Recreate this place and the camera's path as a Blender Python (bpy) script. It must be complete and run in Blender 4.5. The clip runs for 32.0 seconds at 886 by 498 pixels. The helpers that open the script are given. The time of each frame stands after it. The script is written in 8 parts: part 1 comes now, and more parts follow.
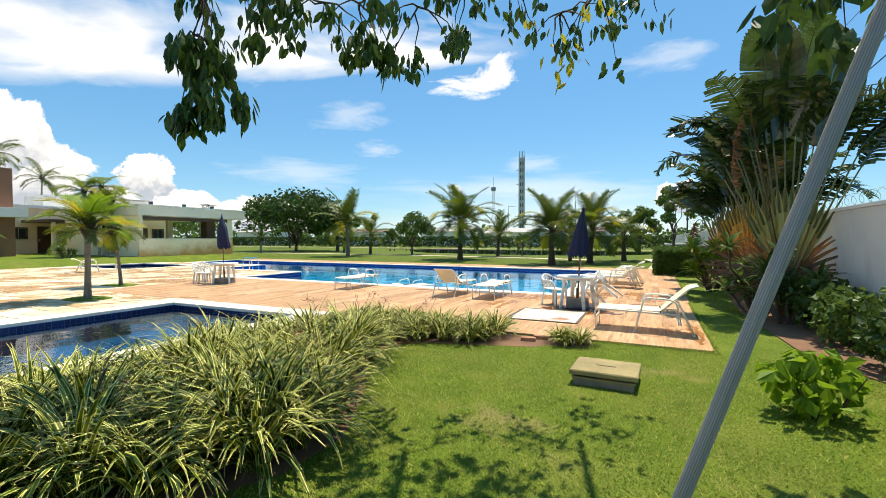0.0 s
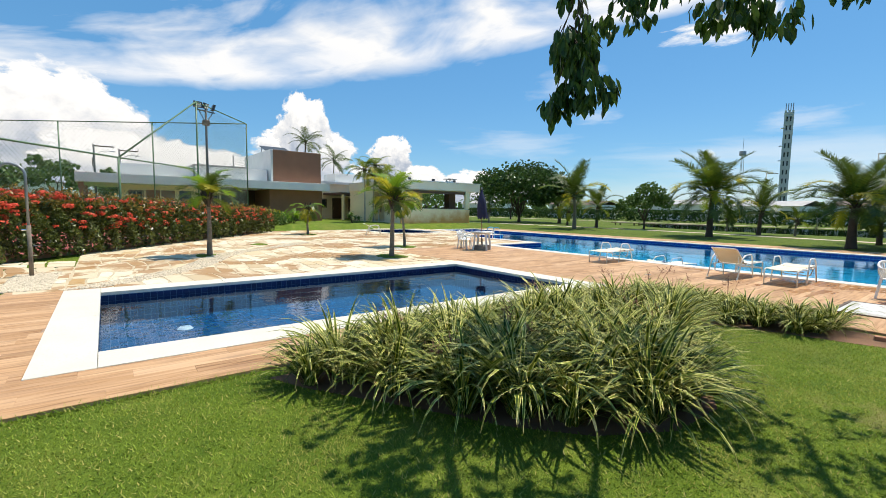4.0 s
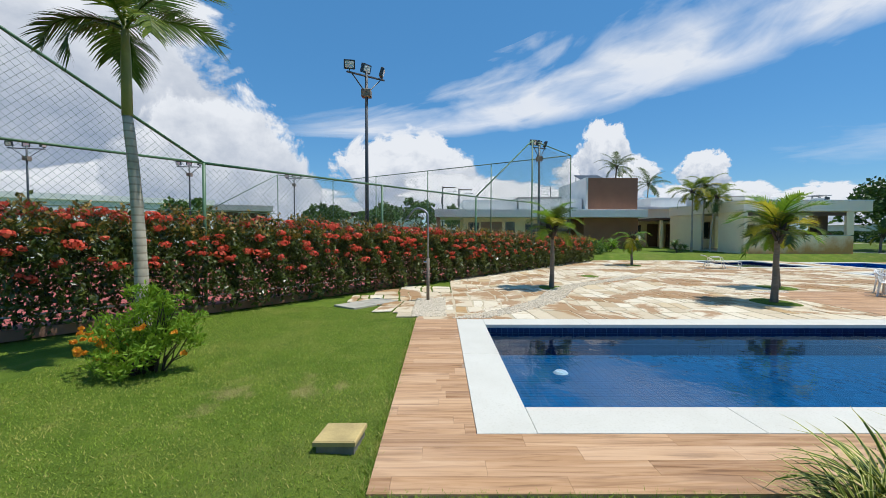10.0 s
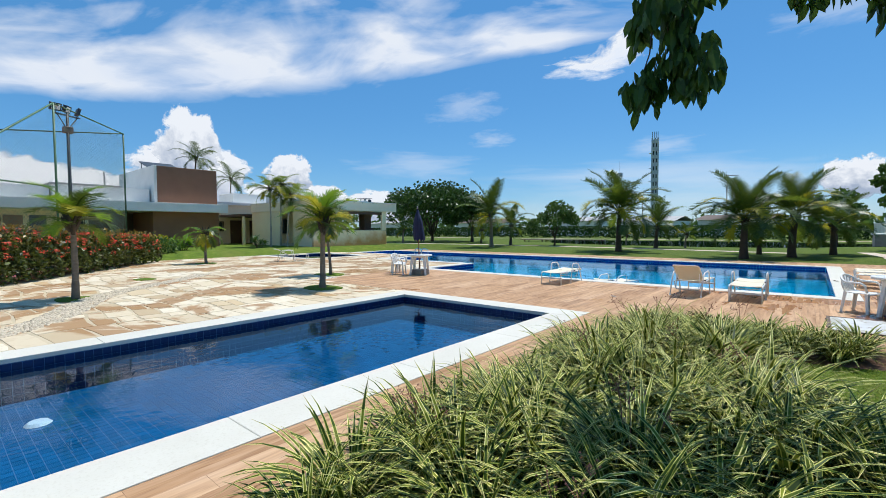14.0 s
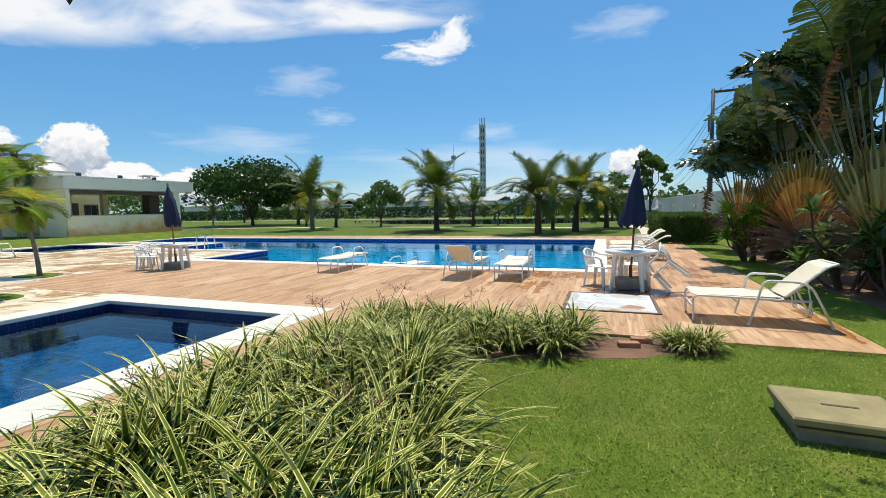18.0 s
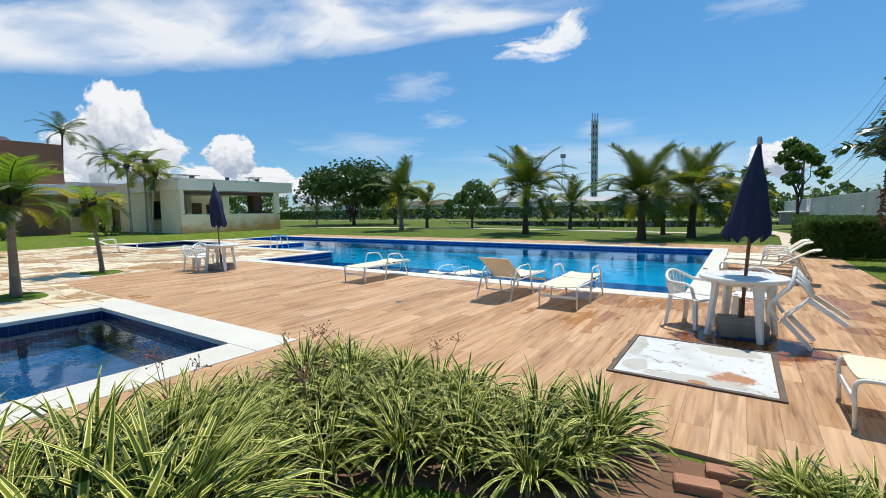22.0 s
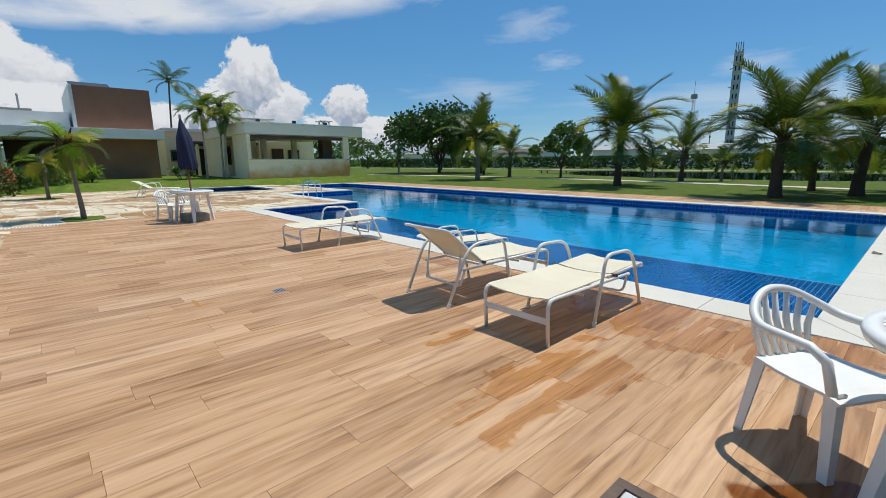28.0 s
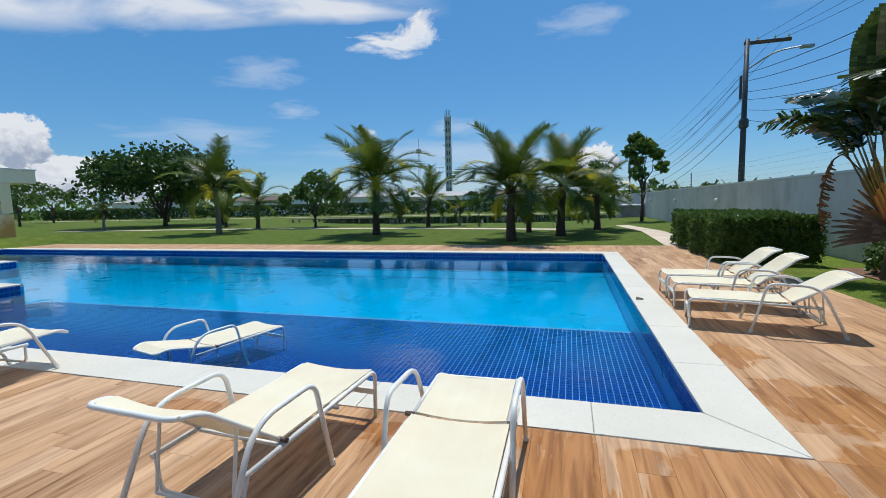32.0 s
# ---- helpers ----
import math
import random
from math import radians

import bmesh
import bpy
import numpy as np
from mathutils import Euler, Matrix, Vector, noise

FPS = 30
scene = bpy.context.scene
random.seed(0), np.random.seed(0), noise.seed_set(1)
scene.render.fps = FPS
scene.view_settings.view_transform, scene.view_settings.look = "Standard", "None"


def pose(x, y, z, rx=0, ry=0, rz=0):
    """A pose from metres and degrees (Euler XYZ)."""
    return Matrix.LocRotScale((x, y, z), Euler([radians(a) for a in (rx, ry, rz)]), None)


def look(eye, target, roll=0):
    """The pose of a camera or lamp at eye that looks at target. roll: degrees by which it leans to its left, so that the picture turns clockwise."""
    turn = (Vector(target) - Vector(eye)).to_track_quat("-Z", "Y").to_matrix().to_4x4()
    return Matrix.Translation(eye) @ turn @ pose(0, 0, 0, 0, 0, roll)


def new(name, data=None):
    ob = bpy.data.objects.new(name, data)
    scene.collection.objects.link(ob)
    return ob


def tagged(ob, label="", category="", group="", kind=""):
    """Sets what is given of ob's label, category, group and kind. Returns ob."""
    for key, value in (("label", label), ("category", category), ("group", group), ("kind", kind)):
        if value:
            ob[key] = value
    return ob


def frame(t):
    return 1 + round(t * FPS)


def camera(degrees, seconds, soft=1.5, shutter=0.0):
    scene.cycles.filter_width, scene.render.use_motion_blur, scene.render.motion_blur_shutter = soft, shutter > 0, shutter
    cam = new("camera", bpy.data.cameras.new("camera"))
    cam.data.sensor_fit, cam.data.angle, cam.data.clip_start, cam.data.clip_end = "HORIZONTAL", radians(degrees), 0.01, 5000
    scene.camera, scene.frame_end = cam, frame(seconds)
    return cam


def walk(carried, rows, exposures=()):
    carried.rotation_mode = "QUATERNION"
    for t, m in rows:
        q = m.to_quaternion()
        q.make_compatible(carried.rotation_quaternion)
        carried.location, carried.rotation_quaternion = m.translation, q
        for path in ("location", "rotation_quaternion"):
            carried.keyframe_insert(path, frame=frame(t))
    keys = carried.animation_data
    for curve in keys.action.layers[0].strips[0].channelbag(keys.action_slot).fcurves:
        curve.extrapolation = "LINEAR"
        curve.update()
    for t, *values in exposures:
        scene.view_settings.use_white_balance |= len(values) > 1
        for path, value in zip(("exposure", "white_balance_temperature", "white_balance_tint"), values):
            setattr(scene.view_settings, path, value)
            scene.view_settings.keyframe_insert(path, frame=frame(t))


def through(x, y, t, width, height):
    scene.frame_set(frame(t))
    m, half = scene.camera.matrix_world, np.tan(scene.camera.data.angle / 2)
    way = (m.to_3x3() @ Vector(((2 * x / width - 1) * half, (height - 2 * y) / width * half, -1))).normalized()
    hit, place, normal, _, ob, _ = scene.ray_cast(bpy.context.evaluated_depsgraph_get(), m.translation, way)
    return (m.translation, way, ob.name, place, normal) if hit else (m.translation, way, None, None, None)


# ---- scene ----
cam = camera(90.5, 32.0, soft=0.6)
EXPOSURES = [(0, 0.44, 7150, 10), (2, 0.3, 6850, 10), (4, 0.17, 6600, 10), (8, 0.0, 6250, 10), (10, -0.17, 5950, 10), (14, -0.09, 5900, 10), (18, 0.06, 6350, 10), (20, 0.05, 6300, 10), (23, -0.09, 6150, 10), (25, -0.14, 6150, 10), (28, -0.33, 6100, 10), (32, -0.27, 5950, 10)]
PATH = [
    (0, (5.792, 1.68, 1.48), (4.932, 3.485, 1.436), 0.0),
    (0.5, (5.827, 1.598, 1.498), (4.773, 3.297, 1.438), -0.3),
    (1, (5.855, 1.544, 1.482), (4.606, 3.105, 1.413), -0.3),
    (1.5, (5.874, 1.404, 1.491), (4.455, 2.81, 1.408), 0.1),
    (2, (5.849, 1.221, 1.5), (4.342, 2.532, 1.4), 0.3),
    (2.5, (5.788, 1.054, 1.515), (4.255, 2.332, 1.392), 0.6),
    (3, (5.5, 0.96, 1.513), (3.945, 2.21, 1.37), 0.9),
    (3.5, (5.159, 0.827, 1.46), (3.588, 2.055, 1.301), 0.8),
    (4, (4.985, 0.619, 1.489), (3.406, 1.833, 1.31), 0.9),
    (4.5, (4.851, 0.512, 1.503), (3.273, 1.724, 1.299), 0.8),
    (6.5, (3.89, 0.186, 1.555), (2.335, 1.421, 1.322), 0.4),
    (7, (3.783, 0.145, 1.564), (2.141, 1.264, 1.336), -0.2),
    (7.5, (3.755, 0.094, 1.588), (1.985, 1.001, 1.378), -0.8),
    (8, (3.762, 0.013, 1.617), (1.896, 0.707, 1.429), -0.9),
    (8.5, (3.744, -0.054, 1.635), (1.82, 0.467, 1.47), -0.5),
    (9, (3.71, -0.145, 1.644), (1.744, 0.202, 1.525), -0.3),
    (9.5, (3.651, -0.254, 1.654), (1.66, -0.085, 1.567), -0.0),
    (10, (3.583, -0.302, 1.67), (1.585, -0.293, 1.595), 0.1),
    (10.5, (3.434, -0.265, 1.699), (1.439, -0.382, 1.631), 0.1),
    (11, (3.247, -0.122, 1.66), (1.253, -0.262, 1.601), 0.0),
    (11.5, (3.06, -0.055, 1.596), (1.065, 0.088, 1.554), 0.2),
    (12, (2.983, -0.052, 1.59), (1.12, 0.674, 1.557), 0.4),
    (12.5, (2.959, 0.044, 1.575), (1.278, 1.127, 1.539), 0.5),
    (13, (3.012, 0.248, 1.558), (1.467, 1.517, 1.51), 0.1),
    (13.5, (3.087, 0.497, 1.52), (1.638, 1.874, 1.455), -0.2),
    (14, (3.11, 0.859, 1.54), (1.822, 2.386, 1.452), -0.3),
    (14.5, (3.182, 1.129, 1.55), (2.118, 2.819, 1.439), -0.2),
    (15, (3.31, 1.423, 1.543), (2.322, 3.157, 1.416), -0.6),
    (15.5, (3.399, 1.74, 1.541), (2.44, 3.49, 1.399), -0.8),
    (17.5, (3.731, 2.805, 1.505), (3.014, 4.664, 1.328), -1.0),
    (18, (3.879, 3.085, 1.492), (3.19, 4.954, 1.31), -1.2),
    (18.5, (3.984, 3.379, 1.491), (3.303, 5.25, 1.303), -1.1),
    (19, (3.994, 3.656, 1.496), (3.311, 5.527, 1.305), -1.1),
    (19.5, (4.017, 3.866, 1.497), (3.328, 5.733, 1.305), -1.1),
    (20, (4.119, 4.117, 1.505), (3.333, 5.946, 1.315), -1.3),
    (20.5, (4.154, 4.462, 1.504), (3.26, 6.241, 1.318), -1.3),
    (21, (4.205, 4.813, 1.485), (3.255, 6.564, 1.305), -1.1),
    (21.5, (4.277, 5.154, 1.489), (3.246, 6.858, 1.314), -1.0),
    (22, (4.286, 5.503, 1.481), (3.167, 7.152, 1.31), -0.9),
    (22.5, (4.368, 5.863, 1.439), (3.194, 7.473, 1.273), -0.8),
    (23, (4.449, 6.236, 1.43), (3.23, 7.813, 1.263), -0.7),
    (23.5, (4.499, 6.624, 1.445), (3.242, 8.171, 1.279), -0.7),
    (24, (4.589, 7.005, 1.419), (3.304, 8.528, 1.255), -0.9),
    (24.5, (4.659, 7.396, 1.387), (3.34, 8.889, 1.217), -0.7),
    (25, (4.706, 7.769, 1.319), (3.362, 9.239, 1.138), -0.9),
    (25.5, (4.795, 8.06, 1.29), (3.434, 9.511, 1.084), -0.7),
    (27.5, (4.30, 9.248, 1.250), (2.850, 10.585, 0.923), -0.5),
    (28, (4.0, 9.346, 1.284), (2.544, 10.662, 0.894), -0.5),
    (28.5, (3.715, 9.505, 1.330), (2.350, 10.898, 0.882), -0.3),
    (29, (3.472, 9.731, 1.378), (2.293, 11.271, 0.889), -0.3),
    (29.5, (3.231, 9.877, 1.4), (2.298, 11.57, 0.884), -0.3),
    (30, (3.014, 10.015, 1.409), (2.346, 11.825, 0.883), -0.3),
    (30.5, (2.921, 10.226, 1.434), (2.346, 12.074, 0.927), -0.7),
    (31, (2.786, 10.35, 1.454), (2.225, 12.224, 1.036), -0.9),
    (31.5, (2.639, 10.49, 1.484), (2.1, 12.388, 1.158), -1.1),
    (32, (2.609, 10.581, 1.504), (2.057, 12.492, 1.299), -1.4),
]
walk(cam, [(t, look(eye, target, roll)) for t, eye, target, roll in PATH], EXPOSURES)

# ---- light ----
SUN_DIR = Vector((0.02, 0.39, 1.0)).normalized()
world = bpy.data.worlds.new("world")
scene.world = world
world.use_nodes = True
wn = world.node_tree
wn.nodes.clear()
w_out = wn.nodes.new("ShaderNodeOutputWorld")
w_bg = wn.nodes.new("ShaderNodeBackground")
w_sky = wn.nodes.new("ShaderNodeTexSky")
w_sky.sky_type = "NISHITA"
w_sky.sun_disc = False
w_sky.sun_elevation = math.asin(SUN_DIR.z)
w_sky.sun_rotation = math.atan2(SUN_DIR.x, SUN_DIR.y)
w_sky.altitude = 0.0
w_sky.air_density = 1.0
w_sky.dust_density = 0.25
w_sky.ozone_density = 3.2
w_bg.inputs["Strength"].default_value = 0.105
w_tone = wn.nodes.new("ShaderNodeHueSaturation")
w_tone.inputs["Saturation"].default_value = 1.25
w_tone.inputs["Value"].default_value = 1.0
wn.links.new(w_sky.outputs[0], w_tone.inputs["Color"])
w_mix = wn.nodes.new("ShaderNodeMix")
w_mix.data_type = "RGBA"
w_mix.blend_type = "MULTIPLY"
w_mix.inputs[0].default_value = 1.0
w_mix.inputs[7].default_value = (0.90, 1.02, 1.05, 1.0)
wn.links.new(w_tone.outputs[0], w_mix.inputs[6])
w_haze = wn.nodes.new("ShaderNodeMix")
w_haze.data_type = "RGBA"
w_haze.inputs[0].default_value = 0.38
w_haze.inputs[7].default_value = (1.6, 4.35, 7.6, 1.0)
wn.links.new(w_mix.outputs[2], w_haze.inputs[6])
wn.links.new(w_haze.outputs[2], w_bg.inputs[0])
wn.links.new(w_bg.outputs[0], w_out.inputs[0])

sun_data = bpy.data.lights.new("sun", "SUN")
sun_data.energy = 5.0
sun_data.angle = radians(0.5)
sun_data.color = (1.0, 0.95, 0.84)
sun = new("sun", sun_data)
sun.matrix_world = look(SUN_DIR * 60, (0, 0, 0))
scene.view_settings.exposure = 0.0


# ---- mesh building ----
class MB:
    """A mesh in the making: plain lists of corners, faces and face UVs."""

    def __init__(self):
        self.v, self.f, self.uv = [], [], []

    def face(self, pts, uv=None):
        n = len(self.v)
        self.v.extend(tuple(p) for p in pts)
        self.f.append(tuple(range(n, n + len(pts))))
        self.uv.append(uv)
        return self

    def box(self, x0, x1, y0, y1, z0, z1):
        n = len(self.v)
        self.v += [(x0, y0, z0), (x1, y0, z0), (x1, y1, z0), (x0, y1, z0), (x0, y0, z1), (x1, y0, z1), (x1, y1, z1), (x0, y1, z1)]
        for q in ((3, 2, 1, 0), (4, 5, 6, 7), (0, 1, 5, 4), (1, 2, 6, 5), (2, 3, 7, 6), (3, 0, 4, 7)):
            self.f.append(tuple(n + i for i in q))
            self.uv.append(None)
        return self

    def slab(self, x0, x1, y0, y1, z0, z1, c=0.01):
        """A box whose top edges are bevelled by c."""
        return self.prism([(x0, y0), (x1, y0), (x1, y1), (x0, y1)], z0, z1, c)

    def prism(self, poly, z0, z1, c=0.0):
        """An upright prism over a counter-clockwise outline; its top edge drawn in by c."""
        k = len(poly)
        cx, cy = sum(p[0] for p in poly) / k, sum(p[1] for p in poly) / k
        n = len(self.v)
        rings = [(z0, 0.0), (z1, 0.0)] if c <= 0 else [(z0, 0.0), (z1 - c, 0.0), (z1, c)]
        for z, inset in rings:
            for x, y in poly:
                d = math.hypot(cx - x, cy - y) or 1.0
                self.v.append((x + (cx - x) / d * inset * 1.3, y + (cy - y) / d * inset * 1.3, z))
        for r in range(len(rings) - 1):
            for i in range(k):
                j = (i + 1) % k
                self.f.append((n + r * k + i, n + r * k + j, n + (r + 1) * k + j, n + (r + 1) * k + i))
                self.uv.append(None)
        last = n + (len(rings) - 1) * k
        self.f.append(tuple(last + i for i in range(k)))
        self.f.append(tuple(n + k - 1 - i for i in range(k)))
        self.uv += [None, None]
        return self

    def tube(self, pts, radii, seg=8, cap=True):
        """A round bar along pts, of one radius or one for each point."""
        pts = [Vector(p) for p in pts]
        if not hasattr(radii, "__len__"):
            radii = [radii] * len(pts)
        n = len(self.v)
        side = None
        for i, p in enumerate(pts):
            a, b = pts[max(i - 1, 0)], pts[min(i + 1, len(pts) - 1)]
            d = (b - a).normalized() if (b - a).length > 1e-9 else Vector((0, 0, 1))
            if side is None:
                side = d.orthogonal().normalized()
            else:
                side = (side - d * side.dot(d))
                side = side.normalized() if side.length > 1e-6 else d.orthogonal().normalized()
            up = d.cross(side)
            for k in range(seg):
                t = 2 * math.pi * k / seg
                q = p + (side * math.cos(t) + up * math.sin(t)) * radii[i]
                self.v.append((q.x, q.y, q.z))
        for i in range(len(pts) - 1):
            for k in range(seg):
                a, b = n + i * seg + k, n + i * seg + (k + 1) % seg
                self.f.append((a, b, b + seg, a + seg))
                self.uv.append(None)
        if cap:
            self.f.append(tuple(n + seg - 1 - k for k in range(seg)))
            self.f.append(tuple(n + (len(pts) - 1) * seg + k for k in range(seg)))
            self.uv += [None, None]
        return self

    def lathe(self, profile, seg=20, at=(0, 0, 0)):
        """Turned about z: profile of (radius, height)."""
        n = len(self.v)
        for r, z in profile:
            for k in range(seg):
                t = 2 * math.pi * k / seg
                self.v.append((at[0] + r * math.cos(t), at[1] + r * math.sin(t), at[2] + z))
        for i in range(len(profile) - 1):
            for k in range(seg):
                a, b = n + i * seg + k, n + i * seg + (k + 1) % seg
                self.f.append((a, b, b + seg, a + seg))
                self.uv.append(None)
        return self

    def strip(self, rows):
        """Rows of (left, right) points joined to a ribbon; u runs across, v along."""
        k = len(rows) - 1
        for i in range(k):
            (a, b), (c, d) = rows[i], rows[i + 1]
            self.face((a, b, d, c), ((0, i / k), (1, i / k), (1, (i + 1) / k), (0, (i + 1) / k)))
        return self

    def sheet(self, grid, thick=0.0):
        """A grid of points as a sheet, with a second side below it if thick."""
        h, w = len(grid), len(grid[0])
        for i in range(h - 1):
            for j in range(w - 1):
                self.face((grid[i][j], grid[i][j + 1], grid[i + 1][j + 1], grid[i + 1][j]))
        if thick:
            low = [[Vector(p) - Vector((0, 0, thick)) for p in r] for r in grid]
            for i in range(h - 1):
                for j in range(w - 1):
                    self.face((low[i + 1][j], low[i + 1][j + 1], low[i][j + 1], low[i][j]))
            rim = [(0, j) for j in range(w)] + [(i, w - 1) for i in range(1, h)] + [(h - 1, j) for j in range(w - 2, -1, -1)] + [(i, 0) for i in range(h - 2, 0, -1)]
            for (a, b), (c, d) in zip(rim, rim[1:] + rim[:1]):
                self.face((grid[c][d], grid[a][b], low[a][b], low[c][d]))
        return self

    def moved(self, m, start=0):
        for i in range(start, len(self.v)):
            p = m @ Vector(self.v[i])
            self.v[i] = (p.x, p.y, p.z)
        return self

    def mesh(self, name, material, smooth=False):
        me = bpy.data.meshes.new(name)
        me.from_pydata(self.v, [], self.f)
        if any(u is not None for u in self.uv):
            layer = me.uv_layers.new(name="UVMap")
            flat = []
            for u, f in zip(self.uv, self.f):
                for q in (u or [(0.5, 0.5)] * len(f)):
                    flat += q
            layer.data.foreach_set("uv", flat)
        me.materials.append(material)
        if smooth:
            me.polygons.foreach_set("use_smooth", [True] * len(me.polygons))
        me.update()
        return me


def thing(name, label, category, at=(0, 0, 0), rz=0, group="", kind=""):
    """An empty at a thing's base, which carries its parts."""
    ob = new(name)
    ob.empty_display_size = 0.1
    ob.matrix_world = pose(*at, 0, 0, rz)
    return tagged(ob, label, category, group, kind)


def part(name, mb, material, parent=None, label="", smooth=False, weld=False):
    """Links a mesh as one object under a thing or a part."""
    me = mb if isinstance(mb, bpy.types.Mesh) else mb.mesh(name, material, smooth)
    if weld:
        bm = bmesh.new()
        bm.from_mesh(me)
        bmesh.ops.remove_doubles(bm, verts=bm.verts, dist=1e-4)
        bm.to_mesh(me)
        bm.free()
    ob = new(name, me)
    if parent is not None:
        ob.parent = parent
    return tagged(ob, label)


def whole(name, mb, material, label, category, at=(0, 0, 0), rz=0, group="", kind="", smooth=False):
    """A thing that is a single mesh."""
    ob = part(name, mb, material, None, label, smooth)
    ob.matrix_world = pose(*at, 0, 0, rz)
    return tagged(ob, label, category, group, kind)


# ---- materials ----
class Nodes:
    def __init__(self, name):
        self.mat = bpy.data.materials.new(name)
        self.mat.use_nodes = True
        self.t = self.mat.node_tree
        self.bsdf = self.t.nodes["Principled BSDF"]
        self.out = self.t.nodes["Material Output"]
        self._co = None

    def add(self, kind, **values):
        n = self.t.nodes.new(kind)
        for k, v in values.items():
            if k in n.inputs:
                n.inputs[k].default_value = v
        return n

    def link(self, a, b):
        self.t.links.new(a, b)

    def coords(self, scale=(1, 1, 1), vary=False):
        tc = self.add("ShaderNodeTexCoord")
        mp = self.add("ShaderNodeMapping")
        mp.inputs["Scale"].default_value = scale
        self.link(tc.outputs["Object"], mp.inputs["Vector"])
        if vary:
            r = self.random()
            c = self.add("ShaderNodeCombineXYZ")
            for axis, k in (("X", 37.0), ("Y", 91.0), ("Z", 13.0)):
                m = self.math("MULTIPLY", r, k)
                self.link(m, c.inputs[axis])
            self.link(c.outputs[0], mp.inputs["Location"])
        return mp.outputs[0]

    def random(self):
        """One number for each object and each loose piece."""
        o = self.add("ShaderNodeObjectInfo")
        g = self.add("ShaderNodeNewGeometry")
        return self.math("FRACT", self.math("ADD", o.outputs["Random"], g.outputs["Random Per Island"]))

    def math(self, op, a, b=None):
        n = self.add("ShaderNodeMath")
        n.operation = op
        for i, x in enumerate((a, b)):
            if x is None:
                continue
            if isinstance(x, (int, float)):
                n.inputs[i].default_value = x
            else:
                self.link(x, n.inputs[i])
        return n.outputs[0]

    def noise(self, vec, scale, detail=4.0, rough=0.55, distort=0.0):
        n = self.add("ShaderNodeTexNoise", Scale=scale, Detail=detail, Roughness=rough, Distortion=distort)
        self.link(vec, n.inputs["Vector"])
        return n.outputs["Fac"]

    def ramp(self, fac, stops):
        n = self.add("ShaderNodeValToRGB")
        e = n.color_ramp.elements
        while len(e) < len(stops):
            e.new(0.5)
        for s, (p, c) in zip(e, stops):
            s.position = p
            s.color = (*c, 1) if len(c) == 3 else c
        self.link(fac, n.inputs[0])
        return n.outputs[0]

    def mix(self, fac, a, b, blend="MIX"):
        n = self.add("ShaderNodeMix")
        n.data_type = "RGBA"
        n.blend_type = blend
        for socket, x in ((n.inputs[0], fac), (n.inputs[6], a), (n.inputs[7], b)):
            if isinstance(x, (int, float)):
                socket.default_value = x
            elif isinstance(x, tuple):
                socket.default_value = (*x, 1)
            else:
                self.link(x, socket)
        return n.outputs[2]

    def bump(self, height, strength=0.2, distance=0.01):
        n = self.add("ShaderNodeBump", Strength=strength, Distance=distance)
        self.link(height, n.inputs["Height"])
        self.link(n.outputs[0], self.bsdf.inputs["Normal"])
        return self

    def done(self, color=None, rough=0.6, metal=0.0, **more):
        b = self.bsdf
        if color is not None:
            if isinstance(color, tuple):
                b.inputs["Base Color"].default_value = (*color, 1)
            else:
                self.link(color, b.inputs["Base Color"])
        if isinstance(rough, (int, float)):
            b.inputs["Roughness"].default_value = rough
        else:
            self.link(rough, b.inputs["Roughness"])
        b.inputs["Metallic"].default_value = metal
        for k, v in more.items():
            b.inputs[k.replace("_", " ")].default_value = v
        return self.mat


def shade(c, k):
    return tuple(min(1.0, x * k) for x in c)


def plain(name, color, rough=0.6, var=0.18, scale=3.0, grain=60.0, bump=0.15, metal=0.0, random=0.0, stretch=(1, 1, 1), **more):
    """A surface with broad stains, fine grain and a little relief."""
    n = Nodes(name)
    co = n.coords(stretch, vary=random > 0)
    broad, fine = n.noise(co, scale), n.noise(co, grain, 3.0)
    c = n.ramp(broad, [(0.25, shade(color, 1 - var)), (0.75, shade(color, 1 + var))])
    c = n.mix(n.math("MULTIPLY", fine, var * 1.2), c, shade(color, 0.55))
    if random:
        c = n.mix(random, c, n.ramp(n.random(), [(0.0, shade(color, 0.55)), (0.5, color), (1.0, shade(color, 1.45))]))
    if bump:
        n.bump(fine, bump, 0.004)
    r = n.math("ADD", n.math("MULTIPLY", broad, 0.2), rough - 0.1)
    return n.done(c, r, metal, **more)


def spots(n, where, wobble=0.5, scale=1.6, detail=5.0):
    """A ragged mask over the ground, 1 inside any of the ellipses (x, y, half-width, half-length)."""
    geo = n.add("ShaderNodeNewGeometry")
    rag = n.math("MULTIPLY", n.math("SUBTRACT", n.noise(geo.outputs["Position"], scale, detail, 0.6, 0.4), 0.5), wobble * 4)
    best = None
    for x, y, rx, ry in where:
        mp = n.add("ShaderNodeMapping")
        mp.inputs["Scale"].default_value = (1 / rx, 1 / ry, 0.0)
        mp.inputs["Location"].default_value = (-x / rx, -y / ry, 0.0)
        n.link(geo.outputs["Position"], mp.inputs["Vector"])
        le = n.add("ShaderNodeVectorMath")
        le.operation = "LENGTH"
        n.link(mp.outputs[0], le.inputs[0])
        m = n.math("SUBTRACT", 1.0, le.outputs["Value"])
        best = m if best is None else n.math("MAXIMUM", best, m)
    return n.math("ADD", best, rag)


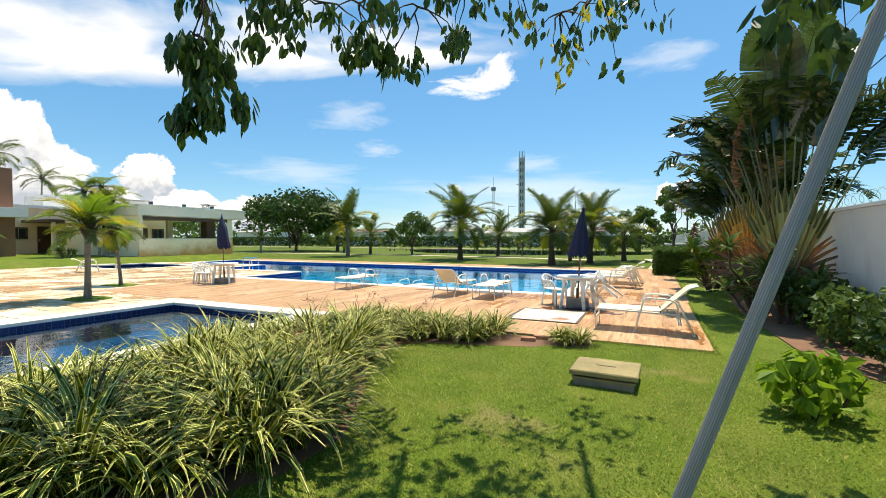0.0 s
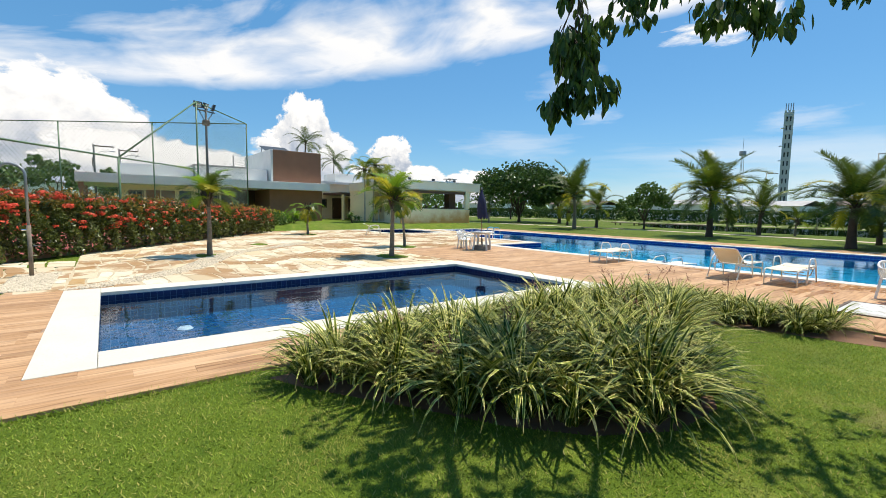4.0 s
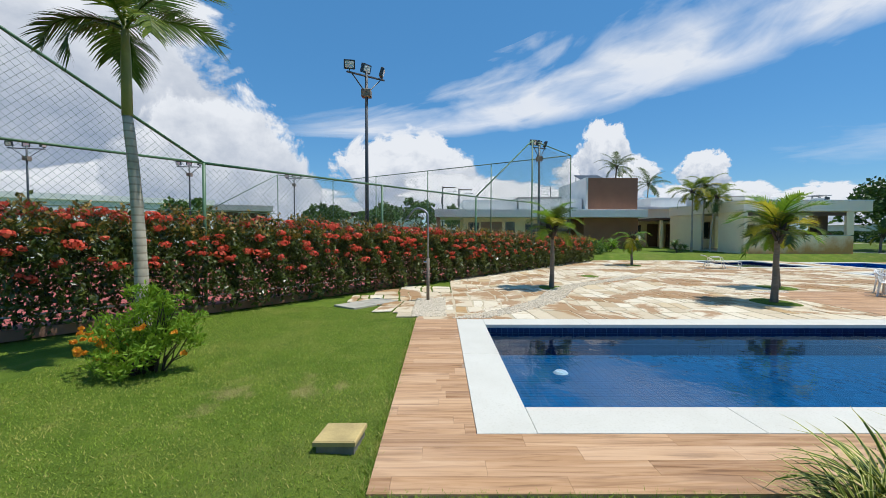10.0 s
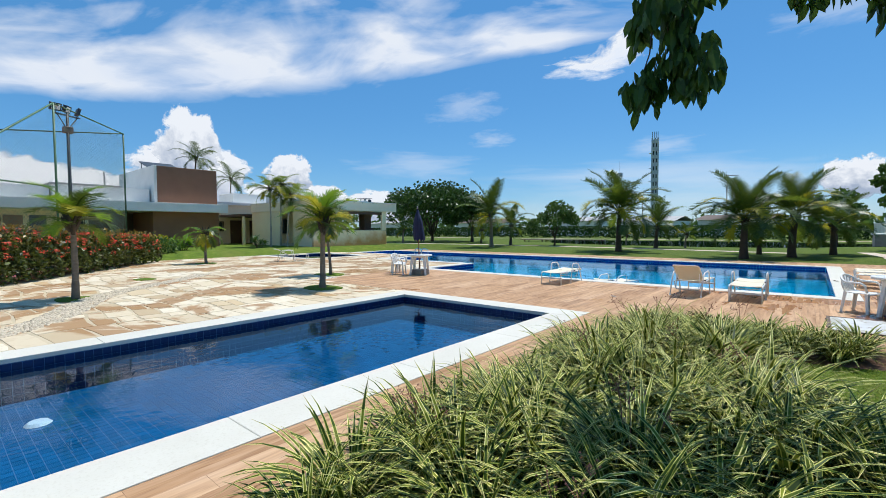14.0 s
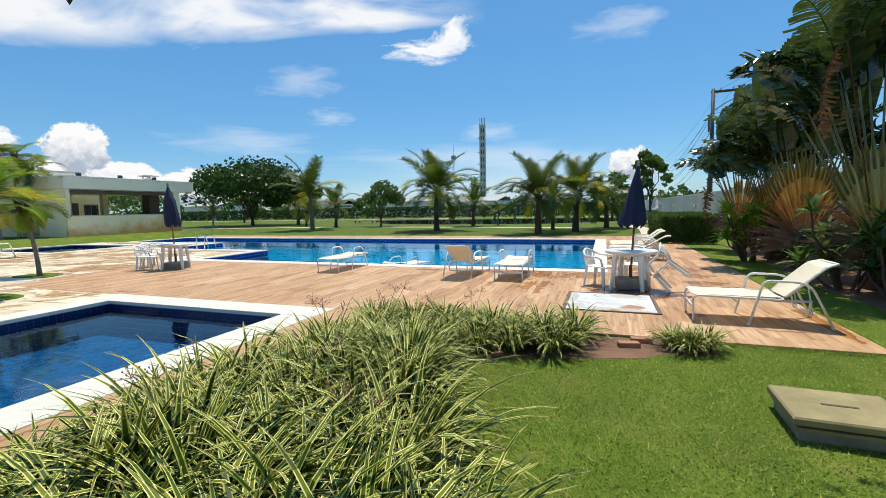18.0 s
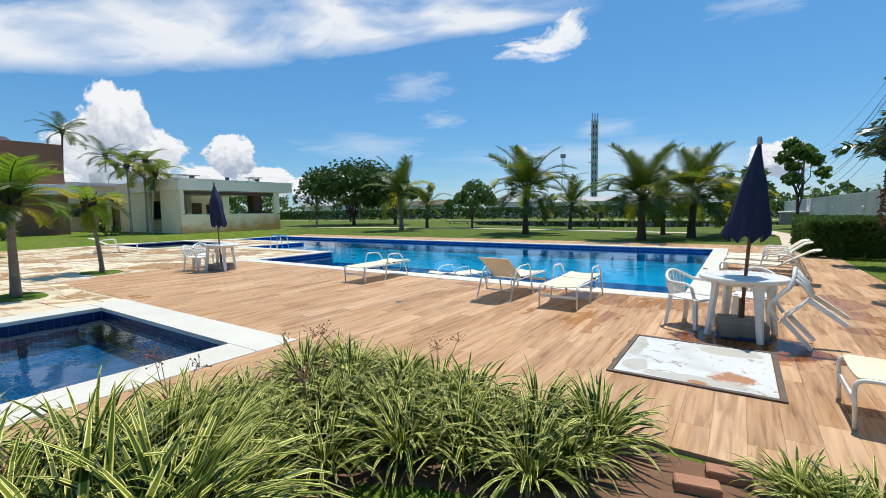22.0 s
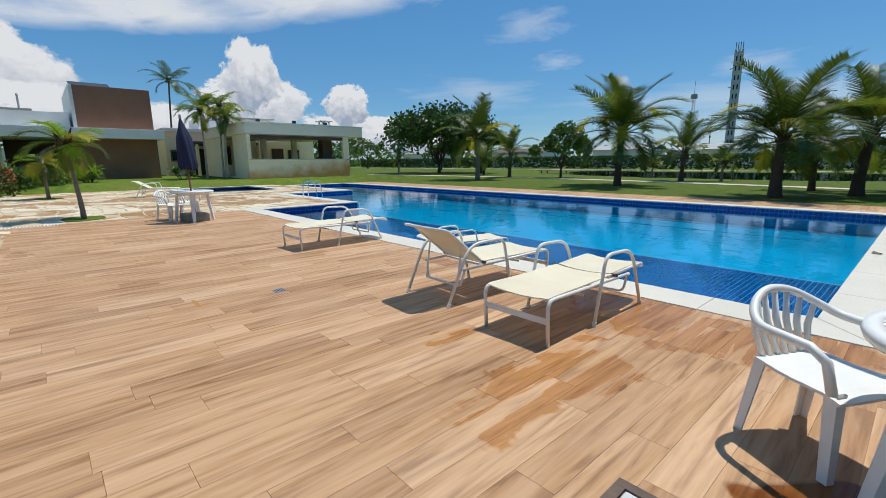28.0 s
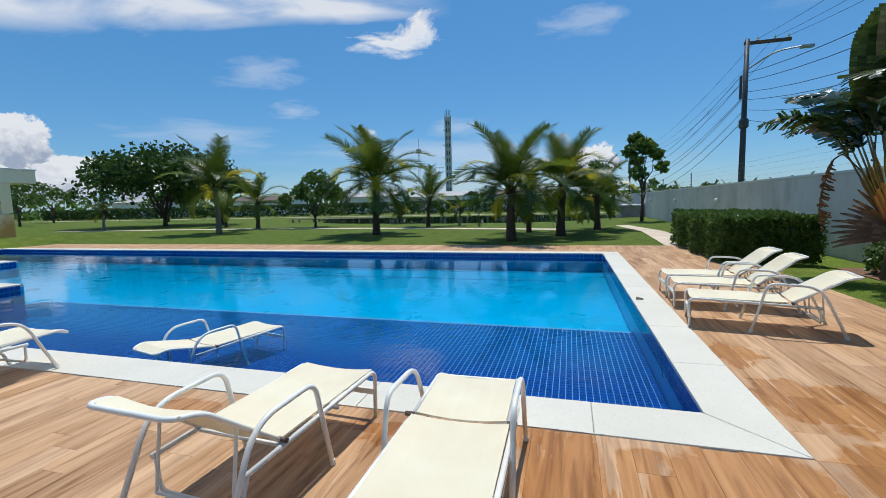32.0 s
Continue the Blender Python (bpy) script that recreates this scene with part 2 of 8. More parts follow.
BARE = [(-0.95, -2.55, 0.55, 0.30), (-1.25, -1.75, 0.45, 0.22), (-1.3, -1.4, 0.25, 0.15), (3.0, 0.3, 0.5, 0.3), (4.6, 5.2, 0.5, 0.35), (6.0, 7.2, 0.4, 0.3)]


def leafy(name, dark, light, rough=0.45, through=0.25, spec=0.25, patch=None):
    """Leaves: each piece its own green, with light coming through."""
    n = Nodes(name)
    c = n.ramp(n.random(), [(0.0, dark), (0.55, tuple((a + b) / 2 for a, b in zip(dark, light))), (1.0, light)])
    co = n.coords()
    c = n.mix(n.math("MULTIPLY", n.noise(co, 9.0), 0.35), c, shade(dark, 0.7))
    if patch:
        c = n.mix(n.ramp(n.random(), [(0.84, (0, 0, 0)), (0.9, (0.8, 0.8, 0.8))]), c, (0.46, 0.38, 0.13))
        c = n.mix(n.ramp(spots(n, BARE, 0.9, 3.2), [(0.1, (0, 0, 0)), (0.9, (0.55, 0.55, 0.55))]), c, (0.36, 0.30, 0.11))
        c = n.mix(n.ramp(n.noise(co, 0.9, 5.0, 0.6), [(0.50, (0, 0, 0)), (0.66, (0.8, 0.8, 0.8))]), c, patch)
        c = n.mix(n.ramp(n.noise(co, 0.45, 4.0, 0.6, 0.5), [(0.55, (0, 0, 0)), (0.66, (0.28, 0.28, 0.28))]), c, shade(dark, 0.7))
    n.done(c, rough, Specular_IOR_Level=spec)
    tr = n.add("ShaderNodeBsdfTranslucent")
    n.link(n.mix(0.5, c, shade(light, 1.5)), tr.inputs["Color"])
    mx = n.add("ShaderNodeMixShader", Fac=through)
    n.link(n.bsdf.outputs[0], mx.inputs[1])
    n.link(tr.outputs[0], mx.inputs[2])
    n.link(mx.outputs[0], n.out.inputs[0])
    return n.mat


def grass_ground():
    n = Nodes("lawn")
    co = n.coords()
    broad, mid, fine = n.noise(co, 0.35), n.noise(co, 2.2, 5.0), n.noise(co, 55.0, 4.0, 0.7)
    c = n.ramp(mid, [(0.3, (0.10, 0.155, 0.012)), (0.6, (0.17, 0.23, 0.022)), (0.8, (0.29, 0.28, 0.07))])
    c = n.mix(n.ramp(broad, [(0.52, (0, 0, 0)), (0.72, (0.5, 0.5, 0.5))]), c, (0.235, 0.225, 0.055))
    c = n.mix(n.ramp(fine, [(0.35, (0.6, 0.6, 0.6)), (0.62, (0, 0, 0))]), c, (0.06, 0.11, 0.015))
    c = n.mix(n.ramp(spots(n, BARE, 0.9, 3.2), [(0.1, (0, 0, 0)), (0.9, (0.6, 0.6, 0.6))]), c, (0.34, 0.27, 0.11))
    geo = n.add("ShaderNodeNewGeometry")
    sep = n.add("ShaderNodeSeparateXYZ")
    n.link(geo.outputs["Position"], sep.inputs[0])
    park = n.ramp(n.math("MULTIPLY", sep.outputs[1], 0.02), [(0.48, (0, 0, 0)), (0.54, (0.62, 0.62, 0.62))])
    c = n.mix(park, c, n.ramp(mid, [(0.3, (0.045, 0.075, 0.009)), (0.6, (0.085, 0.115, 0.014)), (0.8, (0.16, 0.15, 0.035))]))
    n.bump(fine, 0.9, 0.03)
    return n.done(c, 0.9, Specular_IOR_Level=0.15)


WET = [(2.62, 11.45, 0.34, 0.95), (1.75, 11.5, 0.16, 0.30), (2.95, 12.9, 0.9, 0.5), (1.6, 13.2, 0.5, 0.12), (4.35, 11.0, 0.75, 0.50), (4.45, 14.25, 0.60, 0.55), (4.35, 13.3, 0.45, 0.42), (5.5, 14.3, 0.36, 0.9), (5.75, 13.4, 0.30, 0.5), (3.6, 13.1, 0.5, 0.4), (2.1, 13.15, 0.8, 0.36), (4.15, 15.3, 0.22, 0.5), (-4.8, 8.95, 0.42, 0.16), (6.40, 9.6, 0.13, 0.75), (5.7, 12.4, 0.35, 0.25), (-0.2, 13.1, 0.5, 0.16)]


def wood_plank():
    n = Nodes("wood_look_tile")
    co = n.coords((11.0, 0.8, 11.0), vary=True)
    grain = n.noise(co, 1.7, 7.0, 0.58, 0.6)
    band = n.noise(co, 0.9, 3.0, 0.5, 0.3)
    c = n.ramp(grain, [(0.34, (0.15, 0.07, 0.03)), (0.44, (0.40, 0.222, 0.105)), (0.54, (0.52, 0.31, 0.16)), (0.70, (0.64, 0.42, 0.25))])
    c = n.mix(n.ramp(band, [(0.45, (0, 0, 0)), (0.72, (0.5, 0.5, 0.5))]), c, (0.58, 0.385, 0.25))
    c = n.mix(0.42, c, n.ramp(n.random(), [(0, (0.22, 0.105, 0.045)), (0.25, (0.42, 0.235, 0.115)), (0.7, (0.53, 0.315, 0.165)), (1, (0.68, 0.45, 0.275))]))
    streak = n.noise(co, 0.85, 5.0, 0.55, 0.8)
    c = n.mix(n.ramp(streak, [(0.54, (0, 0, 0)), (0.66, (0.55, 0.55, 0.55))]), c, (0.23, 0.12, 0.06))
    wide = n.add("ShaderNodeNewGeometry")
    mp = n.add("ShaderNodeMapping")
    n.link(wide.outputs["Position"], mp.inputs["Vector"])
    dust = n.noise(mp.outputs[0], 0.7, 5.0, 0.6)
    c = n.mix(n.ramp(dust, [(0.50, (0, 0, 0)), (0.78, (0.22, 0.22, 0.22))]), c, (0.56, 0.42, 0.32))
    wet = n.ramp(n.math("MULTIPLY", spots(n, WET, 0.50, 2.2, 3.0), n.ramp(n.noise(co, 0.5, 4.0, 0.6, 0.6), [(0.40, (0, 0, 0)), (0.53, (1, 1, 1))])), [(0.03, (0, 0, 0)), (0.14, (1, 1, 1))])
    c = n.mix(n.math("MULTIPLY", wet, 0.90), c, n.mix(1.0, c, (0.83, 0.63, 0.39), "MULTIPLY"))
    # wet deck under the table, its colour darkened to hold the table's shade too
    soaked_shaded = n.ramp(spots(n, [(4.40, 11.15, 0.80, 0.48)], 0.35, 2.2, 1.5), [(0.08, (0, 0, 0)), (0.14, (1, 1, 1))])
    c = n.mix(soaked_shaded, c, n.mix(1.0, c, (0.50, 0.34, 0.20), "MULTIPLY"))
    wet = n.math("MAXIMUM", wet, n.math("MULTIPLY", soaked_shaded, 1.12))
    mark = n.ramp(spots(n, [(-0.50, 10.27, 0.17, 0.022), (-0.40, 10.33, 0.022, 0.10)], 0.22, 9.0), [(0.05, (0, 0, 0)), (0.12, (0.85, 0.85, 0.85))])
    c = n.mix(mark, c, (0.40, 0.20, 0.055))
    n.bump(grain, 0.08, 0.003)
    dry = n.math("ADD", n.math("MULTIPLY", dust, 0.3), 0.48)
    return n.done(c, n.math("SUBTRACT", dry, n.math("MULTIPLY", wet, 0.40)), Specular_IOR_Level=0.14)


def flagstone():
    n = Nodes("flagstone")
    co = n.coords((1, 1, 1), vary=True)
    b = n.noise(co, 7.0, 6, 0.65)
    c = n.ramp(n.random(), [(0.0, (0.44, 0.30, 0.15)), (0.08, (0.55, 0.43, 0.27)), (0.45, (0.68, 0.565, 0.39)), (0.82, (0.75, 0.655, 0.49)), (0.94, (0.60, 0.46, 0.27)), (1.0, (0.45, 0.27, 0.10))])
    c = n.mix(n.ramp(b, [(0.5, (0, 0, 0)), (0.75, (0.6, 0.6, 0.6))]), c, (0.52, 0.38, 0.22))
    wide = n.add("ShaderNodeNewGeometry")
    wet = n.noise(wide.outputs["Position"], 0.55, 6, 0.62, 0.6)
    c = n.mix(n.ramp(wet, [(0.50, (0, 0, 0)), (0.54, (0.85, 0.85, 0.85))]), c, (0.33, 0.165, 0.05))
    n.bump(b, 0.35, 0.01)
    return n.done(c, 0.75)


def coping_stone():
    n = Nodes("coping_stone")
    co = n.coords()
    a, b = n.noise(co, 1.1, 5), n.noise(co, 45, 5, 0.7)
    c = n.ramp(a, [(0.3, (0.59, 0.55, 0.46)), (0.7, (0.665, 0.625, 0.535))])
    c = n.mix(n.ramp(b, [(0.52, (0, 0, 0)), (0.66, (0.5, 0.5, 0.5))]), c, (0.52, 0.47, 0.37))
    n.bump(b, 0.2, 0.004)
    return n.done(c, 0.7)


def water(name, tint, scale, strength):
    """Clear water: light goes through it with a tint, and its surface mirrors by Fresnel."""
    n = Nodes(name)
    co = n.coords()
    h = n.math("ADD", n.noise(co, scale, 3, 0.5, 0.4), n.math("MULTIPLY", n.noise(co, scale * 4.3, 2), 0.25))
    bp = n.add("ShaderNodeBump", Strength=strength, Distance=0.05)
    n.link(h, bp.inputs["Height"])
    tr = n.add("ShaderNodeBsdfTransparent")
    tr.inputs[0].default_value = (*tint, 1)
    gl = n.add("ShaderNodeBsdfGlossy", Roughness=0.02)
    fr = n.add("ShaderNodeFresnel", IOR=1.31)
    n.link(bp.outputs[0], gl.inputs["Normal"])
    n.link(bp.outputs[0], fr.inputs["Normal"])
    mx = n.add("ShaderNodeMixShader")
    n.link(fr.outputs[0], mx.inputs[0])
    n.link(tr.outputs[0], mx.inputs[1])
    n.link(gl.outputs[0], mx.inputs[2])
    n.link(mx.outputs[0], n.out.inputs[0])
    n.t.nodes.remove(n.bsdf)
    return n.mat


def variegated():
    """Strap leaves, green with cream margins."""
    n = Nodes("variegated_blade")
    uv = n.add("ShaderNodeUVMap")
    sep = n.add("ShaderNodeSeparateXYZ")
    n.link(uv.outputs[0], sep.inputs[0])
    off = n.math("ABSOLUTE", n.math("SUBTRACT", sep.outputs[0], 0.5))
    r = n.random()
    green = n.ramp(r, [(0, (0.014, 0.034, 0.002)), (0.5, (0.045, 0.084, 0.005)), (1, (0.22, 0.25, 0.022))])
    cream = n.ramp(r, [(0, (0.09, 0.12, 0.010)), (0.40, (0.54, 0.52, 0.09)), (1, (0.98, 0.88, 0.38))])
    c = n.mix(n.ramp(off, [(0.26, (0, 0, 0)), (0.40, (1, 1, 1))]), green, cream)
    c = n.mix(n.ramp(sep.outputs[1], [(0.88, (0, 0, 0)), (1.0, (0.7, 0.7, 0.7))]), c, (0.36, 0.27, 0.12))
    n.done(c, 0.5, Specular_IOR_Level=0.15)
    tr = n.add("ShaderNodeBsdfTranslucent")
    n.link(c, tr.inputs["Color"])
    mx = n.add("ShaderNodeMixShader", Fac=0.12)
    n.link(n.bsdf.outputs[0], mx.inputs[1])
    n.link(tr.outputs[0], mx.inputs[2])
    n.link(mx.outputs[0], n.out.inputs[0])
    return n.mat


def hatch_plate():
    """White paint, with grey worn patches, dark chips and a rust stain."""
    n = Nodes("painted_plate")
    co = n.coords()
    a, b = n.noise(co, 1.6, 4, 0.5, 0.4), n.noise(co, 9.0, 6, 0.7)
    c = n.ramp(a, [(0.36, (0.50, 0.49, 0.46)), (0.47, (0.60, 0.595, 0.57)), (0.75, (0.65, 0.64, 0.61))])
    c = n.mix(n.ramp(n.noise(co, 6.5, 5, 0.6, 0.8), [(0.60, (0, 0, 0)), (0.62, (0.85, 0.85, 0.85))]), c, (0.30, 0.24, 0.17))
    worn = n.ramp(spots(n, [(4.25, 10.72, 0.34, 0.16), (3.52, 9.86, 0.12, 0.2), (4.0, 9.72, 0.5, 0.10), (3.42, 10.5, 0.08, 0.4)], 0.25, 3.0), [(0.08, (0, 0, 0)), (0.14, (0.85, 0.85, 0.85))])
    c = n.mix(worn, c, (0.44, 0.41, 0.33))
    rust = n.ramp(spots(n, [(4.28, 9.92, 0.20, 0.16), (4.05, 9.66, 0.10, 0.06)], 0.42, 8.0), [(0.0, (0, 0, 0)), (0.35, (0.9, 0.9, 0.9))])
    c = n.mix(rust, c, (0.36, 0.13, 0.025))
    n.bump(b, 0.3, 0.003)
    return n.done(c, 0.5)


M_LAWN = grass_ground()
M_BLADE = leafy("grass_blade", (0.065, 0.135, 0.008), (0.35, 0.44, 0.055), 0.6, 0.3, 0.15, (0.36, 0.33, 0.085))
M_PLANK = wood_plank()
M_GROUT = plain("grout", (0.36, 0.25, 0.17), 0.9)
M_FLAG = flagstone()
M_BED = plain("sand_joint", (0.58, 0.47, 0.31), 0.95, 0.25, 2.0, 30.0)
M_COPING = coping_stone()
M_NAVY = plain("navy_mosaic", (0.008, 0.055, 0.27), 0.18, 0.25, 2.0, 20.0, 0.0, random=0.30)
M_NAVY_SMALL = plain("blue_mosaic", (0.012, 0.12, 0.26), 0.18, 0.25, 2.0, 20.0, 0.0, random=0.25)
M_NAVY_DARK = plain("dark_navy_mosaic", (0.008, 0.022, 0.085), 0.18, 0.25, 2.0, 20.0, 0.0, random=0.3)
M_SMALL_GROUT = plain("small_mosaic_grout", (0.06, 0.14, 0.27), 0.8)
M_NAVY_GROUT = plain("mosaic_grout", (0.24, 0.33, 0.50), 0.8)
M_LANE = plain("lane_tile", (0.02, 0.25, 0.47), 0.3, 0.10, 1.0, 12.0, 0.0)
M_AZURE = plain("azure_tile", (0.016, 0.42, 0.65), 0.3, 0.10, 1.0, 12.0, 0.0, random=0.15)
M_WATER = water("pool_water", (0.62, 0.92, 1.0), 2.2, 0.10)
M_WATER_SMALL = water("small_pool_water", (0.75, 0.90, 1.0), 1.9, 0.10)
M_POND = water("pond_water", (0.10, 0.14, 0.12), 1.2, 0.10)
M_VARIEG = variegated()
M_SOIL = plain("soil", (0.19, 0.098, 0.052), 0.95, 0.35, 2.5, 25.0, 0.9)
M_WHITE_WALL = plain("white_stucco", (0.80, 0.78, 0.73), 0.85, 0.10, 0.6, 40.0, 0.25)
M_CREAM = plain("cream_stucco", (0.97, 0.79, 0.51), 0.85, 0.08, 0.7, 40.0, 0.2)


def stained_cream():
    """Cream stucco whose foot is splashed with orange soil."""
    n = Nodes("stained_cream_stucco")
    co = n.coords()
    c = n.ramp(n.noise(co, 0.7), [(0.3, (0.93, 0.75, 0.47)), (0.7, (0.97, 0.80, 0.53))])
    sep = n.add("ShaderNodeSeparateXYZ")
    n.link(co, sep.inputs[0])
    edge = n.math("ADD", sep.outputs[2], n.math("MULTIPLY", n.noise(co, 1.1, 6.0, 0.65), -2.0))
    edge = n.math("ADD", edge, n.math("MULTIPLY", n.math("SUBTRACT", 26.0, sep.outputs[1]), 0.10))
    c = n.mix(n.ramp(n.math("ADD", edge, 0.3), [(0.10, (0.9, 0.9, 0.9)), (0.95, (0, 0, 0))]), c, (0.66, 0.29, 0.06))
    n.bump(n.noise(co, 40.0), 0.2, 0.004)
    return n.done(c, 0.85)


M_CREAM_STAINED = stained_cream()


def weathered_wall():
    """White render with grey run-off streaks and worn patches."""
    n = Nodes("weathered_white_render")
    co = n.coords()
    run = n.noise(n.coords((1.0, 1.0, 0.45)), 0.9, 6.0, 0.65)
    c = n.ramp(n.noise(co, 0.6), [(0.3, (0.60, 0.58, 0.53)), (0.7, (0.72, 0.70, 0.65))])
    c = n.mix(n.ramp(run, [(0.50, (0, 0, 0)), (0.72, (0.6, 0.6, 0.6))]), c, (0.36, 0.33, 0.27))
    c = n.mix(n.ramp(n.noise(co, 9.0, 5.0, 0.7), [(0.62, (0, 0, 0)), (0.68, (0.6, 0.6, 0.6))]), c, (0.78, 0.77, 0.74))
    n.bump(n.noise(co, 40.0), 0.3, 0.004)
    return n.done(c, 0.9)


M_WALL_EAST = weathered_wall()
M_BROWN = plain("brown_stucco", (0.27, 0.135, 0.080), 0.9, 0.12, 1.0, 30.0, 0.4)
M_ROOF = plain("roof_sheet", (0.42, 0.40, 0.38), 0.7, 0.2, 0.8, 20.0)
M_DARK_GLASS = plain("dark_glass", (0.03, 0.035, 0.04), 0.08, 0.1, 1.0, 5.0, 0.0)
M_WOOD_DARK = plain("dark_timber", (0.10, 0.055, 0.03), 0.6, 0.3, 3.0, 40.0, 0.3, stretch=(6, 6, 1))
M_WHITE_PLASTIC = plain("white_plastic", (0.79, 0.78, 0.74), 0.42, 0.05, 4.0, 70.0, 0.03)
M_WHITE_TUBE = plain("white_painted_tube", (0.80, 0.78, 0.72), 0.35, 0.08, 6.0, 80.0, 0.03)


def sling_mesh():
    """Woven plastic mesh: some light passes between its threads."""
    n = Nodes("cream_sling_fabric")
    co = n.coords()
    c = n.ramp(n.noise(co, 3.0), [(0.3, (0.80, 0.70, 0.50)), (0.7, (0.86, 0.78, 0.58))])
    n.bump(n.noise(co, 400.0), 0.25, 0.002)
    n.done(c, 0.75)
    tr = n.add("ShaderNodeBsdfTransparent")
    mx = n.add("ShaderNodeMixShader", Fac=0.22)
    n.link(n.bsdf.outputs[0], mx.inputs[1])
    n.link(tr.outputs[0], mx.inputs[2])
    n.link(mx.outputs[0], n.out.inputs[0])
    return n.mat


M_SLING = sling_mesh()
M_NAVY_CLOTH = plain("navy_canvas", (0.012, 0.018, 0.06), 0.8, 0.25, 4.0, 120.0, 0.3)
M_STEEL = plain("galvanised_steel", (0.30, 0.31, 0.33), 0.45, 0.15, 6.0, 60.0, 0.1, metal=0.6)
M_CHROME = plain("polished_steel", (0.75, 0.76, 0.78), 0.12, 0.05, 3.0, 30.0, 0.0, metal=1.0)
M_GREEN_PAINT = plain("green_painted_steel", (0.085, 0.17, 0.08), 0.5, 0.2, 4.0, 50.0, 0.1)
M_WIRE = plain("fence_wire", (0.12, 0.19, 0.13), 0.6, 0.1, 3.0, 30.0, 0.0)
M_BLACK_STEEL = plain("dark_painted_pole", (0.035, 0.045, 0.055), 0.5, 0.2, 4.0, 50.0, 0.1)
M_CONCRETE = plain("concrete", (0.42, 0.38, 0.30), 0.9, 0.25, 2.5, 35.0, 0.6)
M_MOSSY = plain("mossy_concrete", (0.31, 0.25, 0.115), 0.95, 0.35, 4.0, 45.0, 0.8)
M_PLATE = hatch_plate()
M_RUST = plain("rusty_angle", (0.13, 0.085, 0.06), 0.75, 0.4, 8.0, 50.0, 0.4)
M_TRUNK = plain("palm_trunk", (0.235, 0.19, 0.145), 0.95, 0.3, 5.0, 40.0, 0.7, stretch=(1, 1, 4))
M_TRUNK_DARK = plain("dark_trunk", (0.085, 0.062, 0.045), 0.95, 0.3, 5.0, 40.0, 0.8)


def ringed_trunk():
    n = Nodes("ringed_pale_trunk")
    co = n.coords()
    w = n.add("ShaderNodeTexWave", Scale=3.1, Distortion=1.2, Detail=2.0)
    w.bands_direction = "Z"
    n.link(co, w.inputs["Vector"])
    c = n.ramp(n.noise(co, 5.0), [(0.3, (0.38, 0.32, 0.23)), (0.7, (0.54, 0.47, 0.36))])
    c = n.mix(n.ramp(w.outputs["Fac"], [(0.04, (0.55, 0.55, 0.55)), (0.16, (0, 0, 0))]), c, (0.22, 0.17, 0.11))
    n.bump(w.outputs["Fac"], 0.2, 0.008)
    return n.done(c, 0.85, Specular_IOR_Level=0.25)


M_TRUNK_PALE = ringed_trunk()
M_FROND = leafy("palm_frond", (0.020, 0.048, 0.003), (0.115, 0.16, 0.018), 0.40, 0.22, 0.4)
M_FROND_GOLD = leafy("golden_frond", (0.16, 0.20, 0.012), (0.50, 0.42, 0.03), 0.5, 0.4)
M_LEAF = leafy("broad_leaf", (0.022, 0.055, 0.010), (0.085, 0.15, 0.030), 0.38, 0.2)
M_LEAF_MID = leafy("mid_leaf", (0.035, 0.085, 0.012), (0.14, 0.22, 0.045), 0.42, 0.25)
M_LEAF_BRIGHT = leafy("bright_leaf", (0.09, 0.19, 0.008), (0.25, 0.37, 0.025), 0.5, 0.4)
M_FERN = leafy("ferny_leaf", (0.12, 0.24, 0.010), (0.33, 0.45, 0.04), 0.5, 0.4)
M_RUSTY_POLE = plain("rusty_brown_pole", (0.22, 0.095, 0.045), 0.6, 0.3, 6.0, 50.0, 0.2)
M_RED = leafy("ixora_flower", (0.60, 0.045, 0.028), (0.92, 0.19, 0.095), 0.6, 0.3)
M_ORANGE = leafy("orange_flower", (0.75, 0.22, 0.02), (0.90, 0.45, 0.03), 0.6, 0.3)
M_COURT = plain("red_court", (0.38, 0.09, 0.07), 0.85, 0.15, 1.0, 40.0, 0.1)
M_PATH = plain("pale_path", (0.62, 0.50, 0.38), 0.9, 0.2, 0.8, 20.0, 0.2)
M_TOWER = plain("tower_concrete", (0.52, 0.53, 0.54), 0.9, 0.15, 0.2, 3.0, 0.1)

# ---- plan ----
SMALL = (-4.306, -0.548, 0.50, 8.21)          # water of the small pool: x0, x1, y0, y1
BIG = [(3.52, 13.90), (3.52, 23.60), (-21.0, 23.60), (-21.0, 20.30), (-14.5, 20.30), (-14.5, 17.06), (-8.70, 17.06), (-8.70, 13.90)]
BIG_RECTS = [(-8.70, 3.52, 13.90, 17.06), (-14.5, 3.52, 17.06, 20.30), (-21.0, 3.52, 20.30, 23.60)]
KID = (-22.6, -17.9, 14.6, 18.2)
LEDGE_Y = 17.45
WATER_Z = -0.13
WALL_X = 8.9
HEDGE_A, HEDGE_B = Vector((-3.2, -7.6, 0)), Vector((-22.6, 8.0, 0))


def in_rects(x, y, rects):
    return any(a < x < b and c < y < d for a, b, c, d in rects)


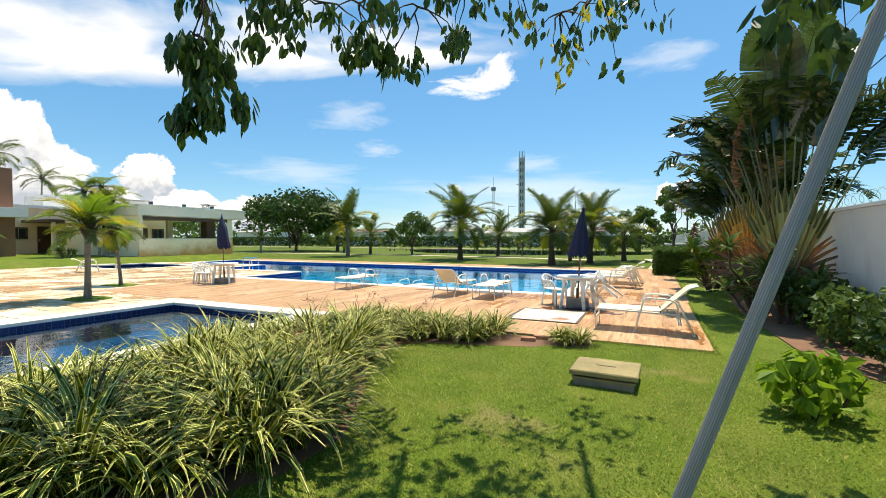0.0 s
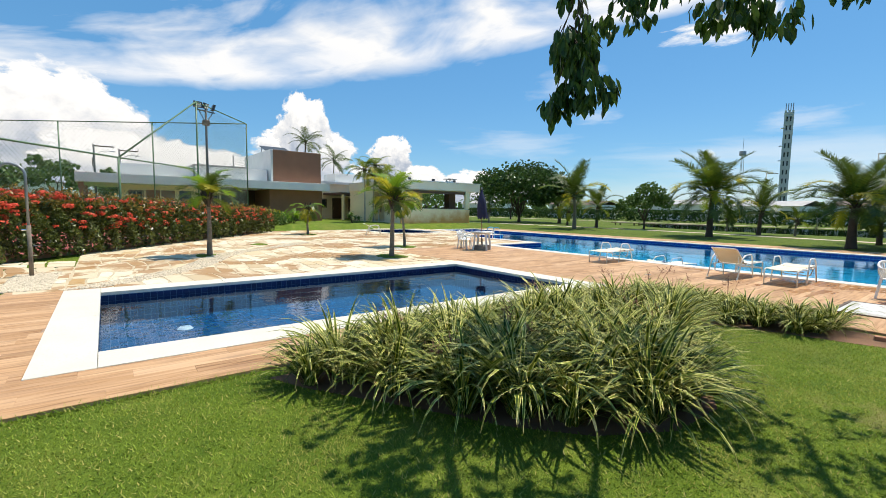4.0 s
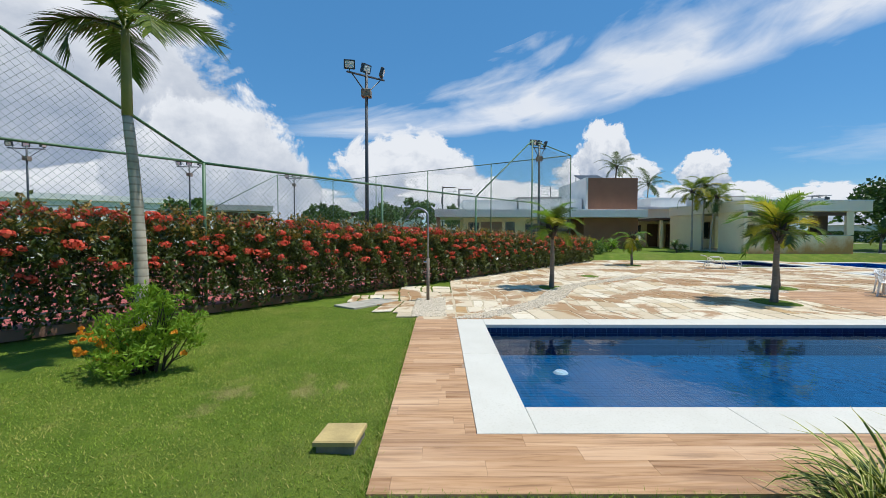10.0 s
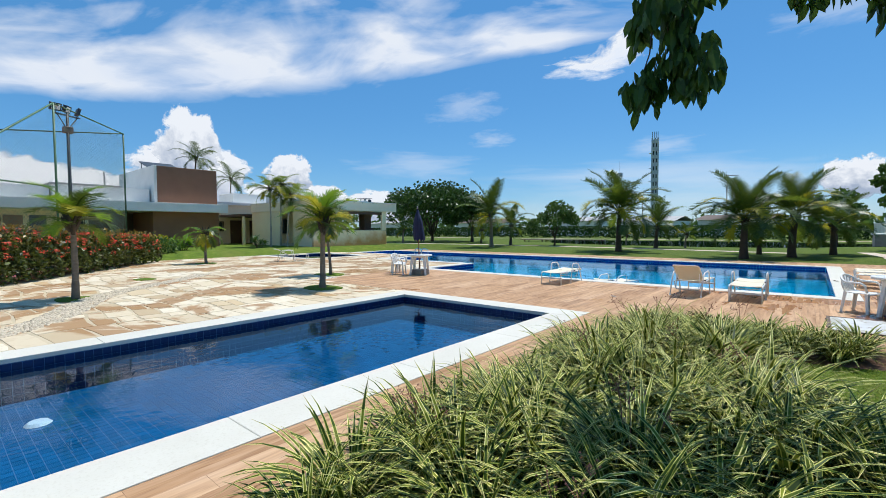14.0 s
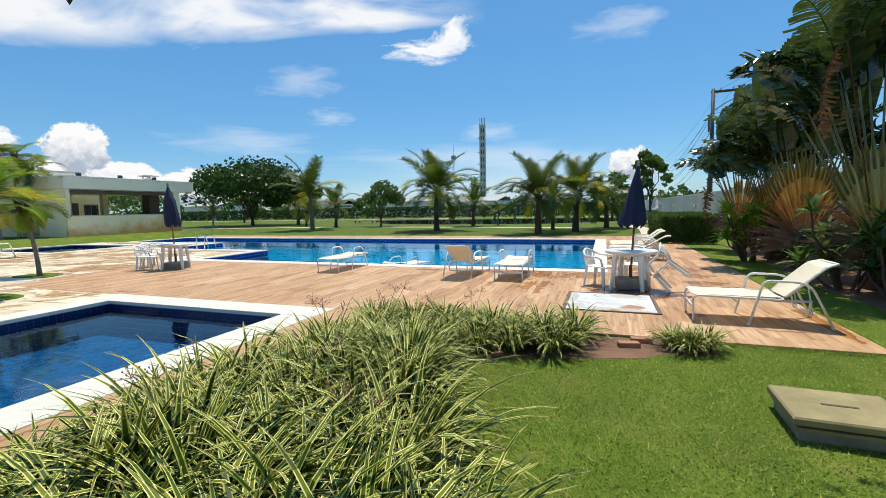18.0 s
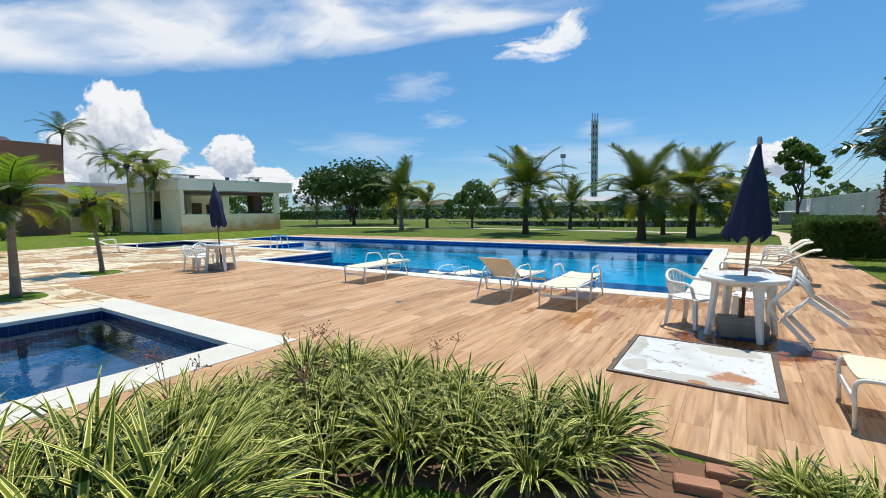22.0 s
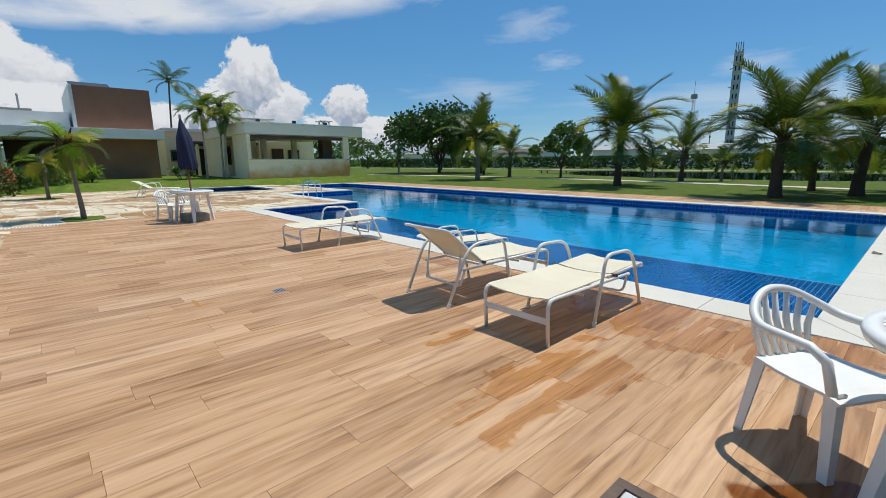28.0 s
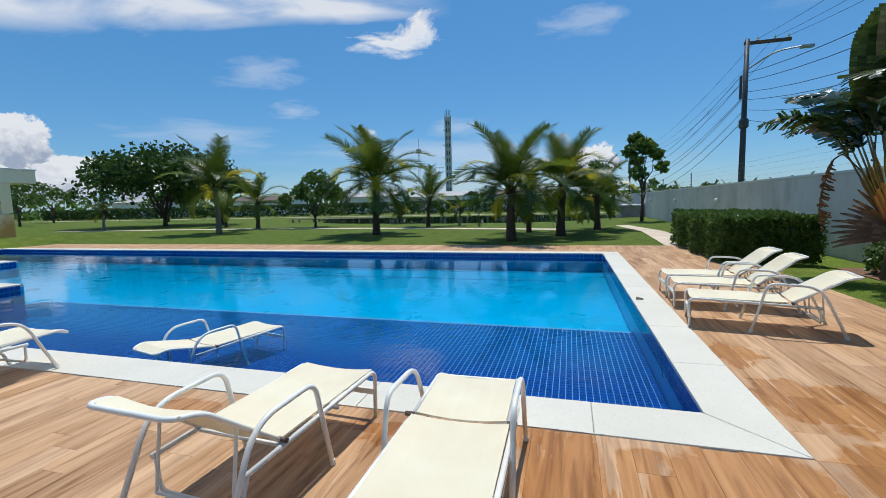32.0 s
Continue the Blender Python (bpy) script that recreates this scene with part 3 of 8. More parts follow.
# ---- ground ----
def build_ground():
    holes = [SMALL, KID, *BIG_RECTS]
    xs = sorted({-1800, -400, -120, 60, 400, 1800, *[h[0] for h in holes], *[h[1] for h in holes]})
    ys = sorted({-1800, -300, -40, 80, 400, 1800, *[h[2] for h in holes], *[h[3] for h in holes]})
    mb = MB()
    for a, b in zip(xs, xs[1:]):
        for c, d in zip(ys, ys[1:]):
            if not in_rects((a + b) / 2, (c + d) / 2, holes):
                mb.face(((a, c, -0.03), (b, c, -0.03), (b, d, -0.03), (a, d, -0.03)))
    whole("ground", mb, M_LAWN, "mown green lawn with yellowed patches", "lawn", kind="structure")
    # the lawn rises a little before the buildings
    rows = []
    for i, y in enumerate((4, 8, 12, 17, 22, 27, 31, 35)):
        k = min(1.0, min(i, 7 - i) / 1.5)
        rows.append([(-22.9, y, -0.035), (-23.6, y, -0.03 + 0.22 * k), (-24.15, y, -0.03 + 0.38 * k), (-34, y, -0.03 + 0.40 * k), (-60, y, -0.03 + 0.40 * k), (-64, y, -0.05)])
    whole("lawn_bank", MB().sheet(rows), M_LAWN, "low grass bank in front of the buildings", "lawn", kind="structure", smooth=True)


build_ground()


# ---- pools ----
def tiles(mb, origin, u, v, nu, nv, size, normal, gap=0.006, raise_=0.004):
    """Square tiles standing proud of their bed."""
    origin, u, v, normal = Vector(origin), Vector(u), Vector(v), Vector(normal) * raise_
    g = gap / 2
    for i in range(nu):
        for j in range(nv):
            lo = [origin + u * (i * size + (size - g if p in (1, 2) else g)) + v * (j * size + (size - g if p in (2, 3) else g)) for p in range(4)]
            hi = [p + normal for p in lo]
            n = len(mb.v)
            mb.v += [tuple(p) for p in lo + hi]
            for q in ((4, 5, 6, 7), (0, 1, 5, 4), (1, 2, 6, 5), (2, 3, 7, 6), (3, 0, 4, 7)):
                mb.f.append(tuple(n + k for k in q))
                mb.uv.append(None)
    return mb


def coping(parent, a, b, width, lift=0.0, slab=2.1, cut_a=0.0, cut_b=0.0):
    """A row of pale stone slabs along a straight edge from a to b; width lies to the right of the way; cut_a and cut_b mitre its ends."""
    a, b = Vector((*a, 0)), Vector((*b, 0))
    way = (b - a).normalized()
    right = Vector((way.y, -way.x, 0))
    count = max(1, round((b - a).length / slab))
    step = (b - a).length / count
    for i in range(count):
        p, q = a + way * (i * step + 0.0015), a + way * ((i + 1) * step - 0.0015)
        u = p + right * width + way * (cut_a if i == 0 else 0.0)
        v = q + right * width - way * (cut_b if i == count - 1 else 0.0)
        poly = [(p.x, p.y), (u.x, u.y), (v.x, v.y), (q.x, q.y)]
        part("coping_slab", MB().prism(poly, -0.05, 0.006 + lift, 0.005), M_COPING, parent)


def pool_shell(name, label, outline, depth, wall_material, floor_material, rects):
    pool = thing(name, label, "pool", kind="structure")
    mb = MB()
    k = len(outline)
    for i in range(k):
        (x0, y0), (x1, y1) = outline[i], outline[(i + 1) % k]
        d = Vector((x1 - x0, y1 - y0, 0)).normalized()
        o = Vector((d.y, -d.x, 0)) * 0.15
        mb.face(((x0, y0, -0.048), (x1, y1, -0.048), (x1, y1, depth), (x0, y0, depth)))
        mb.face(((x0 + o.x, y0 + o.y, -0.048), (x0 + o.x, y0 + o.y, depth), (x1 + o.x, y1 + o.y, depth), (x1 + o.x, y1 + o.y, -0.048)))
    part("pool_wall", mb, wall_material, pool)
    mb = MB()
    for a, b, c, d in rects:
        mb.face(((a, c, depth), (b, c, depth), (b, d, depth), (a, d, depth)))
    part("pool_floor", mb, floor_material, pool)
    return pool


def water_sheet(name, label, rects, z, material):
    mb = MB()
    for a, b, c, d in rects:
        mb.face(((a, c, z), (b, c, z), (b, d, z), (a, d, z)))
    ob = whole(name, mb, material, label, "water", kind="structure")
    return ob


def build_pools():
    # small pool
    x0, x1, y0, y1 = SMALL
    pool = pool_shell("small_pool", "small pool lined with navy mosaic under pale stone coping", [(x0, y0), (x1, y0), (x1, y1), (x0, y1)], -0.56, M_SMALL_GROUT, M_SMALL_GROUT, [SMALL])
    s = 0.1
    mb = tiles(MB(), (x0, y0, -0.56), (1, 0, 0), (0, 1, 0), 37, 77, s, (0, 0, 1), 0.007)
    part("floor_mosaic", mb, M_NAVY_SMALL, pool)["kind"] = "stuff"
    mb = MB()
    tiles(mb, (x0, y0, -0.555), (0, 1, 0), (0, 0, 1), 77, 5, 0.1, (1, 0, 0))
    tiles(mb, (x1, y0, -0.555), (0, 1, 0), (0, 0, 1), 77, 5, 0.1, (-1, 0, 0))
    tiles(mb, (x0, y0, -0.555), (1, 0, 0), (0, 0, 1), 37, 5, 0.1, (0, 1, 0))
    tiles(mb, (x0, y1, -0.555), (1, 0, 0), (0, 0, 1), 37, 5, 0.1, (0, -1, 0))
    part("wall_mosaic", mb, M_NAVY_DARK, pool)["kind"] = "stuff"
    coping(pool, (-4.816, 0.0), (0.0, 0.0), -0.50)
    coping(pool, (0.0, 0.502), (0.0, 8.208), -0.545)
    coping(pool, (0.0, 8.72), (-4.816, 8.72), -0.51)
    coping(pool, (-4.816, 8.208), (-4.816, 0.502), -0.51)
    lamp = part("pool_lamp", MB().lathe([(0.0, 0.03), (0.09, 0.03), (0.12, 0.0)], 16, (-3.3, 1.6, -0.552)), M_WHITE_PLASTIC, pool)
    water_sheet("small_pool_water", "still clear water in the small pool", [SMALL], WATER_Z, M_WATER_SMALL)
    # large pool
    pool = pool_shell("large_pool", "long swimming pool with azure floor and navy shallow ledge", BIG, -0.52, M_AZURE, M_AZURE, BIG_RECTS)
    part("shallow_ledge", MB().box(-8.698, 3.518, 13.902, LEDGE_Y, -0.515, -0.455), M_NAVY_GROUT, pool)
    mb = MB()
    tiles(mb, (-8.69, 13.905, -0.455), (1, 0, 0), (0, 1, 0), 183, 52, 0.0667, (0, 0, 1), 0.008)
    part("ledge_mosaic", mb, M_NAVY, pool)["kind"] = "stuff"
    mb = MB()
    for x, (p, q) in ((-8.70, (13.9, 17.06)), (-14.5, (17.06, 20.3)), (-21.0, (20.3, 23.6))):
        tiles(mb, (x, p, -0.22), (0, 1, 0), (0, 0, 1), int((q - p) / 0.1), 2, 0.1, (1, 0, 0))
    tiles(mb, (3.52, 13.9, -0.22), (0, 1, 0), (0, 0, 1), 97, 2, 0.1, (-1, 0, 0))
    tiles(mb, (-8.7, 13.9, -0.22), (1, 0, 0), (0, 0, 1), 122, 2, 0.1, (0, 1, 0))
    tiles(mb, (-21.0, 23.6, -0.22), (1, 0, 0), (0, 0, 1), 245, 2, 0.1, (0, -1, 0))
    for y, a, b in ((17.06, -14.5, -8.7), (20.3, -21.0, -14.5)):
        tiles(mb, (a, y, -0.22), (1, 0, 0), (0, 0, 1), int((b - a) / 0.1), 2, 0.1, (0, 1, 0))
    part("waterline_mosaic", mb, M_NAVY, pool)["kind"] = "stuff"
    for y in (21.95, 23.2):
        part("lane_line", MB().box(-20, 2.6, y - 0.07, y + 0.07, -0.519, -0.514), M_LANE, pool)
    coping(pool, (3.96, 13.43), (3.96, 14.91), -0.44, 0.0, 3.0, 0.473)
    coping(pool, (3.96, 14.91), (3.96, 23.60), -0.44, 0.0, 1.24)
    coping(pool, (-9.15, 13.43), (2.77, 13.43), -0.47, 0.0, 1.75)
    coping(pool, (2.77, 13.43), (3.957, 13.43), -0.47, 0.0, 3.0, 0.0, 0.443)
    coping(pool, (3.96, 24.05), (-21.45, 24.05), -0.45)
    coping(pool, (-9.15, 17.06), (-9.15, 13.90), -0.45)
    coping(pool, (-14.95, 16.61), (-9.15, 16.61), -0.45)
    coping(pool, (-14.95, 20.3), (-14.95, 17.06), -0.45)
    coping(pool, (-21.45, 19.85), (-14.95, 19.85), -0.45)
    coping(pool, (-21.45, 23.6), (-21.45, 20.3), -0.45)
    water_sheet("large_pool_water", "clear blue water with small ripples", BIG_RECTS, WATER_Z, M_WATER)
    # dark pool beside the pavilion
    x0, x1, y0, y1 = KID
    pool = pool_shell("wading_pool", "dark-tiled wading pool in the stone paving", [(x0, y0), (x1, y0), (x1, y1), (x0, y1)], -0.4, M_NAVY_DARK, M_NAVY_DARK, [KID])
    coping(pool, (x0 - 0.4, y0 - 0.4), (x1 + 0.4, y0 - 0.4), -0.4)
    coping(pool, (x1 + 0.4, y0), (x1 + 0.4, y1), -0.4)
    coping(pool, (x1 + 0.4, y1 + 0.4), (x0 - 0.4, y1 + 0.4), -0.4)
    coping(pool, (x0 - 0.4, y1), (x0 - 0.4, y0), -0.4)
    water_sheet("wading_pool_water", "still dark water in the wading pool", [KID], WATER_Z, M_WATER_SMALL)


build_pools()


# ---- paving beds (the pieces themselves come last) ----
DECKS = [(0.0, 6.55, 8.45, 13.425), (-8.9, 0.0, 8.725, 13.425), (0.004, 0.84, -0.78, 8.45), (-5.12, 0.004, -0.78, -0.004), (3.965, 6.6, 13.425, 24.05), (-21.4, 6.6, 24.055, 26.0)]


def build_paving_beds():
    mb = MB()
    for a, b, c, d in DECKS:
        mb.box(a, b, c, d, -0.06, -0.008)
    whole("deck_bed", mb, M_GROUT, "dark mortar bed under the wood-look deck tiles", "paving", kind="structure")
    mb = MB()
    for a, b, c, d in ((-8.6, -5.13, -1.2, 0.0), (-24.0, -4.82, 0.0, 8.72), (-24.0, -8.9, 8.72, 14.2), (-8.9, -4.82, 8.72, 8.725), (-17.5, -9.15, 14.2, 16.61), (-17.5, -14.95, 16.61, 19.85), (-23, -17.5, 18.6, 19.85)):
        mb.box(a, b, c, d, -0.06, -0.006)
    whole("stone_paving_bed", mb, M_BED, "sandy bed between pale flagstones", "paving", kind="structure")


build_paving_beds()


# ---- buildings ----


def stained_fascia():
    """Pale stucco with black mould running down from its top edge."""
    n = Nodes("stained_fascia")
    co = n.coords()
    c = n.ramp(n.noise(co, 0.7), [(0.3, (0.90, 0.77, 0.57)), (0.7, (0.95, 0.83, 0.63))])
    run = n.noise(n.coords((0.5, 1.6, 0.12)), 2.2, 6.0, 0.7)
    sep = n.add("ShaderNodeSeparateXYZ")
    n.link(co, sep.inputs[0])
    high = n.math("MULTIPLY", n.math("SUBTRACT", sep.outputs[2], 3.15), 1.6)
    c = n.mix(n.ramp(n.math("MULTIPLY", run, high), [(0.46, (0, 0, 0)), (0.62, (0.75, 0.75, 0.75))]), c, (0.10, 0.085, 0.06))
    n.bump(n.noise(co, 40.0), 0.2, 0.004)
    return n.done(c, 0.85)


M_FASCIA_STAINED = stained_fascia()



def wall_box(parent, name, x0, x1, y0, y1, z0, z1, material, label=""):
    return part(name, MB().slab(x0, x1, y0, y1, z0, z1, 0.012), material, parent, label)


def window(parent, x, y0, y1, z0, z1, frame=M_WOOD_DARK, panes=2):
    """A window in a wall that faces east: frame bars and dark panes."""
    w = part("window", MB().box(x, x + 0.05, y0, y0 + 0.07, z0, z1).box(x, x + 0.05, y1 - 0.07, y1, z0, z1).box(x, x + 0.05, y0, y1, z1 - 0.07, z1).box(x, x + 0.05, y0, y1, z0, z0 + 0.07), frame, parent)
    step = (y1 - y0 - 0.14) / panes
    for i in range(panes):
        a = y0 + 0.07 + i * step
        part("pane", MB().box(x - 0.01, x + 0.012, a + 0.02, a + step - 0.02, z0 + 0.08, z1 - 0.08), M_DARK_GLASS, w)
    return w


def build_pavilion():
    b = thing("pool_pavilion", "low cream pool pavilion with flat roof and open front", "building")
    x = -24.2
    # front: parapet, piers, fascia
    wall_box(b, "parapet_wall", x - 0.2, x, 18.9, 25.9, 0.0, 1.50, M_CREAM_STAINED)
    part("parapet_sill", MB().slab(x - 0.24, x + 0.04, 19.1, 25.7, 1.502, 1.55, 0.01), M_COPING, b)
    wall_box(b, "corner_pier", x - 0.2, x, 18.9, 19.12, 1.55, 3.05, M_CREAM)
    wall_box(b, "corner_pier", x - 0.2, x, 25.45, 25.9, 1.55, 3.05, M_CREAM)
    wall_box(b, "roof_slab", x - 9.0, x + 0.07, 18.8, 27.0, 3.06, 3.72, M_FASCIA_STAINED)
    part("roof_cap", MB().box(x - 9.05, x + 0.11, 18.76, 27.05, 3.722, 3.78), M_WHITE_WALL, b)
    # south side wall with a doorway
    wall_box(b, "side_wall", x - 2.6, x - 0.2, 18.9, 19.1, 0.0, 3.05, M_CREAM)
    wall_box(b, "side_wall", x - 9.0, x - 4.6, 18.9, 19.1, 0.0, 3.05, M_CREAM)
    wall_box(b, "north_wall", x - 3.0, x - 0.2, 25.7, 25.9, 0.0, 1.5, M_CREAM)
    wall_box(b, "back_wall", x - 9.0, x - 8.8, 19.1, 22.6, 0.0, 3.05, M_CREAM)
    wall_box(b, "inner_floor", x - 8.8, x - 0.2, 19.1, 25.7, 0.0, 0.42, M_COPING)
    for y in (21.6, 23.9):
        wall_box(b, "inner_pillar", x - 5.2, x - 4.85, y, y + 0.35, 0.42, 3.05, M_CREAM)
    for y in (19.5, 21.0):
        window(b, x - 8.78, y, y + 1.1, 1.2, 2.6)
    part("barbecue_hood", MB().prism([(x - 1.9, 24.3), (x - 0.9, 24.3), (x - 0.9, 25.3), (x - 1.9, 25.3)], 0.42, 1.7, 0).prism([(x - 1.75, 24.45), (x - 1.05, 24.45), (x - 1.05, 25.15), (x - 1.75, 25.15)], 1.7, 3.05), M_WOOD_DARK, b, "dark brick barbecue with tapering hood")
    part("chimney", MB().box(x - 1.7, x - 1.1, 24.5, 25.1, 3.78, 3.98), M_WHITE_WALL, b)
    for dx, dy in ((0, 0), (0.5, 0), (0.5, 0.5), (0, 0.5)):
        part("cap_leg", MB().box(x - 1.67 + dx, x - 1.60 + dx, 24.53 + dy, 24.60 + dy, 3.98, 4.12), M_ROOF, b)
    part("chimney_cap", MB().slab(x - 1.85, x - 0.95, 24.35, 25.25, 4.12, 4.18, 0.01), M_ROOF, b)
    for y in (19.6, 21.9, 24.1):
        part("roof_floodlight", MB().slab(x - 0.16, x - 0.02, y, y + 0.22, 3.80, 3.97, 0.015), M_BLACK_STEEL, b)
    part("roof_pipe", MB().tube(((x - 3.4, 19.2, 3.86), (x - 3.4, 23.6, 3.86)), 0.04, 6), M_ROOF, b)
    part("roof_tank_house", MB().slab(x - 7.5, x - 5.0, 19.4, 22.4, 3.8, 4.35, 0.02), M_WHITE_WALL, b)
    part("roof_edge_sheet", MB().box(x - 7.7, x - 4.7, 19.2, 22.6, 4.36, 4.42), M_ROOF, b)
    part("eave_shadow_board", MB().box(x - 0.12, x - 0.06, 19.12, 25.45, 2.78, 3.0), M_WOOD_DARK, b)


def build_clubhouse():
    b = thing("clubhouse", "low white clubhouse with a brown stucco block above its canopy", "building", (0.256, 0.021, 0.133))
    b.scale = (0.915, 0.915, 0.915)
    x = -35.0
    # brown block
    wall_box(b, "upper_block", x - 9.0, x, 12.55, 16.9, 3.7, 6.5, M_BROWN, "brown stucco block")
    wall_box(b, "white_side_wall", x - 9.0, x - 0.03, 12.35, 12.548, 3.7, 6.52, M_WHITE_WALL)
    # dark sloping roof line above the block, a plain sheet on struts
    part("solar_panel", MB().face(((x - 2.0, 12.6, 6.55), (x - 2.0, 15.0, 6.55), (x - 4.5, 15.0, 7.3), (x - 4.5, 12.6, 7.3))).face(((x - 2.0, 12.6, 6.50), (x - 4.5, 12.6, 7.25), (x - 4.5, 15.0, 7.25), (x - 2.0, 15.0, 6.50))), M_BLACK_STEEL, b)
    for y in (12.8, 14.8):
        part("panel_strut", MB().tube(((x - 4.4, y, 6.5), (x - 4.4, y, 7.24)), 0.04, 6), M_STEEL, b)
    wall_box(b, "canopy", x - 9.0, x + 1.0, -0.9, 17.35, 3.02, 3.68, M_WHITE_WALL)
    wall_box(b, "brown_wall", x - 6.0, x, 12.2, 17.0, 0.0, 3.02, M_BROWN, "brown stucco wall")
    wall_box(b, "front_wall", x - 1.6, x - 1.4, 1.7, 8.6, 0.0, 3.02, M_CREAM)
    wall_box(b, "end_wall", x - 8.5, x - 1.6, 1.7, 1.9, 0.0, 3.02, M_CREAM)
    for dx in (0.3, -7.5):
        part("slanted_column", MB().tube(((x + dx, -0.25, 0.0), (x + dx, -0.62, 3.02)), 0.24, 4), M_BROWN, b, "leaning brick-brown column of the carport")
    wall_box(b, "recess_wall", x - 5.0, x - 4.8, 8.6, 12.2, 0.0, 3.02, M_WOOD_DARK)
    window(b, x - 1.39, 2.14, 3.1, 0.9, 2.6)
    window(b, x - 1.39, 7.3, 8.4, 0.9, 2.5)
    for y, w, m in ((3.27, 0.9, M_BROWN), (4.27, 0.93, M_BROWN), (5.5, 0.85, M_DARK_GLASS)):
        d = part("door", MB().slab(x - 1.4, x - 1.33, y, y + w, 0.30, 2.65, 0.0), m, b)
        part("door_handle", MB().tube(((x - 1.28, y + 0.1, 1.25), (x - 1.28, y + 0.1, 1.45)), 0.02, 6), M_CHROME, d)
    wall_box(b, "upper_parapet", x - 8.0, x - 1.0, 1.6, 6.5, 3.68, 4.62, M_WHITE_WALL)
    wall_box(b, "upper_parapet", x - 9.0, x - 0.6, 6.6, 12.2, 3.68, 4.72, M_WHITE_WALL)
    part("roof_sheet", MB().prism([(x - 9.1, 6.45), (x - 0.5, 6.45), (x - 0.5, 10.4), (x - 9.1, 10.4)], 4.73, 4.84), M_ROOF, b)
    part("roof_pipe", MB().tube(((x - 2.2, 9.8, 4.9), (x - 2.2, 9.8, 5.9)), 0.06, 8), M_ROOF, b)


def build_annex():
    b = thing("cream_annex", "cream annex between pavilion and clubhouse with dark doors", "building")
    x = -38.0
    wall_box(b, "front_wall", x - 5, x, 17.2, 30.0, 0.0, 3.9, M_CREAM)
    wall_box(b, "roof_edge", x - 5.1, x + 0.25, 17.1, 30.2, 3.9, 4.15, M_WHITE_WALL)
    wall_box(b, "step_block", x, x + 4.0, 23.2, 27.0, 0.0, 3.1, M_CREAM)
    part("pergola_beam", MB().box(x + 0.1, x + 4.3, 18.2, 23.0, 2.75, 2.95), M_WOOD_DARK, b)
    for y in (18.4, 20.5, 22.6):
        part("pergola_post", MB().box(x + 4.0, x + 4.2, y, y + 0.2, 0.3, 2.75), M_CREAM, b)
    for y, w in ((19.2, 1.0), (21.0, 0.9), (24.2, 1.0)):
        xx = x if y < 23 else x + 4.0
        d = part("door", MB().slab(xx, xx + 0.06, y, y + w, 0.38, 2.5, 0.0), M_WOOD_DARK, b)
        part("door_handle", MB().tube(((xx + 0.1, y + 0.1, 1.3), (xx + 0.1, y + 0.1, 1.5)), 0.02, 6), M_CHROME, d)
    window(b, x + 0.02, 17.5, 18.6, 1.5, 2.4)
    window(b, x + 4.02, 25.6, 26.6, 1.3, 2.4)
    wall_box(b, "upper_box", x - 4, x - 1, 20.0, 26.0, 4.15, 5.1, M_WHITE_WALL)
    part("satellite_box", MB().slab(x - 0.9, x - 0.2, 27.2, 28.4, 4.15, 4.6, 0.02), M_ROOF, b)


build_pavilion()
build_clubhouse()
build_annex()


def build_boundary_wall():
    w = thing("wall_east", "tall white boundary wall with grey weather stains and coiled wire", "wall", kind="structure")
    y = -14.0
    while y < 78:
        part("wall_panel", MB().slab(WALL_X, WALL_X + 0.16, y, y + 3.996, -0.05, 2.0, 0.01), M_WALL_EAST, w)
        y += 4.0
    part("wall_cap", MB().slab(WALL_X - 0.03, WALL_X + 0.19, -14.0, 78.0, 2.002, 2.06, 0.01), M_WHITE_WALL, w)
    pts = []
    r = 0.11
    for i in range(int(31 / 0.03)):
        a = i * 0.03
        pts.append((WALL_X + 0.08 + r * math.cos(a * 20), -10 + a, 2.18 + r * math.sin(a * 20)))
    part("razor_coil", MB().tube(pts, 0.004, 3, False), M_STEEL, w, "coiled galvanised razor wire")
    for i in range(8):
        part("wire_post", MB().tube(((WALL_X + 0.08, -10 + i * 4, 2.06), (WALL_X + 0.08, -10 + i * 4, 2.42)), 0.012, 5), M_STEEL, w)
    for i in range(8):
        y = 22.5 + i * 7.5
        part("electric_post", MB().tube(((WALL_X + 0.08, y, 2.06), (WALL_X + 0.08, y, 2.86)), 0.016, 6), M_BLACK_STEEL, w)
        for k in range(4):
            part("insulator", MB().lathe([(0.0, -0.03), (0.03, -0.02), (0.03, 0.02), (0.0, 0.03)], 8, (WALL_X + 0.05, y, 2.22 + 0.18 * k)), M_BLACK_STEEL, w)
    for k in range(4):
        part("electric_wire", MB().tube(((WALL_X + 0.05, 21.0, 2.22 + 0.18 * k), (WALL_X + 0.05, 78.0, 2.22 + 0.18 * k)), 0.003, 3), M_STEEL, w)


build_boundary_wall()
for lamp_y in (32.7, 40.8, 49.1):
    lamp = thing("wall_lamp", "small white dome lamp on the boundary wall", "wall lamp", (WALL_X, lamp_y, 1.36), 0, "wall lamps")
    part("plate", MB().lathe([(0.0, 0.0), (0.11, 0.0), (0.11, 0.02)], 14).moved(Matrix.Rotation(-math.pi / 2, 4, "Y")), M_STEEL, lamp)
    part("dome", MB().lathe([(0.10, 0.02), (0.09, 0.07), (0.05, 0.11), (0.001, 0.12)], 14).moved(Matrix.Rotation(-math.pi / 2, 4, "Y")), M_WHITE_PLASTIC, lamp, smooth=True)
bin_box = thing("concrete_cabinet", "low concrete utility cabinet against the boundary wall", "cabinet", (7.95, 53.2, -0.03))
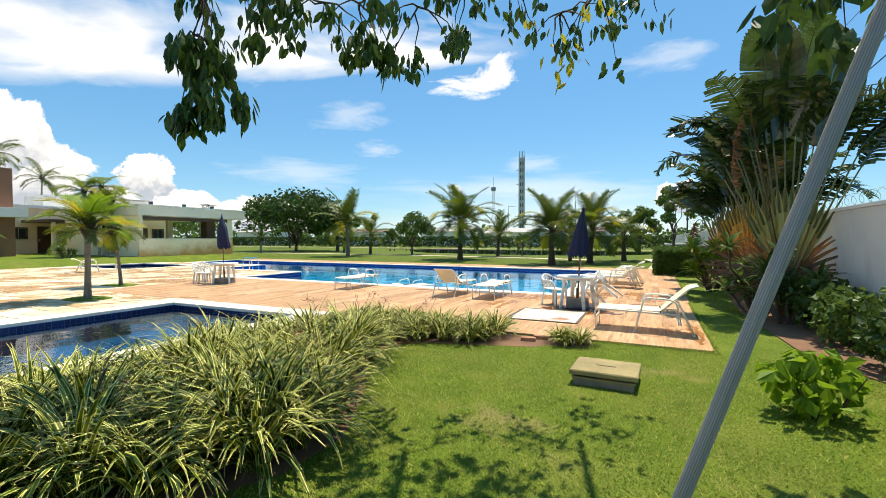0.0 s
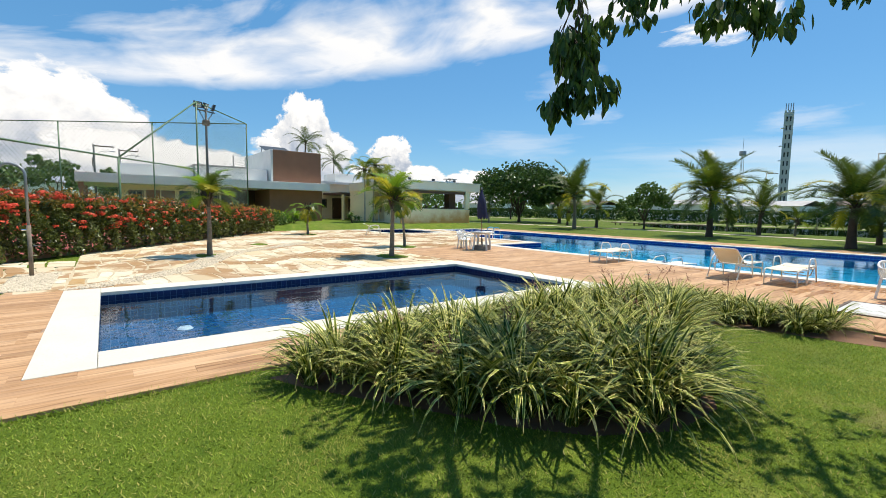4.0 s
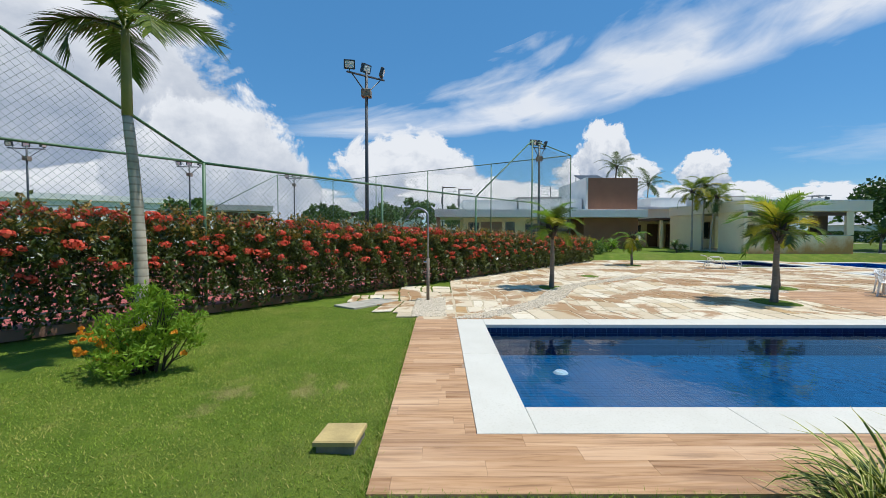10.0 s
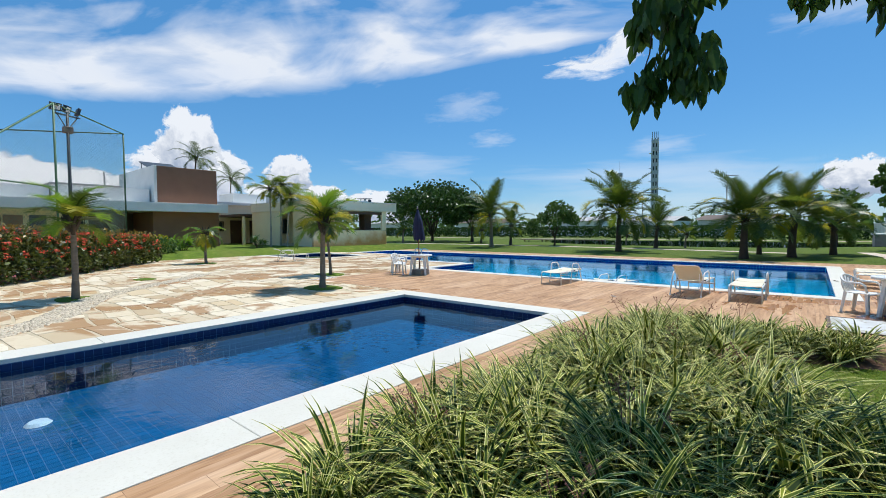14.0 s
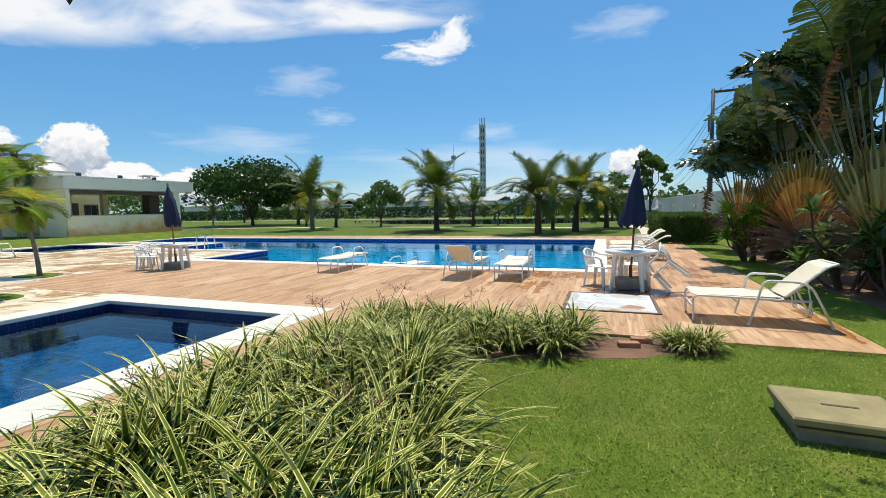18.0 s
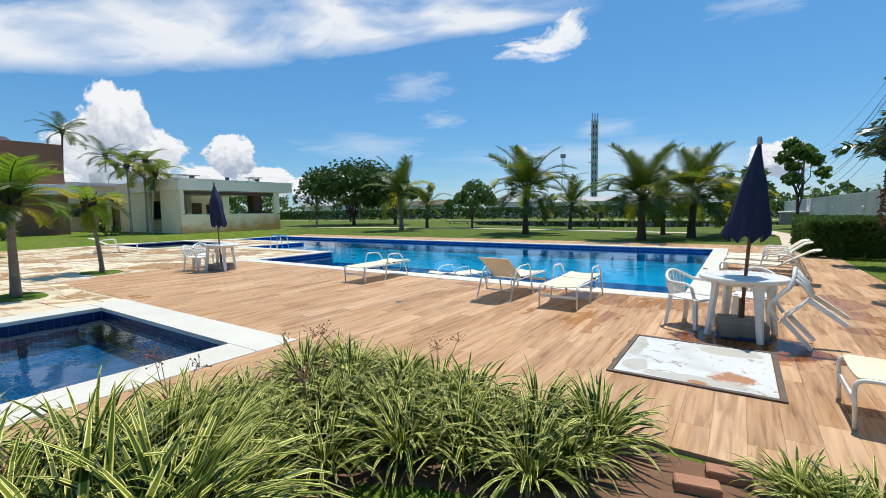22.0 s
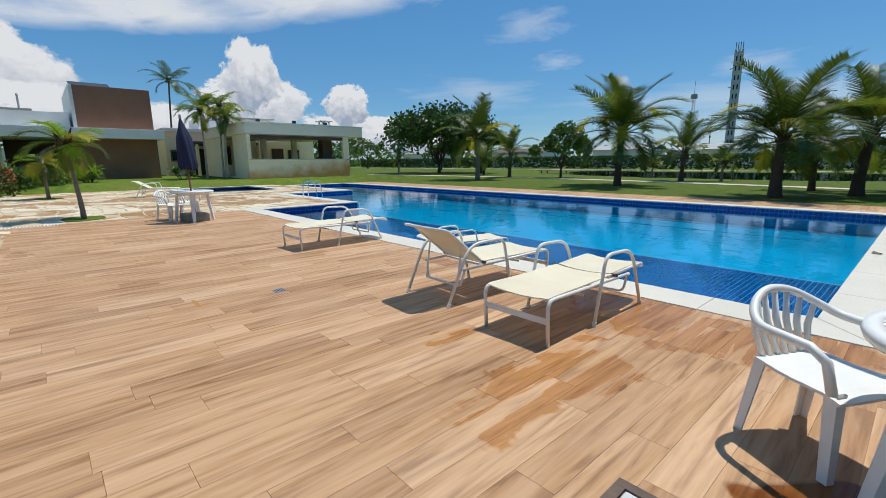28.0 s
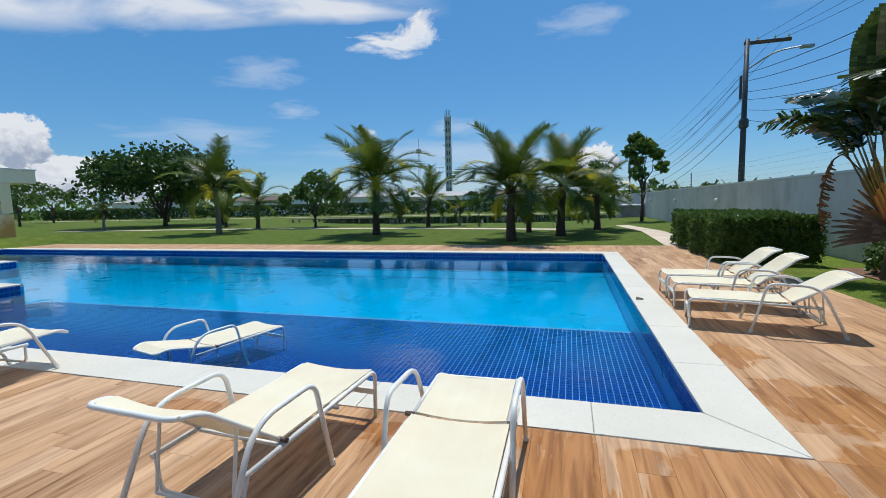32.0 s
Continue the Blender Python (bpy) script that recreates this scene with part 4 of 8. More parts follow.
part("body", MB().slab(-0.9, 0.9, -1.0, 1.0, 0.0, 0.95, 0.02), M_CONCRETE, bin_box)
part("lid", MB().slab(-1.0, 0.95, -1.1, 1.1, 0.95, 1.06, 0.02), M_WHITE_WALL, bin_box)


# ---- furniture ----
def arc(points, steps=5, radius=0.08):
    """A path whose inner corners are rounded."""
    pts = [Vector(p) for p in points]
    out = [pts[0]]
    for a, b, c in zip(pts, pts[1:], pts[2:]):
        r = min(radius, (a - b).length * 0.45, (c - b).length * 0.45)
        p, q = b + (a - b).normalized() * r, b + (c - b).normalized() * r
        for i in range(steps + 1):
            t = i / steps
            out.append(p * (1 - t) ** 2 + b * 2 * t * (1 - t) + q * t * t)
    out.append(pts[-1])
    return out


def sun_lounger(at, rz, tilt, label, sag=0.02):
    """Sling lounger. It lies along local y from its foot (0) to its head (1.64); tilt lifts the backrest."""
    ob = thing("sun_lounger", label, "sun lounger", at, rz, "white sun loungers by the pool")
    h, w, hinge, length = 0.34, 0.285, 0.98, 1.64
    for s in (-1, 1):
        rail = arc(((s * w, 0.02, 0.0), (s * w, 0.0, h), (s * w, hinge + 0.26, h - 0.03)), 6, 0.08)
        part("side_rail", MB().tube(rail, 0.0145, 8), M_WHITE_TUBE, ob, smooth=True)
        x = s * (w + 0.032)
        hoop = arc(((x, 0.61, 0.0), (x, 0.70, h + 0.02), (x, 0.745, h + 0.215), (x, 1.20, h + 0.20), (x, 1.45, 0.0)), 6, 0.15)
        arm = part("armrest_hoop", MB().tube(hoop, 0.0145, 8), M_WHITE_TUBE, ob, smooth=True)
        for y in (0.61, 1.45):
            part("foot_cap", MB().tube(((x, y, 0.0), (x, y + (0.008 if y < 1 else -0.02), 0.035)), 0.018, 8), M_WHITE_PLASTIC, arm)
    part("front_bar", MB().slab(-w + 0.01, w - 0.01, 0.003, 0.020, 0.165, 0.205, 0.004), M_WHITE_TUBE, ob)
    part("cross_bar", MB().tube(((-w, hinge, h - 0.025), (w, hinge, h - 0.025)), 0.012, 6), M_WHITE_TUBE, ob, smooth=True)
    part("cross_bar", MB().tube(((-w, 0.48, h - 0.06), (w, 0.48, h - 0.06)), 0.011, 6), M_WHITE_TUBE, ob, smooth=True)
    part("cross_bar", MB().tube(arc(((-w, 1.22, h - 0.03), (-w + 0.04, 1.24, 0.14), (w - 0.04, 1.24, 0.14), (w, 1.22, h - 0.03)), 4, 0.05), 0.011, 6), M_WHITE_TUBE, ob, smooth=True)
    rows = []
    for i in range(9):
        y = 0.02 + (hinge - 0.03) * i / 8
        rows.append([Vector((w * 0.95 * u, y, h + 0.012 - sag * (1 - u * u) - 0.05 * max(0, 0.06 - y))) for u in (-1, -0.6, -0.2, 0.2, 0.6, 1)])
    part("seat_sling", MB().sheet(rows, 0.010), M_SLING, ob, "cream mesh sling", smooth=True)
    # backrest, turned about its hinge
    turn = Matrix.Translation((0, hinge, h)) @ Matrix.Rotation(radians(tilt), 4, "X")
    back = length - hinge
    frame_path = arc(((-w + 0.02, 0, 0), (-w + 0.02, back * 0.84, 0), (-w + 0.05, back, -0.06), (w - 0.05, back, -0.06), (w - 0.02, back * 0.84, 0), (w - 0.02, 0, 0)), 5, 0.06)
    part("backrest_frame", MB().tube(frame_path, 0.013, 8).moved(turn), M_WHITE_TUBE, ob, smooth=True)
    rows = [[Vector(((w - 0.035) * u, 0.015 + (back - 0.03) * i / 6, 0.012 - sag * (1 - u * u) - (0.05 if i == 6 else 0.0))) for u in (-1, -0.6, -0.2, 0.2, 0.6, 1)] for i in range(7)]
    part("backrest_sling", MB().sheet(rows, 0.010).moved(turn), M_SLING, ob, "cream mesh sling", smooth=True)
    for s in (-1, 1):
        part("hinge_bolt", MB().tube(((s * (w - 0.03), hinge, h + 0.005), (s * (w + 0.025), hinge, h + 0.005)), 0.014, 6), M_RUST, ob)
    if tilt > 8:
        top = turn @ Vector((0, back * 0.45, -0.01))
        for s in (-1, 1):
            part("prop_arm", MB().tube(((s * (w - 0.05), top.y, top.z), (s * (w - 0.05), 1.27, 0.15)), 0.009, 6), M_WHITE_TUBE, ob)
        part("prop_bar", MB().tube(((-w + 0.05, 1.27, 0.15), (w - 0.05, 1.27, 0.15)), 0.009, 6), M_WHITE_TUBE, ob)
    return ob


def plastic_table(at, rz, label):
    ob = thing("plastic_table", label, "table", at, rz, "white plastic tables")
    h, r = 0.69, 0.44
    top = MB().lathe([(r - 0.06, h - 0.028), (r - 0.03, h - 0.03), (r - 0.01, h - 0.045), (r, h - 0.02), (r - 0.008, h), (r - 0.03, h + 0.004), (r - 0.06, h + 0.002), (r - 0.06, h - 0.028)], 40)
    t = part("table_rim", top, M_WHITE_PLASTIC, ob, smooth=True)
    for k in range(17):
        y = (k - 8) * 0.046
        half = math.sqrt((r - 0.055) ** 2 - y * y)
        mb = MB()
        for a, b in (((-half, -0.024), (0.024, half)) if k == 8 else ((-half, half),)):
            mb.slab(a, b, y - 0.018, y + 0.018, h - 0.022, h + 0.001, 0.003)
        part("top_slat", mb, M_WHITE_PLASTIC, t)
    part("cross_rib", MB().box(-0.012, 0.012, 0.03, r - 0.06, h - 0.05, h - 0.023).box(-0.012, 0.012, 0.06 - r, -0.03, h - 0.05, h - 0.023), M_WHITE_PLASTIC, t)
    for k in range(4):
        a = math.pi / 4 + k * math.pi / 2
        c, s = math.cos(a), math.sin(a)
        rows = []
        for z, rad, wide in ((h - 0.03, 0.28, 0.062), (0.45, 0.30, 0.046), (0.22, 0.33, 0.038), (0.0, 0.36, 0.032)):
            rows.append((z, rad, wide))
        mb = MB()
        for (z0, r0, w0), (z1, r1, w1) in zip(rows, rows[1:]):
            q0 = [(c * (r0 + d) - s * e * w0, s * (r0 + d) + c * e * w0, z0) for d, e in ((0.03, -1), (0.05, 0), (0.03, 1), (-0.015, 0.8), (-0.015, -0.8))]
            q1 = [(c * (r1 + d) - s * e * w1, s * (r1 + d) + c * e * w1, z1) for d, e in ((0.03, -1), (0.05, 0), (0.03, 1), (-0.015, 0.8), (-0.015, -0.8))]
            for i in range(5):
                mb.face((q0[i], q0[(i + 1) % 5], q1[(i + 1) % 5], q1[i]))
        mb.face([q1[i] for i in (4, 3, 2, 1, 0)])
        part("leg", mb, M_WHITE_PLASTIC, ob)
    part("apron_ring", MB().lathe([(0.30, h - 0.03), (0.30, h - 0.09), (0.285, h - 0.09), (0.285, h - 0.03)], 32), M_WHITE_PLASTIC, ob, smooth=True)
    return ob


def plastic_chair(m, label):
    """Stacking armchair that faces local +y."""
    ob = thing("plastic_chair", label, "chair", (0, 0, 0), 0, "white plastic armchairs")
    ob.matrix_world = m @ Matrix.Diagonal((0.92, 0.92, 0.92, 1))
    seat_h = 0.41
    rows = []
    for i in range(7):
        v = i / 6
        y = -0.20 + 0.42 * v
        dip = 0.018 * math.sin(math.pi * v) + (0.03 * (v - 0.8) / 0.2 if v > 0.8 else 0)
        wide = 0.20 + 0.03 * v
        rows.append([Vector((wide * u, y, seat_h - dip + 0.008 * u * u)) for u in (-1, -0.75, -0.5, -0.25, 0, 0.25, 0.5, 0.75, 1)])
    part("seat", MB().sheet(rows, 0.014), M_WHITE_PLASTIC, ob, smooth=True)
    for sx in (-1, 1):
        for sy, spread in ((1, 0.035), (-1, 0.05)):
            x, y = sx * 0.182, sy * 0.172
            mb = MB()
            q = []
            for z, k in ((seat_h - 0.005, 0.0), (0.2, 0.5), (0.0, 1.0)):
                cx, cy = x + sx * 0.028 * k, y + sy * spread * k
                a = 0.035 - 0.008 * k
                q.append([(cx - a * sx, cy + a * sy * 0.6, z), (cx + a * sx * 0.6, cy + a * sy * 0.6, z), (cx + a * sx * 0.6, cy - a * sy, z), (cx + a * sx * 0.25, cy - a * sy, z), (cx + a * sx * 0.25, cy + a * sy * 0.25, z), (cx - a * sx, cy + a * sy * 0.25, z)])
            for q0, q1 in zip(q, q[1:]):
                for i in range(6):
                    f = (q0[i], q0[(i + 1) % 6], q1[(i + 1) % 6], q1[i])
                    mb.face(f if sx * sy > 0 else f[::-1])
            mb.face(q[-1])
            part("leg", mb, M_WHITE_PLASTIC, ob)
    # the rim: one arm, round the back, the other arm
    rim = []
    for i in range(25):
        a = math.pi * (i / 24)
        x = 0.265 * math.cos(a)
        y = -0.10 - 0.20 * math.sin(a)
        z = 0.605 + 0.125 * math.sin(a) ** 2
        rim.append((x, y, z))
    rim = [(0.25, 0.20, 0.42), (0.262, 0.17, 0.555), (0.268, 0.10, 0.60)] + rim[0:] + [(-0.268, 0.10, 0.60), (-0.262, 0.17, 0.555), (-0.25, 0.20, 0.42)]
    part("arm_and_back_rim", MB().tube(rim, [0.021] * len(rim), 8), M_WHITE_PLASTIC, ob, smooth=True)
    for i in range(7):
        u = (i - 3) / 3
        a = math.pi * (0.5 - u * 0.27)
        top = Vector((0.265 * math.cos(a), -0.10 - 0.20 * math.sin(a), 0.605 + 0.125 * math.sin(a) ** 2))
        low = Vector((u * 0.15, -0.195, seat_h))
        mid = (top + low) / 2 + Vector((0, -0.02, 0))
        part("back_slat", MB().tube((low, mid, top), (0.016, 0.017, 0.014), 6), M_WHITE_PLASTIC, ob, smooth=True)
    return ob


def closed_umbrella(at, top, label, low=1.12, wide=0.30, lean=(0, 0), tube=0.0):
    ob = thing("closed_umbrella", label, "umbrella", at, 0, "navy sun umbrellas")
    part("pole", MB().tube(((0, 0, 0.22), (lean[0], lean[1], top - 0.02)), 0.019, 8), M_RUSTY_POLE, ob, "rusty brown pole", smooth=True)
    mb = MB()
    folds, levels = 32, 9
    for i in range(levels):
        v = i / (levels - 1)
        z = low + (top - 0.05 - low) * v
        base = wide * ((1 - v) ** 0.9 * (0.75 + 0.25 * math.cos(3.0 * (v - 0.15))) * (1 - tube) + tube * min(1.0, 2.6 * (1 - v)) * (0.82 + 0.18 * (1 - v))) + 0.02
        if v < 0.08:
            base *= 0.98
        for k in range(folds):
            a = 2 * math.pi * k / folds
            pleat = 1 + 0.20 * math.cos(8 * a + 2 * v) * (1 - v) + 0.07 * math.sin(3 * a + 5 * v)
            r = base * pleat
            drop = 0.05 * math.cos(8 * a) if i == 0 else 0
            mb.v.append((r * math.cos(a) + lean[0] * v, r * math.sin(a) + lean[1] * v, z + drop))
    for i in range(levels - 1):
        for k in range(folds):
            a, b = i * folds + k, i * folds + (k + 1) % folds
            mb.f.append((a, b, b + folds, a + folds))
            mb.uv.append(None)
    part("canopy", mb, M_NAVY_CLOTH, ob, "furled navy canvas canopy", smooth=True)
    part("finial", MB().lathe([(0.0, 0.05), (0.018, 0.045), (0.024, 0.02), (0.03, -0.04), (0.0, -0.04)], 12, (lean[0], lean[1], top)), M_STEEL, ob, smooth=True)
    part("tie_strap", MB().lathe([(wide * 0.50, 0), (wide * 0.52, 0.02), (wide * 0.50, 0.04)], 24, (lean[0] * .5, lean[1] * .5, low + (top - low) * 0.52)), M_NAVY_CLOTH, ob)
    return ob


M_STAND = plain("damp_concrete", (0.27, 0.235, 0.19), 0.9, 0.35, 5.0, 35.0, 0.8)


def umbrella_stand(at, label):
    ob = thing("umbrella_stand", label, "umbrella stand", at, 8, "concrete umbrella stands")
    part("block", MB().slab(-0.23, 0.23, -0.23, 0.23, 0.0, 0.185, 0.02), M_STAND, ob)
    part("sleeve", MB().lathe([(0.03, 0.2), (0.03, 0.42), (0.022, 0.42), (0.022, 0.2)], 12), M_WOOD_DARK, ob)
    return ob


LB = "white tubular lounger with cream sling"
sun_lounger((2.06, 11.80, 0), 1, 2, LB + ", backrest flat on the deck")
sun_lounger((1.0, 13.36, 0), 177, 39, LB + ", backrest raised on the deck")
sun_lounger((-2.42, 12.05, 0), 2, 2, LB + ", flat beside the coping")
sun_lounger((4.00, 16.50, 0), -99, 32, LB + ", backrest half raised, beside the pool")
sun_lounger((4.02, 17.48, 0), -94, 40, LB + ", backrest raised, beside the pool")
sun_lounger((4.04, 18.20, 0), -91, 40, LB + ", backrest raised, next to the hedge")
sun_lounger((4.94, 9.62, 0), -90, 44, LB + ", backrest raised beside the lawn")
sun_lounger((-1.43, 15.71, -0.451), 166, 13, LB + ", standing in the shallow water")
sun_lounger((-16.6, 13.5, 0), 157, 30, LB + ", backrest raised, on the stone paving")

T2 = (4.33, 11.58, 0)
plastic_table(T2, -17, "round white plastic table with a furled umbrella through it")
umbrella_stand(T2, "square concrete umbrella stand under the table")
sheet_rows = [[(4.08 + 0.075 * i, 11.27 + 0.075 * j, 0.006 + 0.022 * abs(math.sin(2.3 * i + 1.7 * j)) * (1 if 0 < i < 7 and 0 < j < 8 else 0.4)) for i in range(8)] for j in range(9)]
whole("plastic_sheet", MB().sheet(sheet_rows, 0.003), plain("blue_plastic", (0.012, 0.03, 0.14), 0.4, 0.2, 8.0, 60.0, 0.2), "crumpled dark-blue plastic sheet under the umbrella stand", "plastic sheet", smooth=True)
closed_umbrella(T2, 2.22, "furled navy canvas umbrella standing through a table", 1.12, 0.19, (0.10, 0.10), 0.25)
plastic_chair(pose(3.80, 11.78, 0, 0, 0, -118), "white plastic armchair with slatted back beside the table")
plastic_chair(pose(4.45, 12.30, 0, 0, 0, 172), "white plastic armchair pushed under the table")
plastic_chair(pose(5.08, 11.34, 0.165, -47, 0, 80), "white plastic armchair tipped against the table edge")
T1 = (-7.22, 11.85, 0)
plastic_table(T1, 30, "round white plastic table beside the stone paving")
umbrella_stand(T1, "square concrete umbrella stand under the table")
closed_umbrella(T1, 2.30, "furled navy canvas umbrella beside the stone paving", 1.18, 0.155, (-0.02, -0.06), 0.9)
plastic_chair(pose(-7.85, 11.50, 0, 0, 0, -60), "white plastic armchair beside the far table")
plastic_chair(pose(-8.42, 12.02, 0, 0, 0, -97), "white plastic armchair beside the far table")


# ---- hatches, boxes, fittings ----
M_BOX_LID = plain("yellowed_concrete", (0.50, 0.37, 0.15), 0.95, 0.3, 5.0, 45.0, 0.6)


def build_fittings():
    x0, x1, y0, y1 = 3.31, 4.63, 9.57, 10.93
    hatch = thing("service_hatch", "white-painted service hatch with rusty edge frame in the deck", "hatch")
    part("plate", MB().slab(x0 + 0.05, x1 - 0.05, y0 + 0.05, y1 - 0.05, -0.004, 0.012, 0.003), M_PLATE, hatch)
    for a, b, c, d in ((x0, x1, y0, y0 + 0.045), (x0, x1, y1 - 0.045, y1), (x0, x0 + 0.045, y0 + 0.046, y1 - 0.046), (x1 - 0.045, x1, y0 + 0.046, y1 - 0.046)):
        part("edge_angle", MB().box(a, b, c, d, -0.004, 0.016), M_RUST, hatch)
    for y in (y0 + 0.3, y1 - 0.35):
        part("hinge", MB().tube(((x0 - 0.006, y, 0.010), (x0 - 0.006, y + 0.07, 0.010)), 0.009, 8), M_RUST, hatch)

    box = thing("manhole_box", "mossy concrete manhole box with a lifted lid on the lawn", "manhole box", (5.36, 6.62, 0), -2)
    part("body", MB().box(-0.29, 0.29, -0.25, 0.25, -0.05, 0.055), M_STAND, box)
    part("rim", MB().slab(-0.305, 0.305, -0.265, 0.265, 0.035, 0.060, 0.006), M_MOSSY, box)
    for x, y in ((-0.22, -0.17), (0.22, -0.17), (0.22, 0.17), (-0.22, 0.17)):
        part("spacer", MB().box(x - 0.05, x + 0.05, y - 0.04, y + 0.04, 0.058, 0.083), M_TRUNK_DARK, box)
    lid = part("lid", MB().slab(-0.33, 0.33, -0.28, 0.28, 0.082, 0.132, 0.012), M_MOSSY, box)
    part("lid_slot", MB().box(-0.10, 0.10, -0.012, 0.012, 0.128, 0.1345), M_TRUNK_DARK, lid)

    small = thing("inspection_box", "small yellowed concrete inspection box on the lawn", "inspection box", (0.12, -1.10, 0), -6)
    part("body", MB().box(-0.15, 0.15, -0.15, 0.15, -0.05, 0.035), M_STAND, small)
    lid = part("lid", MB().slab(-0.17, 0.17, -0.17, 0.17, 0.035, 0.075, 0.01).moved(Matrix.Rotation(radians(3), 4, "X")), M_BOX_LID, small)

    shower = thing("garden_shower", "bent steel garden shower beside the stone paving", "shower", (-7.15, -0.62, 0), 0)
    part("riser", MB().tube(((0, 0, -0.02), (0, 0, 1.05)), 0.038, 10), M_TRUNK, shower, "tan-coated riser pipe", smooth=True)
    d = Vector((-0.35, -0.95, 0)).normalized()
    neck = arc(((0, 0, 1.05), (0, 0, 2.18), tuple(d * 0.32 + Vector((0, 0, 2.30))), tuple(d * 0.55 + Vector((0, 0, 2.02)))), 8, 0.3)
    part("neck", MB().tube(neck, 0.025, 10), M_STEEL, shower, smooth=True)
    part("shower_head", MB().lathe([(0.0, 0.03), (0.03, 0.03), (0.07, 0.0), (0.0, -0.005)], 14, tuple(d * 0.56 + Vector((0, 0, 1.98)))), M_STEEL, shower, smooth=True)
    part("valve", MB().tube(((0, -0.02, 0.95), (0.02, -0.11, 0.95)), 0.014, 8), M_CHROME, shower)

    for i, (x, y) in enumerate(((-0.36, 11.01),)):
        g = thing("floor_drain", "small square steel floor drain in the deck", "drain", (x, y, 0))
        part("frame", MB().box(-0.06, 0.06, -0.06, 0.06, -0.004, 0.003), M_STEEL, g)
        for k in range(4):
            part("slot", MB().box(-0.045, 0.045, -0.042 + k * 0.026, -0.034 + k * 0.026, 0.002, 0.0045), M_TRUNK_DARK, g)
    g = thing("drain_grating", "pale plastic drain grating at the deck's edge", "grating", (-8.78, 9.05, 0))
    part("frame", MB().box(-0.10, 0.10, -0.45, 0.45, -0.006, 0.004), M_WHITE_PLASTIC, g)
    for k in range(16):
        part("slot", MB().box(-0.07, 0.07, -0.42 + k * 0.055, -0.395 + k * 0.055, 0.003, 0.006), M_GROUT, g)

    rail = thing("pool_ladder", "pair of polished steel grab rails at the pool steps", "grab rail", (-11.93, 16.86, 0))
    for x in (-0.22, 0.22):
        part("grab_rail", MB().tube(arc(((x, -0.12, 0.0), (x, -0.10, 0.60), (x, 0.38, 0.58), (x, 0.5, -0.45)), 6, 0.2), 0.021, 8), M_CHROME, rail, smooth=True)
    skim = thing("fallen_leaf", "curled brown leaf lying on the coping", "leaf", (3.62, 17.6, 0.012))
    part("blade", MB().face(((-0.05, -0.02, 0), (0.05, -0.03, 0.02), (0.07, 0.03, 0.0), (-0.03, 0.04, 0.03))), M_WOOD_DARK, skim)


build_fittings()


# ---- plants ----
rng = random.Random(7)


def inside(poly, x, y):
    hit = False
    for (x0, y0), (x1, y1) in zip(poly, poly[1:] + poly[:1]):
        if (y0 > y) != (y1 > y) and x < (x1 - x0) * (y - y0) / (y1 - y0) + x0:
            hit = not hit
    return hit


def blade(mb, r, base, az, length, rise, width, segs=5, droop=1.9):
    """One arching strap leaf."""
    d = Vector((math.cos(az), math.sin(az), 0))
    side = Vector((-d.y, d.x, 0))
    p = Vector(base)
    ang = rise
    rows = []
    for i in range(segs + 1):
        t = i / segs
        w = width * (0.55 + 1.2 * t - 1.75 * t * t) if t < 0.999 else 0.001
        twist = Vector((0, 0, 0.25 * w * math.sin(az * 5)))
        rows.append((p - side * w - twist, p + side * w + twist))
        p = p + (d * math.cos(ang) + Vector((0, 0, math.sin(ang)))) * (length / segs)
        ang -= droop / segs * (0.5 + t)
    mb.strip(rows)


def strap_clump_mesh(seed, count, length, width):
    r = random.Random(seed)
    mb = MB()
    for i in range(count):
        az = r.uniform(0, 2 * math.pi)
        base = (0.10 * math.cos(az) * r.random(), 0.10 * math.sin(az) * r.random(), 0.0)
        blade(mb, r, base, az + r.uniform(-0.3, 0.3), length * r.uniform(0.7, 1.12), r.uniform(0.85, 1.5), width * r.uniform(0.7, 1.15), 7, r.uniform(1.1, 2.9))
    return mb.mesh("strap_leaves", M_VARIEG)


BED = [(1.05, 1.72), (1.42, 1.88), (1.84, 2.15), (2.31, 2.45), (2.9, 2.80), (3.36, 3.2), (3.66, 3.74), (3.68, 4.35), (3.25, 5.2), (2.80, 5.9), (2.57, 6.34), (2.48, 6.8), (2.57, 7.16), (2.85, 7.32), (3.25, 7.45), (3.8, 7.60), (4.3, 7.76), (4.45, 7.93), (4.98, 8.02), (5.02, 8.40), (1.05, 8.40)]


